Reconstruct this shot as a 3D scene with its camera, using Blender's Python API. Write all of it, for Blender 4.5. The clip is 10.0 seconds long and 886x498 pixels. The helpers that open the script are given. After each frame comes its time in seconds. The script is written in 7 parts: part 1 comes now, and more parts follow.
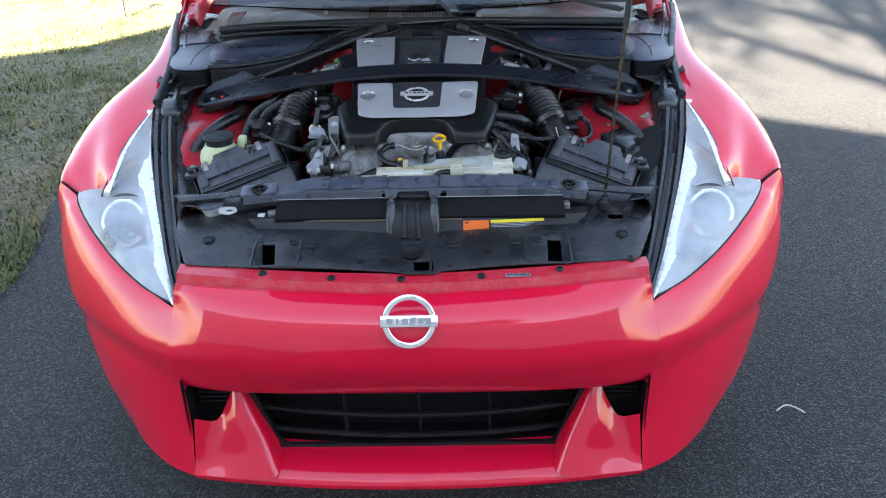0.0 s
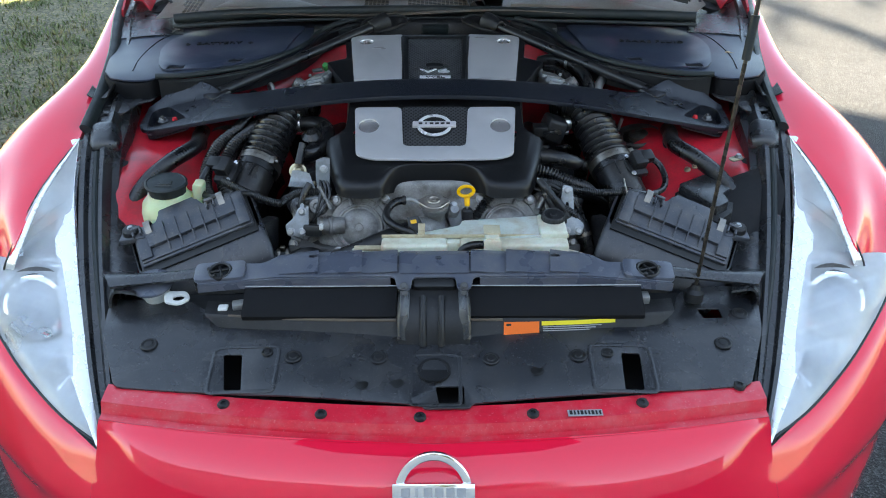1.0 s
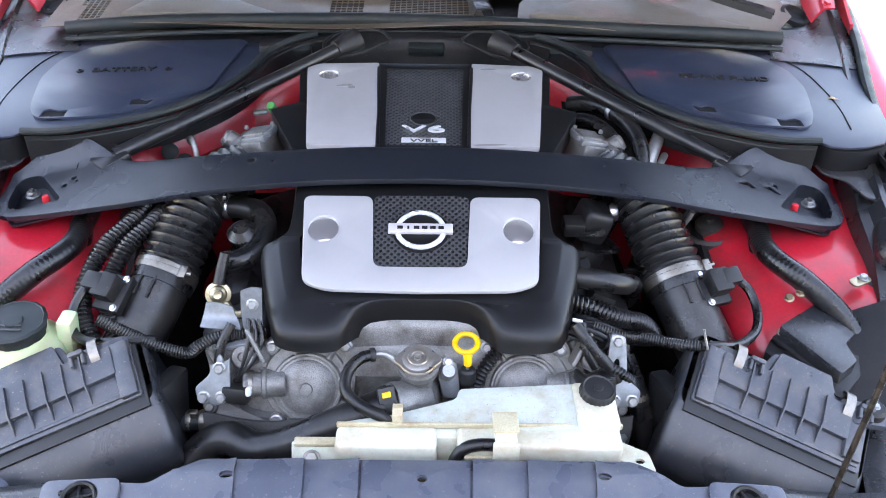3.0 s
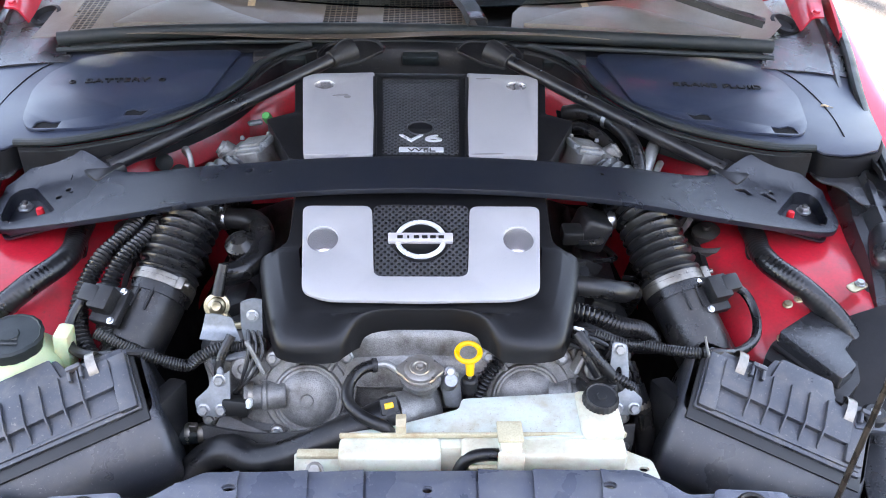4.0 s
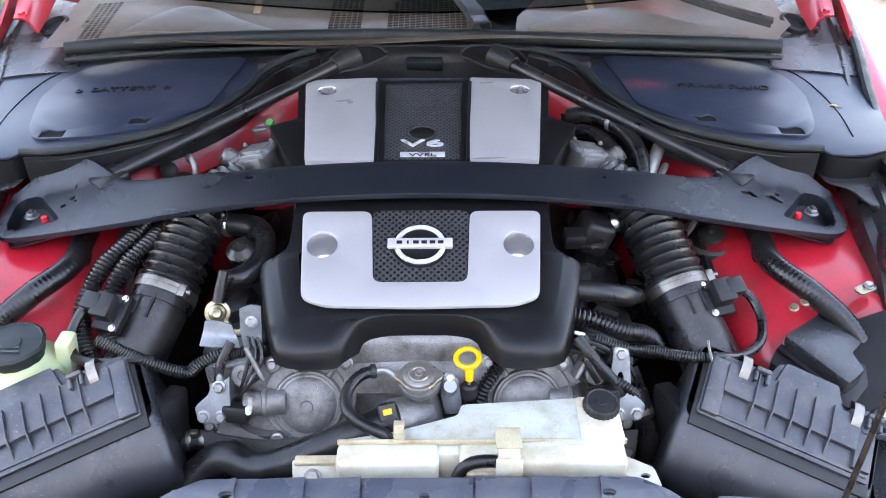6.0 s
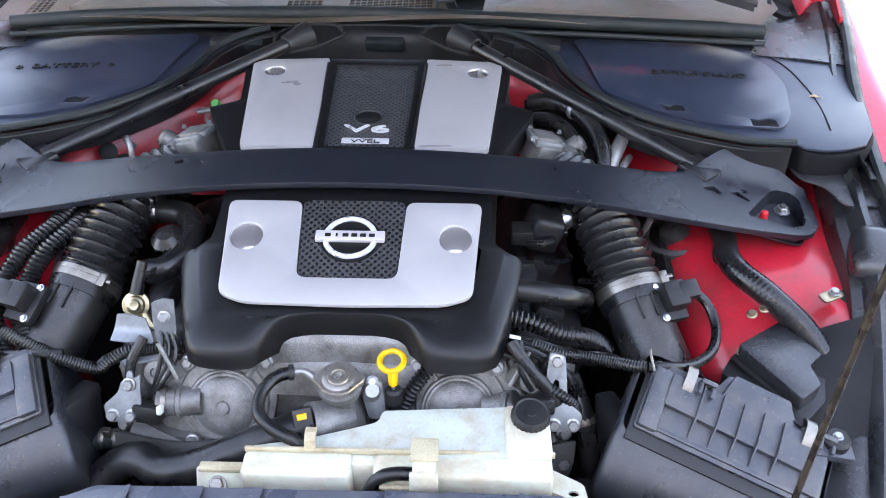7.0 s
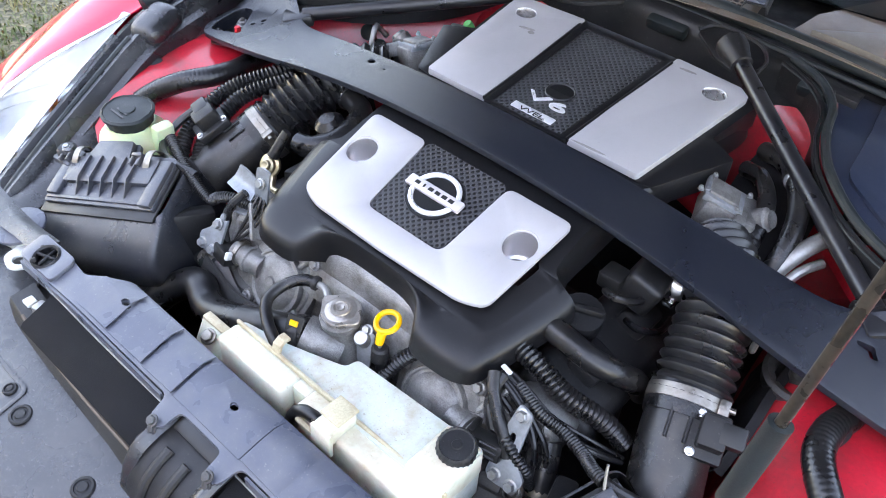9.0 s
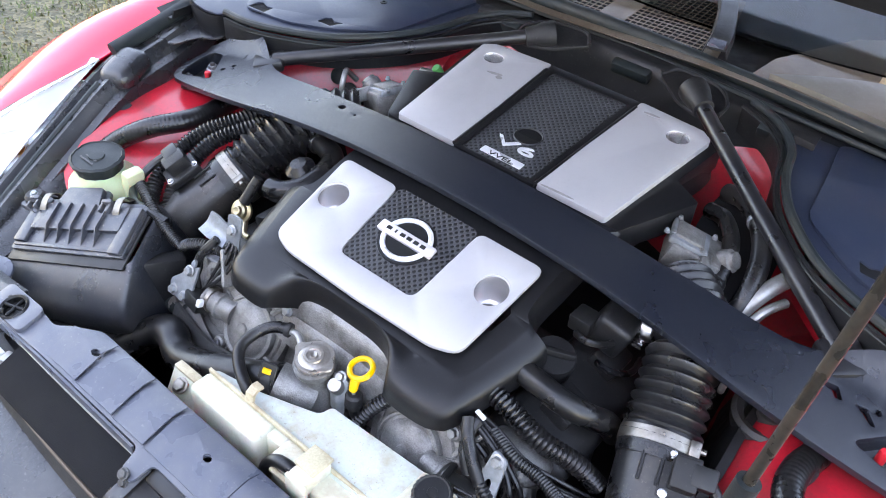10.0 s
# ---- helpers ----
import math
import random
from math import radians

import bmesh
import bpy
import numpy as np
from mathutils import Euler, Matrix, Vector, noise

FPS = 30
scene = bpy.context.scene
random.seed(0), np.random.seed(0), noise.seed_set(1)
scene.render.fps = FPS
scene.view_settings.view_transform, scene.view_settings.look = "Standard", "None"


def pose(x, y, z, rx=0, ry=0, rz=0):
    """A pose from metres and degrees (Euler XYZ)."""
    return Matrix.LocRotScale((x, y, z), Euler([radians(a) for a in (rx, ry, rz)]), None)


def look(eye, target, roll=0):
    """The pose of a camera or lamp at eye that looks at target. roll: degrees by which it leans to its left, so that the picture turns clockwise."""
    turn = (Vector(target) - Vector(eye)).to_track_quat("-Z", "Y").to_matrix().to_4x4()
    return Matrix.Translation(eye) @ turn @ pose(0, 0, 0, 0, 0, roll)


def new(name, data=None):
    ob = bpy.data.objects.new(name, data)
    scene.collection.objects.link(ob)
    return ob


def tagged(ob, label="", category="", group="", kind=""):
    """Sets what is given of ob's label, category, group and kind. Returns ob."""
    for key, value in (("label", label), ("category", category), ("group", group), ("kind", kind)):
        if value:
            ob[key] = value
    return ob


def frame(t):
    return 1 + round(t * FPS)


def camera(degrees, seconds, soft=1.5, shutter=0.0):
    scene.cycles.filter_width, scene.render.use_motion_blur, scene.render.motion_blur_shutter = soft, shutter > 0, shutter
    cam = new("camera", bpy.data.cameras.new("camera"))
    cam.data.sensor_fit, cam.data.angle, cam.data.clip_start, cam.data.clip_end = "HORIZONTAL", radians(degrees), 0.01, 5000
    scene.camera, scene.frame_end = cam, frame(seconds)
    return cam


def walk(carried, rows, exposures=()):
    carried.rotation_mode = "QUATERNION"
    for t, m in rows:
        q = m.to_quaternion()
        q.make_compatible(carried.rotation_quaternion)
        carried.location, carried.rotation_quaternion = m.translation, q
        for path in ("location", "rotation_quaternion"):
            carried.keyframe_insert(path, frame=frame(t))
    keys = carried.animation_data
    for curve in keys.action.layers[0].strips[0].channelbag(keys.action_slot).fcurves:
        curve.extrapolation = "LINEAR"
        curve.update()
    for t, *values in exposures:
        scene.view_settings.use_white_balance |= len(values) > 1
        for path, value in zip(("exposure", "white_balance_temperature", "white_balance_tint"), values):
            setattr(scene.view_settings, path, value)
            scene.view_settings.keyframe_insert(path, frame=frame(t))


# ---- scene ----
cam = camera(57.4, 10.0, soft=1.0)
PATH = [
    (0, (0.103, -1.374, 1.464), (0.064, 0.409, 0.558), -1.5),
    (0.5, (0.096, -1.116, 1.466), (0.038, 0.635, 0.502), -1.2),
    (1, (0.013, -0.784, 1.471), (0.016, 0.933, 0.445), -0.2),
    (1.5, (0.009, -0.513, 1.46), (0.052, 1.176, 0.39), 0.2),
    (2, (0.032, -0.28, 1.465), (0.06, 1.39, 0.364), 0.9),
    (2.2, (0.039, -0.232, 1.468), (0.038, 1.420, 0.340), 0.5),
    (3.3, (0.005, -0.183, 1.466), (0.053, 1.443, 0.303), 1.5),
    (3.5, (0.0, -0.183, 1.463), (0.062, 1.452, 0.312), 1.6),
    (4, (-0.004, -0.182, 1.465), (0.058, 1.459, 0.322), 1.4),
    (4.5, (-0.004, -0.179, 1.463), (0.056, 1.465, 0.326), 1.3),
    (5, (0.0, -0.179, 1.463), (0.057, 1.469, 0.332), 1.4),
    (5.2, (0.009, -0.182, 1.463), (0.049, 1.471, 0.338), 1.1),
    (6.3, (0.041, -0.171, 1.463), (0.049, 1.475, 0.327), -0.2),
    (6.5, (0.071, -0.161, 1.456), (0.073, 1.487, 0.324), -0.2),
    (7, (0.133, -0.112, 1.437), (0.094, 1.51, 0.267), 0.2),
    (7.2, (0.167, -0.076, 1.422), (0.112, 1.512, 0.207), 1.4),
    (7.5, (0.223, -0.02, 1.416), (0.146, 1.515, 0.135), 2.8),
    (7.8, (0.286, 0.020, 1.429), (0.088, 1.493, 0.090), 4.7),
    (8, (0.335, 0.042, 1.433), (-0.031, 1.469, 0.08), 4.5),
    (8.5, (0.476, 0.108, 1.455), (-0.314, 1.351, 0.102), 4.0),
    (9, (0.501, 0.12, 1.467), (-0.452, 1.263, 0.131), 3.9),
    (9.5, (0.499, 0.126, 1.464), (-0.441, 1.287, 0.135), 4.5),
    (10, (0.495, 0.122, 1.487), (-0.437, 1.347, 0.21), 4.8),
]
walk(cam, [(t, look(eye, target, roll)) for t, eye, target, roll in PATH],
     [(0, 3.48, 6950, 12), (1.0, 3.46, 7100, 7), (1.5, 3.55, 7350, 2), (2.0, 4.18, 7550, 19), (3.5, 4.63, 7650, 21), (7.5, 4.58, 7750, 21), (10, 4.72, 7850, 21)])

# ---- light ----
SUN_UP, SUN_TURN = 24.0, 188.0   # elevation, and compass turn of the sun (0: +y, clockwise)
world = bpy.data.worlds.new("sky")
scene.world = world
world.use_nodes = True
wn = world.node_tree
sky = wn.nodes.new("ShaderNodeTexSky")
sky.sky_type, sky.sun_disc = "NISHITA", False
sky.sun_elevation, sky.sun_rotation = radians(SUN_UP), radians(SUN_TURN)
sky.air_density, sky.dust_density, sky.ozone_density = 1.0, 0.6, 1.0
wn.links.new(sky.outputs["Color"], wn.nodes["Background"].inputs["Color"])
wn.nodes["Background"].inputs["Strength"].default_value = 0.060
# even bluish light added over the whole sky, for brighter reflections
sky_fill = wn.nodes.new("ShaderNodeBackground")
sky_fill.inputs["Color"].default_value, sky_fill.inputs["Strength"].default_value = (0.70, 0.82, 1.0, 1), 0.046
both = wn.nodes.new("ShaderNodeAddShader")
wn.links.new(wn.nodes["Background"].outputs[0], both.inputs[0])
wn.links.new(sky_fill.outputs[0], both.inputs[1])
wn.links.new(both.outputs[0], wn.nodes["World Output"].inputs["Surface"])
sun_data = bpy.data.lights.new("sun", "SUN")
sun_data.energy, sun_data.angle, sun_data.color = 11.0, radians(0.5), (1.0, 0.88, 0.70)
sun = new("sun", sun_data)
_a, _e = radians(SUN_TURN), radians(SUN_UP)
sun_way = Vector((math.sin(_a) * math.cos(_e), math.cos(_a) * math.cos(_e), math.sin(_e)))
sun.matrix_world = look(sun_way * 30, (0, 0, 0))

# ---- mesh helpers ----
def finish(bm, name, mat, sharp=35.0, smooth=True):
    bmesh.ops.recalc_face_normals(bm, faces=bm.faces)
    lim = radians(sharp)
    for f in bm.faces:
        f.smooth = smooth
    for e in bm.edges:
        e.smooth = not (len(e.link_faces) == 2 and e.calc_face_angle(0.0) > lim) and len(e.link_faces) == 2
    me = bpy.data.meshes.new(name)
    bm.to_mesh(me)
    bm.free()
    me.materials.append(mat)
    return me


def part(name, bm, mat, parent=None, label="", sharp=35.0, smooth=True):
    ob = new(name, finish(bm, name, mat, sharp, smooth))
    if parent is not None:
        ob.parent = parent
    if label:
        ob["label"] = label
    return ob


def thing(name, label, category, group="", kind=""):
    return tagged(new(name), label, category, group, kind)


def solo(name, bm, mat, label, category, kind="", group="", sharp=35.0):
    return tagged(part(name, bm, mat, sharp=sharp), label, category, group, kind)


def V(*a):
    return Vector(a)


def spline(pts, n):
    """n points along a smooth curve through pts, evenly spaced by parameter."""
    p = [Vector(q) for q in pts]
    if len(p) == 2:
        return [p[0].lerp(p[1], i / (n - 1)) for i in range(n)]
    p = [p[0] * 2 - p[1]] + p + [p[-1] * 2 - p[-2]]
    out, segs = [], len(p) - 3
    for i in range(n):
        u = i / (n - 1) * segs
        k = min(int(u), segs - 1)
        t = u - k
        a, b, c, d = p[k:k + 4]
        out.append(0.5 * (2 * b + (c - a) * t + (2 * a - 5 * b + 4 * c - d) * t * t + (3 * b - a - 3 * c + d) * t ** 3))
    return out


def curve1(x, pts):
    """A smooth function through (x, y) pairs."""
    xs = [p[0] for p in pts]
    ys = [p[1] for p in pts]
    if x <= xs[0]:
        return ys[0]
    if x >= xs[-1]:
        return ys[-1]
    k = next(i for i in range(len(xs) - 1) if x <= xs[i + 1])
    h = xs[k + 1] - xs[k]

    def slope(i):
        if i == 0:
            return (ys[1] - ys[0]) / (xs[1] - xs[0])
        if i == len(xs) - 1:
            return (ys[-1] - ys[-2]) / (xs[-1] - xs[-2])
        a = (ys[i] - ys[i - 1]) / (xs[i] - xs[i - 1])
        b = (ys[i + 1] - ys[i]) / (xs[i + 1] - xs[i])
        return 0.0 if a * b <= 0 else 2 * a * b / (a + b)

    t = (x - xs[k]) / h
    return ((1 + 2 * t) * (1 - t) ** 2 * ys[k] + t * (1 - t) ** 2 * h * slope(k)
            + t * t * (3 - 2 * t) * ys[k + 1] + t * t * (t - 1) * h * slope(k + 1))


def grid(rows, bm=None, close=False, keep=None):
    """Faces between rows of points."""
    bm = bm or bmesh.new()
    vs = [[bm.verts.new(p) for p in r] for r in rows]
    for i in range(len(vs) - 1):
        m = len(vs[i])
        for j in range(m if close else m - 1):
            q = [vs[i][j], vs[i][(j + 1) % m], vs[i + 1][(j + 1) % m], vs[i + 1][j]]
            if keep is None or keep(sum((v.co for v in q), Vector()) / 4):
                bm.faces.new(q)
    return bm


def loft(sections, nu, nv, keep=None, bm=None):
    rows = [spline(s, nv) for s in sections]
    cols = [spline([r[j] for r in rows], nu) for j in range(nv)]
    return grid([[c[i] for c in cols] for i in range(nu)], bm, keep=keep)


def weld(bm, d=0.0004):
    bmesh.ops.remove_doubles(bm, verts=bm.verts, dist=d)
    return bm


def thick(bm, t):
    """Give a sheet a thickness t against its normals."""
    weld(bm)
    bmesh.ops.recalc_face_normals(bm, faces=bm.faces)
    bmesh.ops.solidify(bm, geom=bm.faces[:], thickness=t)
    return bm


def moved(bm, m):
    bm.transform(m)
    return bm


def join(*bms):
    """All into the first."""
    base = bms[0]
    for b in bms[1:]:
        me = bpy.data.meshes.new("tmp")
        b.to_mesh(me)
        b.free()
        base.from_mesh(me)
        bpy.data.meshes.remove(me)
    return base


def mirror(bm):
    """A copy mirrored in x."""
    c = bm.copy()
    c.transform(Matrix.Diagonal((-1, 1, 1, 1)))
    bmesh.ops.reverse_faces(c, faces=c.faces)
    return c


def rbox(c, s, bevel=0.004, seg=2, rot=None, taper=1.0):
    """A box with rounded edges; taper narrows its top."""
    bm = bmesh.new()
    bmesh.ops.create_cube(bm, size=1.0)
    for v in bm.verts:
        k = taper if v.co.z > 0 else 1.0
        v.co = Vector((v.co.x * s[0] * k, v.co.y * s[1] * k, v.co.z * s[2]))
    if bevel:
        bmesh.ops.bevel(bm, geom=bm.edges[:], offset=bevel, segments=seg, profile=0.5, affect="EDGES", clamp_overlap=True)
    m = Matrix.Translation(c)
    if rot is not None:
        m = m @ Euler([radians(a) for a in rot]).to_matrix().to_4x4()
    bm.transform(m)
    return bm


def round_outline(pts, r, n=4):
    """A 2D outline with its corners rounded."""
    out, m = [], len(pts)
    for i in range(m):
        a, b, c = (Vector(pts[(i + k) % m][:2]) for k in (-1, 0, 1))
        ra = min(r, (a - b).length * 0.45, (c - b).length * 0.45)
        p, q = b + (a - b).normalized() * ra, b + (c - b).normalized() * ra
        for k in range(n + 1):
            t = k / n
            out.append(((1 - t) ** 2 * p + 2 * t * (1 - t) * b + t * t * q))
    return [(v.x, v.y) for v in out]


def plate(outline, holes=(), t=0.003, z=0.0, zf=None, cut=0.0, bevel=0.0):
    """A flat plate with holes through it; zf(x, y) bends it; cut: longest edge inside."""
    bm = bmesh.new()
    edges = []
    for loop in (outline, *holes):
        vs = [bm.verts.new((x, y, 0)) for x, y in loop]
        edges += [bm.edges.new((vs[i], vs[(i + 1) % len(vs)])) for i in range(len(vs))]
    bmesh.ops.triangle_fill(bm, use_beauty=True, use_dissolve=False, edges=edges)
    if cut:
        for _ in range(5):
            long = [e for e in bm.edges if e.calc_length() > cut]
            if not long:
                break
            bmesh.ops.subdivide_edges(bm, edges=long, cuts=1)
            bmesh.ops.triangulate(bm, faces=bm.faces)
    for f in bm.faces:
        if f.normal.z < 0:
            f.normal_flip()
    top = bm.faces[:]
    ret = bmesh.ops.extrude_face_region(bm, geom=top)
    for v in ret["geom"]:
        if isinstance(v, bmesh.types.BMVert):
            v.co.z += t
    for v in bm.verts:
        v.co.z += z + (zf(v.co.x, v.co.y) if zf else 0.0)
    bmesh.ops.recalc_face_normals(bm, faces=bm.faces)
    if bevel:
        rim = [e for e in bm.edges if len(e.link_faces) == 2 and e.calc_face_angle(0) > 1.2]
        bmesh.ops.bevel(bm, geom=rim, offset=bevel, segments=2, profile=0.5, affect="EDGES", clamp_overlap=True)
    return bm


def disc_outline(x, y, rx, ry=None, n=16, turn=0.0):
    ry = ry or rx
    c, s = math.cos(turn), math.sin(turn)
    return [(x + rx * math.cos(a) * c - ry * math.sin(a) * s, y + rx * math.cos(a) * s + ry * math.sin(a) * c)
            for a in (i / n * math.tau for i in range(n))]


def lathe(profile, c=(0, 0, 0), axis=(0, 0, 1), n=24, bm=None, wob=None):
    """Turn (r, h) pairs round an axis from c."""
    bm = bm or bmesh.new()
    m = Matrix.Translation(c) @ Vector((0, 0, 1)).rotation_difference(Vector(axis).normalized()).to_matrix().to_4x4()
    rings = []
    for r, h in profile:
        if r < 1e-5:
            rings.append([bm.verts.new(m @ Vector((0, 0, h)))])
        else:
            rings.append([bm.verts.new(m @ Vector((r * (wob(a) if wob else 1) * math.cos(a), r * (wob(a) if wob else 1) * math.sin(a), h)))
                          for a in (i / n * math.tau for i in range(n))])
    for a, b in zip(rings, rings[1:]):
        for i in range(n):
            j = (i + 1) % n
            if len(a) == 1 and len(b) > 1:
                bm.faces.new((a[0], b[j], b[i]))
            elif len(b) == 1 and len(a) > 1:
                bm.faces.new((a[i], a[j], b[0]))
            elif len(a) > 1:
                bm.faces.new((a[i], a[j], b[j], b[i]))
    for ring in (rings[0], rings[-1]):
        if len(ring) > 2:
            bm.faces.new(ring)
    return bm


def hose(pts, r, seg=14, step=0.006, rib=0.0, pitch=0.008, smooth=True, bm=None, squash=1.0):
    """A tube along pts; r a radius or a function of 0..1; rib, pitch: the height and spacing of its rings."""
    rough = spline(pts, 12 * len(pts)) if smooth else [Vector(p) for p in pts]
    length = sum((b - a).length for a, b in zip(rough, rough[1:]))
    if rib:
        step = pitch / 6
    n = max(3, int(length / step) + 1)
    line, acc, k, want = [rough[0]], 0.0, 0, length / (n - 1)
    for a, b in zip(rough, rough[1:]):
        d = (b - a).length
        while d > 1e-9 and acc + d >= want * len(line) - 1e-9 and len(line) < n:
            line.append(a.lerp(b, (want * len(line) - acc) / d))
        acc += d
    while len(line) < n:
        line.append(rough[-1])
    rows, up = [], None
    for i, p in enumerate(line):
        t = (line[min(i + 1, n - 1)] - line[max(i - 1, 0)]).normalized()
        if up is None:
            up = t.orthogonal().normalized()
        up = (up - t * up.dot(t)).normalized()
        side = t.cross(up)
        u = i / (n - 1)
        rad = (r(u) if callable(r) else r)
        if rib:
            rad += rib * (0.5 + 0.5 * math.cos(i * math.pi / 3)) ** 0.7 - rib * 0.5
        rows.append([p + up * rad * math.cos(a) + side * rad * squash * math.sin(a) for a in (j / seg * math.tau for j in range(seg))])
    bm = grid(rows, bm, close=True)
    bm.faces.ensure_lookup_table()
    for row in (rows[0], rows[-1]):
        bm.faces.new([bm.verts.new(q) for q in row])
    return weld(bm, 0.00002)


def bolt(c, r=0.006, h=0.006, axis=(0, 0, 1), washer=True):
    """A hexagon head on a washer."""
    r, h = r * 0.85, h * 0.85
    bm = lathe([(r, 0), (r, h * 0.8), (r * 0.85, h), (0, h)], c, axis, 6)
    if washer:
        lathe([(r * 1.3, -0.0008), (r * 1.3, h * 0.22), (r * 1.12, h * 0.3), (0, h * 0.3)], c, axis, 16, bm)
    return bm


def lettering(text, size, m, depth=0.0006, spread=1.0):
    """Raised letters as a bmesh, in Blender's own font."""
    cu = bpy.data.curves.new("letters", "FONT")
    cu.body, cu.size, cu.extrude, cu.align_x, cu.align_y, cu.space_character = text, size, depth, "CENTER", "CENTER", spread
    ob = bpy.data.objects.new("letters", cu)
    me = bpy.data.meshes.new_from_object(ob)
    bm = bmesh.new()
    bm.from_mesh(me)
    bm.transform(m)
    bpy.data.objects.remove(ob)
    bpy.data.meshes.remove(me)
    return bm

# ---- materials ----
def material(name, color, rough=0.5, metal=0.0, coat=0.0, coat_rough=0.03, vary=0.12, scale=40.0, fine=300.0, bump=0.0, dirt=None,
             dirt_amount=0.0, dirt_scale=12.0, transmission=0.0, ior=1.45, sss=0.0, rough_vary=0.12, spec=0.5, speck=None, speck_amount=0.5):
    """A surface with its colour varied at two scales, dirt in patches, uneven gloss and fine relief."""
    mat = bpy.data.materials.new(name)
    mat.use_nodes = True
    nt = mat.node_tree
    N, L = nt.nodes, nt.links
    b = N["Principled BSDF"]
    coord = N.new("ShaderNodeTexCoord")
    big = N.new("ShaderNodeTexNoise")
    big.inputs["Scale"].default_value, big.inputs["Detail"].default_value = scale, 5.0
    small = N.new("ShaderNodeTexNoise")
    small.inputs["Scale"].default_value, small.inputs["Detail"].default_value = fine, 3.0
    for t in (big, small):
        L.new(coord.outputs["Object"], t.inputs["Vector"])
    add = N.new("ShaderNodeMath")
    add.operation = "ADD"
    L.new(big.outputs["Fac"], add.inputs[0])
    L.new(small.outputs["Fac"], add.inputs[1])
    ramp = N.new("ShaderNodeMapRange")
    ramp.inputs["From Min"].default_value, ramp.inputs["From Max"].default_value = 0.6, 1.4
    ramp.inputs["To Min"].default_value, ramp.inputs["To Max"].default_value = 1 - vary, 1 + vary
    L.new(add.outputs[0], ramp.inputs["Value"])
    mul = N.new("ShaderNodeVectorMath")
    mul.operation = "SCALE"
    mul.inputs[0].default_value = color[:3]
    L.new(ramp.outputs[0], mul.inputs["Scale"])
    out = mul.outputs["Vector"]
    if dirt:
        patch = N.new("ShaderNodeTexNoise")
        patch.inputs["Scale"].default_value, patch.inputs["Detail"].default_value, patch.inputs["Roughness"].default_value = dirt_scale, 8.0, 0.65
        L.new(coord.outputs["Object"], patch.inputs["Vector"])
        pr = N.new("ShaderNodeMapRange")
        pr.inputs["From Min"].default_value, pr.inputs["From Max"].default_value = 0.45, 0.75
        pr.inputs["To Max"].default_value = dirt_amount
        L.new(patch.outputs["Fac"], pr.inputs["Value"])
        mix = N.new("ShaderNodeMix")
        mix.data_type = "RGBA"
        L.new(pr.outputs[0], mix.inputs["Factor"])
        L.new(out, mix.inputs["A"])
        mix.inputs["B"].default_value = (*dirt, 1)
        out = mix.outputs["Result"]
    if speck:
        dots = N.new("ShaderNodeTexNoise")
        dots.inputs["Scale"].default_value, dots.inputs["Detail"].default_value, dots.inputs["Roughness"].default_value = 260.0, 6.0, 0.7
        L.new(coord.outputs["Object"], dots.inputs["Vector"])
        dr = N.new("ShaderNodeMapRange")
        dr.inputs["From Min"].default_value, dr.inputs["From Max"].default_value = 0.60, 0.68
        dr.inputs["To Max"].default_value = speck_amount
        L.new(dots.outputs["Fac"], dr.inputs["Value"])
        sm = N.new("ShaderNodeMix")
        sm.data_type = "RGBA"
        L.new(dr.outputs[0], sm.inputs["Factor"])
        L.new(out, sm.inputs["A"])
        sm.inputs["B"].default_value = (*speck, 1)
        out = sm.outputs["Result"]
    L.new(out, b.inputs["Base Color"])
    rr = N.new("ShaderNodeMapRange")
    rr.inputs["From Min"].default_value, rr.inputs["From Max"].default_value = 0.3, 0.7
    rr.inputs["To Min"].default_value, rr.inputs["To Max"].default_value = max(0.02, rough - rough_vary), min(1, rough + rough_vary)
    L.new(big.outputs["Fac"], rr.inputs["Value"])
    L.new(rr.outputs[0], b.inputs["Roughness"])
    b.inputs["Metallic"].default_value = metal
    b.inputs["Coat Weight"].default_value, b.inputs["Coat Roughness"].default_value = coat, coat_rough
    b.inputs["Transmission Weight"].default_value, b.inputs["IOR"].default_value = transmission, ior
    b.inputs["Specular IOR Level"].default_value = spec
    if sss:
        b.inputs["Subsurface Weight"].default_value, b.inputs["Subsurface Scale"].default_value = sss, 0.02
    if bump:
        bp = N.new("ShaderNodeBump")
        bp.inputs["Strength"].default_value, bp.inputs["Distance"].default_value = bump, 0.001
        L.new(small.outputs["Fac"], bp.inputs["Height"])
        L.new(bp.outputs["Normal"], b.inputs["Normal"])
    return mat


RED = material("red_paint", (0.82, 0.006, 0.040), 0.42, coat=1.0, coat_rough=0.015, vary=0.05, scale=6, fine=2500, rough_vary=0.04, spec=0.15)
RED_IN = material("red_paint_inner", (0.55, 0.014, 0.030), 0.42, spec=0.4, coat=0.8, coat_rough=0.18, vary=0.15, scale=9, fine=200, dirt=(0.12, 0.035, 0.033), dirt_amount=0.75, dirt_scale=13, speck=(0.09, 0.045, 0.04), speck_amount=0.55)
RED_LIP = material("red_paint_scuffed", (0.62, 0.008, 0.030), 0.42, coat=0.8, coat_rough=0.08, vary=0.1, scale=9, fine=200, dirt=(0.55, 0.20, 0.19), dirt_amount=0.35, dirt_scale=30, speck=(0.75, 0.45, 0.42), speck_amount=0.3)
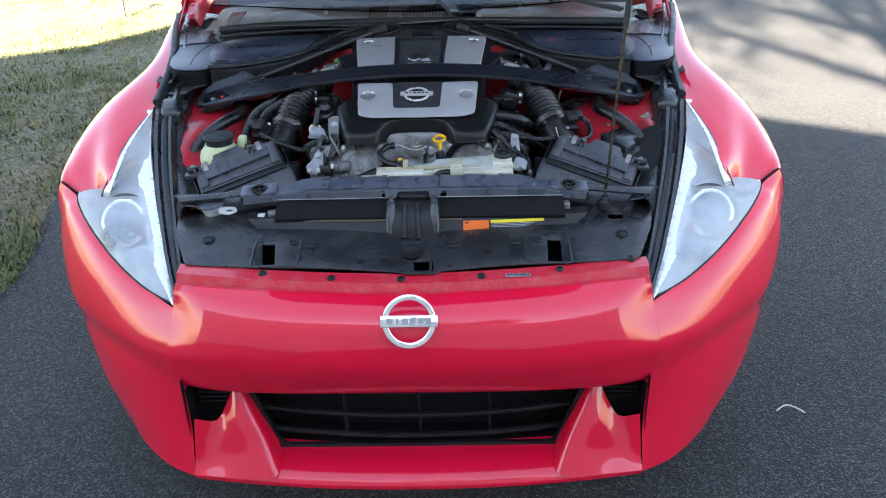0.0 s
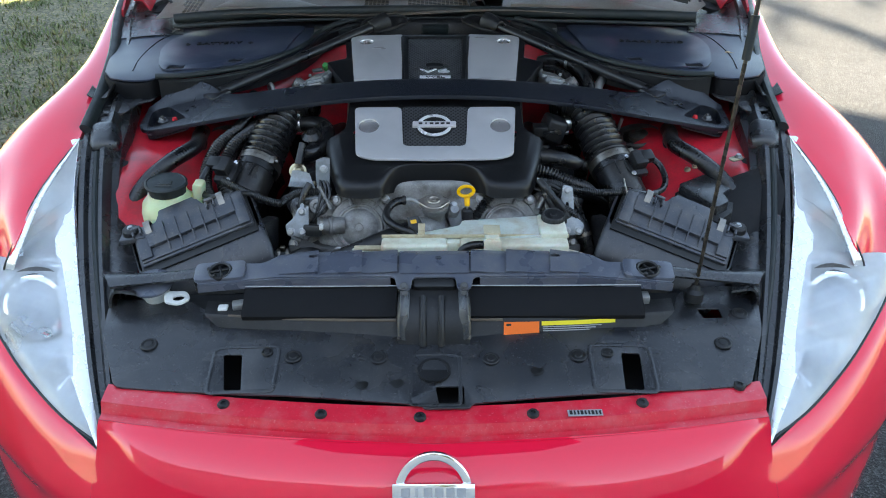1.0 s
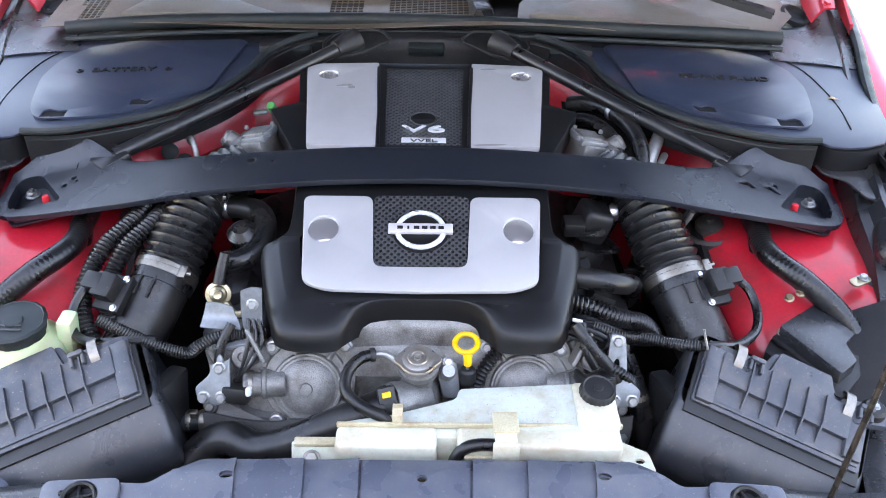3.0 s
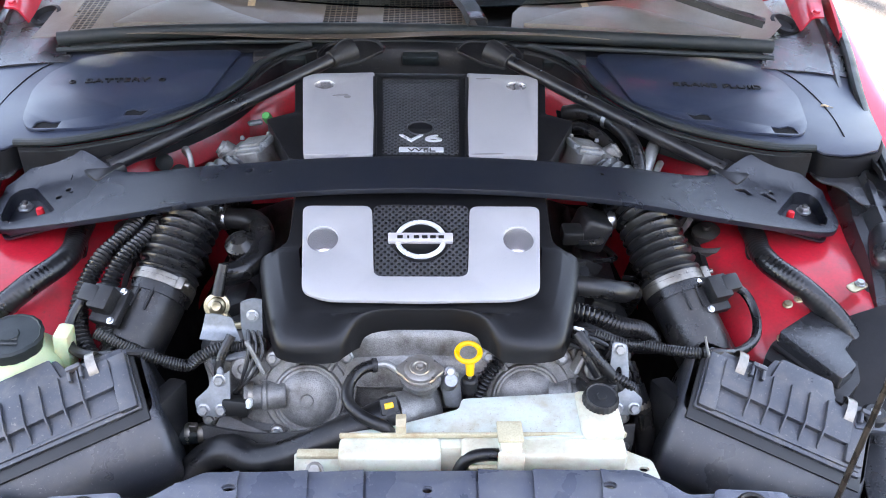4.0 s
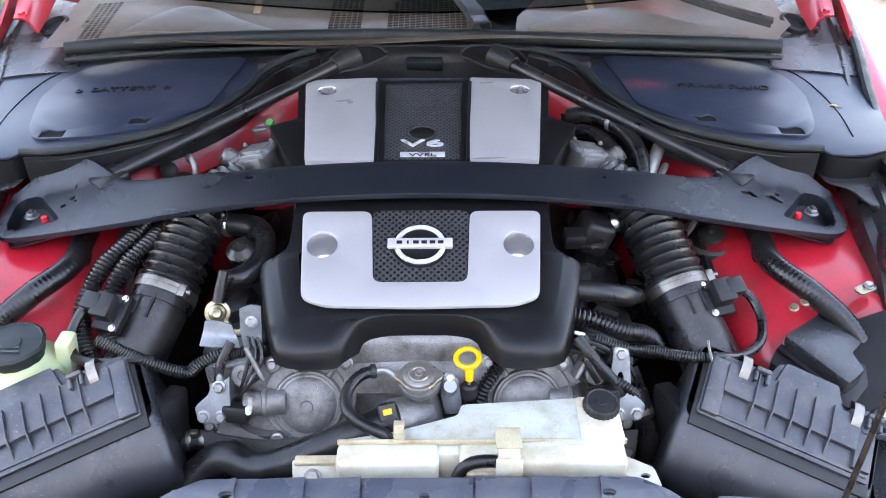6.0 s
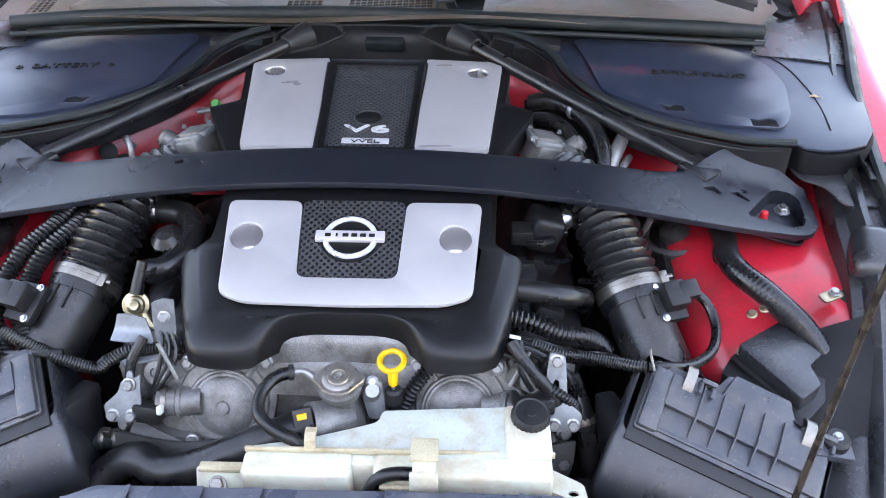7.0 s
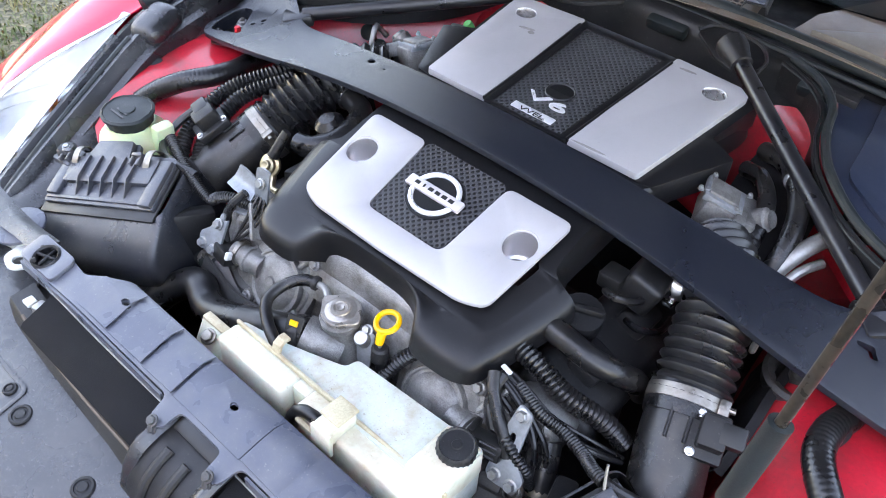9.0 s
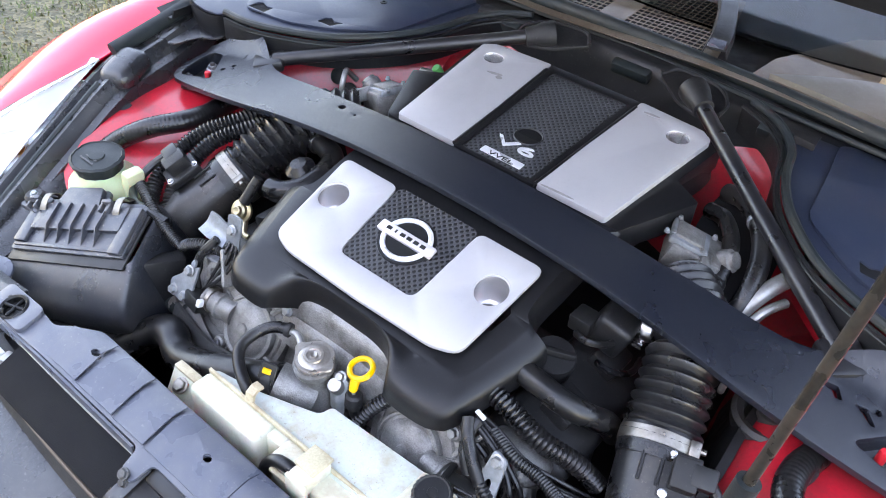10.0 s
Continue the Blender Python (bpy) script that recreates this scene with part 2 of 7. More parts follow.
BLACK = material("black_plastic", (0.009, 0.009, 0.010), 0.48, bump=0.25, fine=1800, scale=25, vary=0.2, dirt=(0.05, 0.047, 0.045), dirt_amount=0.35, speck=(0.12, 0.11, 0.10), speck_amount=0.4)
COVER = material("cover_plastic", (0.007, 0.007, 0.008), 0.36, spec=0.42, bump=0.12, fine=2600, scale=20, vary=0.12, rough_vary=0.05, dirt=(0.022, 0.021, 0.021), dirt_amount=0.25, speck=(0.08, 0.075, 0.07), speck_amount=0.12)
DUSTY = material("dusty_plastic", (0.040, 0.044, 0.055), 0.36, spec=0.75, bump=0.2, fine=1400, scale=18, vary=0.3, dirt=(0.13, 0.115, 0.10), dirt_amount=0.6, dirt_scale=30, speck=(0.30, 0.26, 0.21), speck_amount=0.5)
BOXBODY = material("scuffed_box_plastic", (0.020, 0.022, 0.028), 0.33, spec=0.8, bump=0.25, fine=1500, scale=15, vary=0.3, dirt=(0.075, 0.068, 0.06), dirt_amount=0.6, dirt_scale=18, speck=(0.26, 0.24, 0.22), speck_amount=0.4)
SHROUD = material("shroud_plastic", (0.016, 0.017, 0.020), 0.27, rough_vary=0.07, spec=0.9, bump=0.3, fine=1500, scale=15, vary=0.25, dirt=(0.07, 0.065, 0.06), dirt_amount=0.5, dirt_scale=16, speck=(0.18, 0.165, 0.15), speck_amount=0.4)
PANEL = material("support_panel_plastic", (0.072, 0.080, 0.105), 0.30, spec=0.7, bump=0.2, fine=1500, scale=14, vary=0.2, dirt=(0.15, 0.145, 0.14), dirt_amount=0.55, dirt_scale=14, speck=(0.30, 0.28, 0.26), speck_amount=0.45)
# bluish base colour carries the blue sky's reflection on the lids
LID = material("lid_plastic", (0.022, 0.030, 0.052), 0.40, spec=0.5, bump=0.1, fine=2400, scale=10, vary=0.12, dirt=(0.055, 0.055, 0.06), dirt_amount=0.3, dirt_scale=24, rough_vary=0.05, speck=(0.14, 0.14, 0.14), speck_amount=0.2)
RUBBER = material("rubber", (0.011, 0.016, 0.017), 0.55, bump=0.15, fine=900, scale=30, vary=0.25, dirt=(0.06, 0.052, 0.042), dirt_amount=0.4, dirt_scale=14)
HOSE = material("hose_rubber", (0.007, 0.007, 0.008), 0.30, bump=0.08, fine=700, scale=25, vary=0.2, dirt=(0.06, 0.054, 0.046), dirt_amount=0.4, dirt_scale=30, speck=(0.12, 0.11, 0.09), speck_amount=0.3)
BELLOWS = material("bellows_rubber", (0.008, 0.008, 0.009), 0.30, spec=0.65, bump=0.08, fine=700, scale=25, vary=0.2, dirt=(0.05, 0.046, 0.04), dirt_amount=0.35, dirt_scale=40)
PIPEDUST = material("dusty_pipe_plastic", (0.011, 0.011, 0.012), 0.34, spec=0.6, bump=0.2, fine=1200, scale=18, vary=0.25, dirt=(0.10, 0.085, 0.068), dirt_amount=0.5, dirt_scale=14, speck=(0.26, 0.22, 0.18), speck_amount=0.4)
CONDUIT = material("conduit_plastic", (0.007, 0.007, 0.008), 0.30, spec=0.6, vary=0.2, scale=30, dirt=(0.05, 0.045, 0.04), dirt_amount=0.35)
BRACE = material("brace_paint", (0.010, 0.012, 0.018), 0.30, spec=0.7, bump=0.3, fine=2600, scale=12, vary=0.1, rough_vary=0.05, dirt=(0.03, 0.03, 0.03), dirt_amount=0.25, speck=(0.12, 0.12, 0.12), speck_amount=0.2)
WELLS = material("smooth_silver_well", (0.56, 0.545, 0.55), 0.24, metal=0.8, vary=0.05, scale=20, fine=900, rough_vary=0.05)
SILVER = material("silver_paint", (0.442, 0.430, 0.436), 0.46, metal=0.3, vary=0.06, scale=5, fine=2500, dirt=(0.34, 0.325, 0.33), dirt_amount=0.4, dirt_scale=9, rough_vary=0.06, speck=(0.31, 0.29, 0.29), speck_amount=0.25)
SCUFF = material("grey_scuff", (0.24, 0.225, 0.22), 0.6, vary=0.4, scale=120, fine=900)
CHROME = material("chrome", (0.82, 0.82, 0.84), 0.08, metal=1.0, vary=0.03, rough_vary=0.04)
BRIGHT = material("bright_metal", (0.66, 0.66, 0.67), 0.28, metal=1.0, vary=0.1, dirt=(0.3, 0.26, 0.2), dirt_amount=0.3, dirt_scale=60)
SATIN = material("satin_silver", (0.80, 0.80, 0.82), 0.3, metal=0.45, vary=0.05, rough_vary=0.05)
DULL = material("dull_steel", (0.27, 0.25, 0.22), 0.38, metal=0.85, bump=0.2, vary=0.15, dirt=(0.12, 0.085, 0.055), dirt_amount=0.7, dirt_scale=50)
CAPSTEEL = material("pressed_cap_steel", (0.36, 0.330, 0.300), 0.32, metal=0.7, bump=0.15, vary=0.15, dirt=(0.17, 0.13, 0.09), dirt_amount=0.6, dirt_scale=50)
ZINC = material("zinc_metal", (0.50, 0.43, 0.29), 0.40, metal=1.0, vary=0.15, dirt=(0.3, 0.24, 0.14), dirt_amount=0.5, dirt_scale=50)
ALLOY = material("cast_alloy", (0.245, 0.24, 0.232), 0.46, metal=0.55, bump=0.8, fine=600, scale=26, vary=0.35, dirt=(0.050, 0.040, 0.032), dirt_amount=0.95, dirt_scale=24, speck=(0.45, 0.43, 0.42), speck_amount=0.22)
BOLTM = material("bolt_steel", (0.36, 0.37, 0.38), 0.40, metal=0.8, vary=0.2, dirt=(0.14, 0.11, 0.08), dirt_amount=0.6, dirt_scale=70)
ZINCPLATE = material("zinc_plate", (0.27, 0.29, 0.31), 0.45, metal=0.5, vary=0.15, dirt=(0.11, 0.095, 0.08), dirt_amount=0.6, dirt_scale=40)
BADGE_BAR = material("badge_bar_satin", (0.60, 0.56, 0.57), 0.4, metal=0.3, vary=0.05)
IRON = material("dark_metal", (0.10, 0.10, 0.10), 0.55, metal=0.6, bump=0.5, fine=500, scale=20, vary=0.3, dirt=(0.05, 0.035, 0.025), dirt_amount=0.6)
TANK = material("tank_plastic", (0.60, 0.595, 0.485), 0.36, vary=0.06, scale=14, fine=500, dirt=(0.34, 0.21, 0.095), dirt_amount=0.7, dirt_scale=24, sss=0.12, speck=(0.26, 0.17, 0.09), speck_amount=0.35)
TANKTOP = material("tank_plastic_clear", (0.49, 0.525, 0.475), 0.36, vary=0.07, scale=14, fine=500, dirt=(0.33, 0.24, 0.13), dirt_amount=0.75, dirt_scale=34, sss=0.12, speck=(0.16, 0.11, 0.07), speck_amount=0.6)
TANKSEAM = material("stained_seam_plastic", (0.50, 0.44, 0.30), 0.45, vary=0.2, scale=30, fine=500, dirt=(0.24, 0.13, 0.055), dirt_amount=0.9, dirt_scale=26)
FLUID = material("reservoir_plastic", (0.60, 0.66, 0.40), 0.35, vary=0.06, scale=14, fine=500, dirt=(0.45, 0.42, 0.2), dirt_amount=0.4, dirt_scale=20, sss=0.3)
LEAFTAN = material("dry_leaf_tan", (0.48, 0.34, 0.20), 0.7, vary=0.3, scale=200)
CREAM = material("cream_plastic", (0.70, 0.70, 0.66), 0.45, vary=0.08, dirt=(0.3, 0.27, 0.22), dirt_amount=0.5, dirt_scale=40)
YELLOW = material("yellow_plastic", (0.85, 0.43, 0.003), 0.35, vary=0.06)
ORANGE = material("orange_label", (0.85, 0.16, 0.02), 0.5, vary=0.05)
LABEL_YELLOW = material("yellow_label", (0.80, 0.66, 0.03), 0.5, vary=0.05)
LABEL_GREY = material("printed_grey", (0.32, 0.32, 0.32), 0.5, vary=0.05)
LABEL_BLACK = material("printed_black", (0.012, 0.012, 0.012), 0.4, vary=0.05)
REDCAP = material("red_rubber_cap", (0.62, 0.02, 0.03), 0.45, vary=0.1)
GREENCAP = material("green_plastic", (0.10, 0.42, 0.12), 0.4, vary=0.1)
FOAM = material("black_foam", (0.010, 0.010, 0.011), 0.85, bump=0.6, fine=900, scale=20, vary=0.3, spec=0.2)
LINER = material("bonnet_liner_felt", (0.014, 0.014, 0.016), 0.9, vary=0.12, scale=12, fine=300, bump=0.5)
# near-black: also puts the shade of deep bay and mouth surfaces into colour
DARK = material("dark_parts_and_bay_shade", (0.012, 0.012, 0.013), 0.6, vary=0.3, spec=0.3, dirt=(0.03, 0.027, 0.025), dirt_amount=0.5)
HOUSING = material("lamp_housing", (0.90, 0.94, 0.97), 0.24, metal=0.75, vary=0.12, scale=18, rough_vary=0.08)
LAMPTRIM = material("lamp_trim_white", (0.97, 0.97, 0.97), 0.30, metal=0.45, vary=0.03, coat=0.4)
RED.node_tree.nodes["Principled BSDF"].inputs["Coat IOR"].default_value = 1.65
AMBER = material("amber_lens", (0.80, 0.20, 0.03), 0.2, vary=0.1, coat=0.5)
COWL = material("cowl_plastic", (0.115, 0.086, 0.062), 0.46, spec=0.35, bump=0.25, fine=900, scale=8, vary=0.25, dirt=(0.22, 0.18, 0.14), dirt_amount=0.65, dirt_scale=7, speck=(0.28, 0.24, 0.20), speck_amount=0.35)
COWL_PALE = material("cowl_plastic_dusty", (0.16, 0.14, 0.115), 0.46, spec=0.35, bump=0.25, fine=900, scale=9, vary=0.2, dirt=(0.085, 0.07, 0.055), dirt_amount=0.7, dirt_scale=9, speck=(0.32, 0.29, 0.26), speck_amount=0.4)
METALTUBE = material("brace_tube", (0.010, 0.010, 0.012), 0.36, spec=0.6, vary=0.15, dirt=(0.06, 0.054, 0.047), dirt_amount=0.4)
PEWTER = material("pipe_alloy", (0.36, 0.36, 0.35), 0.45, metal=0.7, vary=0.15, dirt=(0.16, 0.14, 0.12), dirt_amount=0.6, dirt_scale=40)
RODMETAL = material("rod_metal", (0.045, 0.038, 0.030), 0.28, metal=0.5, vary=0.4, scale=60, dirt=(0.13, 0.10, 0.07), dirt_amount=0.5, dirt_scale=30)


def lens_material():
    mat = bpy.data.materials.new("hazy_lens")
    mat.use_nodes = True
    nt = mat.node_tree
    clear = nt.nodes.new("ShaderNodeBsdfTransparent")
    clear.inputs["Color"].default_value = (0.93, 0.95, 0.97, 1)
    gloss = nt.nodes.new("ShaderNodeBsdfGlossy")
    gloss.inputs["Roughness"].default_value = 0.08
    fres = nt.nodes.new("ShaderNodeFresnel")
    fres.inputs["IOR"].default_value = 1.6
    b = nt.nodes.new("ShaderNodeMixShader")
    nt.links.new(fres.outputs[0], b.inputs["Fac"])
    nt.links.new(clear.outputs[0], b.inputs[1])
    nt.links.new(gloss.outputs[0], b.inputs[2])
    # white haze: clouding, and the sky's reflection put into the colour
    haze = nt.nodes.new("ShaderNodeBsdfDiffuse")
    haze.inputs["Color"].default_value = (0.96, 0.99, 1.0, 1)
    n = nt.nodes.new("ShaderNodeTexNoise")
    n.inputs["Scale"].default_value, n.inputs["Detail"].default_value = 7.0, 6.0
    tc = nt.nodes.new("ShaderNodeTexCoord")
    nt.links.new(tc.outputs["Object"], n.inputs["Vector"])
    r = nt.nodes.new("ShaderNodeMapRange")
    r.inputs["From Min"].default_value, r.inputs["From Max"].default_value = 0.3, 0.75
    r.inputs["To Min"].default_value, r.inputs["To Max"].default_value = 0.22, 0.48
    nt.links.new(n.outputs["Fac"], r.inputs["Value"])
    mix = nt.nodes.new("ShaderNodeMixShader")
    nt.links.new(r.outputs[0], mix.inputs["Fac"])
    nt.links.new(b.outputs[0], mix.inputs[1])
    nt.links.new(haze.outputs[0], mix.inputs[2])
    nt.links.new(mix.outputs[0], nt.nodes["Material Output"].inputs["Surface"])
    return mat


LENS = lens_material()
GLASS = material("windscreen_glass", (0.6, 0.65, 0.66), 0.03, transmission=1.0, ior=1.45, vary=0.02, rough_vary=0.01)
PROJECTOR = material("projector_glass", (0.30, 0.36, 0.45), 0.05, vary=0.1, coat=1.0)


def honeycomb(name, color, size):
    """Plastic with a raised mesh pattern, size in metres; its pits are painted black."""
    mat = material(name, color, 0.42, vary=0.15, scale=20, fine=900)
    nt = mat.node_tree
    v = nt.nodes.new("ShaderNodeTexVoronoi")
    v.voronoi_dimensions = "2D"
    v.inputs["Scale"].default_value, v.inputs["Randomness"].default_value = 1.0 / size, 0.0
    mp = nt.nodes.new("ShaderNodeMapping")
    mp.inputs["Rotation"].default_value[2] = radians(45)
    mp.inputs["Scale"].default_value[2] = 0.02
    tc = next(n for n in nt.nodes if n.type == "TEX_COORD")
    nt.links.new(tc.outputs["Object"], mp.inputs["Vector"])
    nt.links.new(mp.outputs[0], v.inputs["Vector"])
    bp = nt.nodes.new("ShaderNodeBump")
    bp.inputs["Strength"].default_value, bp.inputs["Distance"].default_value = 1.0, 0.0018
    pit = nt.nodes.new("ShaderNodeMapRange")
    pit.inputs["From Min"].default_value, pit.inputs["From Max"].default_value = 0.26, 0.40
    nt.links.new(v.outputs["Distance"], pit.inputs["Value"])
    nt.links.new(pit.outputs[0], bp.inputs["Height"])
    b = nt.nodes["Principled BSDF"]
    # near-black in the pits puts their shade into the base colour
    tone = b.inputs["Base Color"].links[0].from_socket
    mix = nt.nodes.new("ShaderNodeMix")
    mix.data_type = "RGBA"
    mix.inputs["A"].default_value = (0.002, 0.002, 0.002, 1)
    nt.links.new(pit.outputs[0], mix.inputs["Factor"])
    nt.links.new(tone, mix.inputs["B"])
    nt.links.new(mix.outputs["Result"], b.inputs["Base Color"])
    nt.links.new(bp.outputs["Normal"], b.inputs["Normal"])
    return mat


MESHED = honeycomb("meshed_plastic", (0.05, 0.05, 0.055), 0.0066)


def ground_material(name, base, speck, light, scale, crack=False):
    mat = bpy.data.materials.new(name)
    mat.use_nodes = True
    nt = mat.node_tree
    N, L = nt.nodes, nt.links
    b = N["Principled BSDF"]
    b.inputs["Roughness"].default_value = 0.85
    tc = N.new("ShaderNodeTexCoord")
    v = N.new("ShaderNodeTexVoronoi")
    v.inputs["Scale"].default_value = scale
    big = N.new("ShaderNodeTexNoise")
    big.inputs["Scale"].default_value, big.inputs["Detail"].default_value = 1.3, 8.0
    mid = N.new("ShaderNodeTexNoise")
    mid.inputs["Scale"].default_value, mid.inputs["Detail"].default_value = 90.0, 4.0
    for t in (v, big, mid):
        L.new(tc.outputs["Object"], t.inputs["Vector"])
    r1 = N.new("ShaderNodeValToRGB")
    r1.color_ramp.elements[0].color, r1.color_ramp.elements[1].color = (*speck, 1), (*light, 1)
    r1.color_ramp.elements[0].position, r1.color_ramp.elements[1].position = 0.1, 0.9
    e = r1.color_ramp.elements.new(0.55)
    e.color = (*base, 1)
    L.new(v.outputs["Color"], r1.inputs["Fac"])
    sc = N.new("ShaderNodeMapRange")
    sc.inputs["To Min"].default_value, sc.inputs["To Max"].default_value = 0.65, 1.3
    L.new(big.outputs["Fac"], sc.inputs["Value"])
    mul = N.new("ShaderNodeVectorMath")
    mul.operation = "SCALE"
    L.new(r1.outputs["Color"], mul.inputs[0])
    L.new(sc.outputs[0], mul.inputs["Scale"])
    L.new(mul.outputs["Vector"], b.inputs["Base Color"])
    bp = N.new("ShaderNodeBump")
    bp.inputs["Strength"].default_value, bp.inputs["Distance"].default_value = 0.8, 0.006
    ad = N.new("ShaderNodeMath")
    ad.operation = "ADD"
    L.new(v.outputs["Distance"], ad.inputs[0])
    L.new(mid.outputs["Fac"], ad.inputs[1])
    L.new(ad.outputs[0], bp.inputs["Height"])
    L.new(bp.outputs["Normal"], b.inputs["Normal"])
    return mat


ASPHALT = ground_material("asphalt", (0.0145, 0.0165, 0.0205), (0.005, 0.0055, 0.007), (0.085, 0.088, 0.096), 210.0)
SOIL = ground_material("lawn_soil", (0.11, 0.10, 0.055), (0.05, 0.05, 0.025), (0.2, 0.17, 0.09), 60.0)


def grass_material():
    mat = material("grass_blade", (0.12, 0.13, 0.06), 0.7, vary=0.3, scale=1.5, fine=30)
    nt = mat.node_tree
    b = nt.nodes["Principled BSDF"]
    geo = nt.nodes.new("ShaderNodeNewGeometry")
    r = nt.nodes.new("ShaderNodeValToRGB")
    r.color_ramp.elements[0].color, r.color_ramp.elements[1].color = (0.05, 0.085, 0.025, 1), (0.30, 0.25, 0.12, 1)
    e = r.color_ramp.elements.new(0.5)
    e.color = (0.12, 0.15, 0.05, 1)
    spots = nt.nodes.new("ShaderNodeTexNoise")
    spots.inputs["Scale"].default_value, spots.inputs["Detail"].default_value = 3.2, 5.0
    nt.links.new(next(n for n in nt.nodes if n.type == "TEX_COORD").outputs["Object"], spots.inputs["Vector"])
    tone = nt.nodes.new("ShaderNodeMapRange")
    tone.inputs["From Min"].default_value, tone.inputs["From Max"].default_value = 0.36, 0.66
    nt.links.new(spots.outputs["Fac"], tone.inputs["Value"])
    both = nt.nodes.new("ShaderNodeMix")
    both.inputs["Factor"].default_value = 0.6
    nt.links.new(geo.outputs["Random Per Island"], both.inputs["A"])
    nt.links.new(tone.outputs[0], both.inputs["B"])
    nt.links.new(both.outputs["Result"], r.inputs["Fac"])
    nt.links.new(r.outputs["Color"], b.inputs["Base Color"])
    return mat


GRASS = grass_material()
SIDING = material("house_siding", (0.40, 0.41, 0.43), 0.7, vary=0.08, scale=3)
ROOFING = material("house_roofing", (0.09, 0.085, 0.08), 0.8, vary=0.2, scale=8)
BARK = material("bark", (0.11, 0.085, 0.06), 0.85, vary=0.35, scale=10, bump=0.8, fine=60)
LEAFMAT = material("tree_leaf", (0.06, 0.09, 0.03), 0.6, vary=0.35, scale=3)

# ---- ground, lawn, house and trees ----
def lawn_edge(y):
    """x of the border between the drive and the lawn."""
    return -1.66 - 0.10 * (y - 1.5) + 0.05 * math.sin(y * 2.1) + 0.03 * math.sin(y * 5.3)


def build_ground():
    bm = bmesh.new()
    xs = [-400, -60, -20, -8, -4, -2, 0, 2, 4, 8, 20, 60, 400]
    grid([[V(x, y, -0.012) for x in xs] for y in (-400, -60, -20, -8, -3, 0, 3, 8, 20, 60, 400)], bm)
    solo("ground", bm, SOIL, "dry lawn soil reaching to the horizon", "ground", "structure")
    bm = bmesh.new()
    ys = [-14 + i * 0.25 for i in range(120)]
    grid([[V(lawn_edge(y) * (1 - u) + 9.0 * u, y, -0.002 - 0.006 * (u == 0)) for u in (0, 0.02, 0.1, 0.3, 0.6, 1)] for y in ys], bm)
    solo("driveway", bm, ASPHALT, "dark grey asphalt driveway under the car", "driveway", "structure")


def build_grass():
    rng = random.Random(4)
    verts, faces = [], []
    for _ in range(115000):
        y = 0.2 + 9.5 * rng.random() ** 1.25
        x = lawn_edge(y) - 0.03 + 0.08 * rng.random() - 3.6 * rng.random() ** 1.2
        p = noise.noise((x * 1.1, y * 1.1, 0))
        if rng.random() > 0.75 + p * 0.7:
            continue
        q = noise.noise((x * 6.0, y * 6.0, 3))
        if rng.random() < -q * 1.1:
            continue
        h = (0.012 + 0.024 * rng.random()) * (0.85 + 0.5 * p + 0.7 * q)
        a, lean = rng.random() * math.tau, 0.3 + rng.random() * 1.1
        w = 0.0028 + 0.0022 * rng.random()
        dx, dy = math.cos(a), math.sin(a)
        k = len(verts)
        z = -0.012
        verts += [(x - dy * w, y + dx * w, z), (x + dy * w, y - dx * w, z),
                  (x + dy * w * 0.6 + dx * h * lean * 0.5, y - dx * w * 0.6 + dy * h * lean * 0.5, z + h * 0.7),
                  (x - dy * w * 0.6 + dx * h * lean * 0.5, y + dx * w * 0.6 + dy * h * lean * 0.5, z + h * 0.7),
                  (x + dx * h * lean, y + dy * h * lean, z + h)]
        faces += [(k, k + 1, k + 2, k + 3), (k + 3, k + 2, k + 4)]
    me = bpy.data.meshes.new("grass")
    me.from_pydata(verts, [], faces)
    me.materials.append(GRASS)
    tagged(new("grass", me), "short patchy dry winter grass on the lawn", "grass", kind="stuff")


def build_house():
    """Unseen house added behind the viewer: it keeps the low sun off the car."""
    house = thing("house", "unseen grey-sided house added to shade the car", "house")
    # roofline bent point by point so its shadow ends at the right places
    gable = [(-9.0, 0.0), (6.5, 0.0), (6.5, 2.75), (2.6, 2.98), (1.37, 3.27), (0.78, 3.42), (-1.8, 5.0), (-2.9, 4.75), (-3.55, 4.92), (-3.99, 4.77), (-4.35, 4.43), (-4.85, 4.28), (-9.0, 4.0)]
    front = plate(gable, (), 5.0)
    part("wall", moved(front, Matrix.Translation((0, -4.5, 0)) @ pose(0, 0, 0, 90)), SIDING, house)
    for k in range(11):
        part("siding_board", rbox((-1.25, -4.508 + 0.016, 0.2 + k * 0.24), (15.4, 0.03, 0.20), 0.006, 1), SIDING, house)


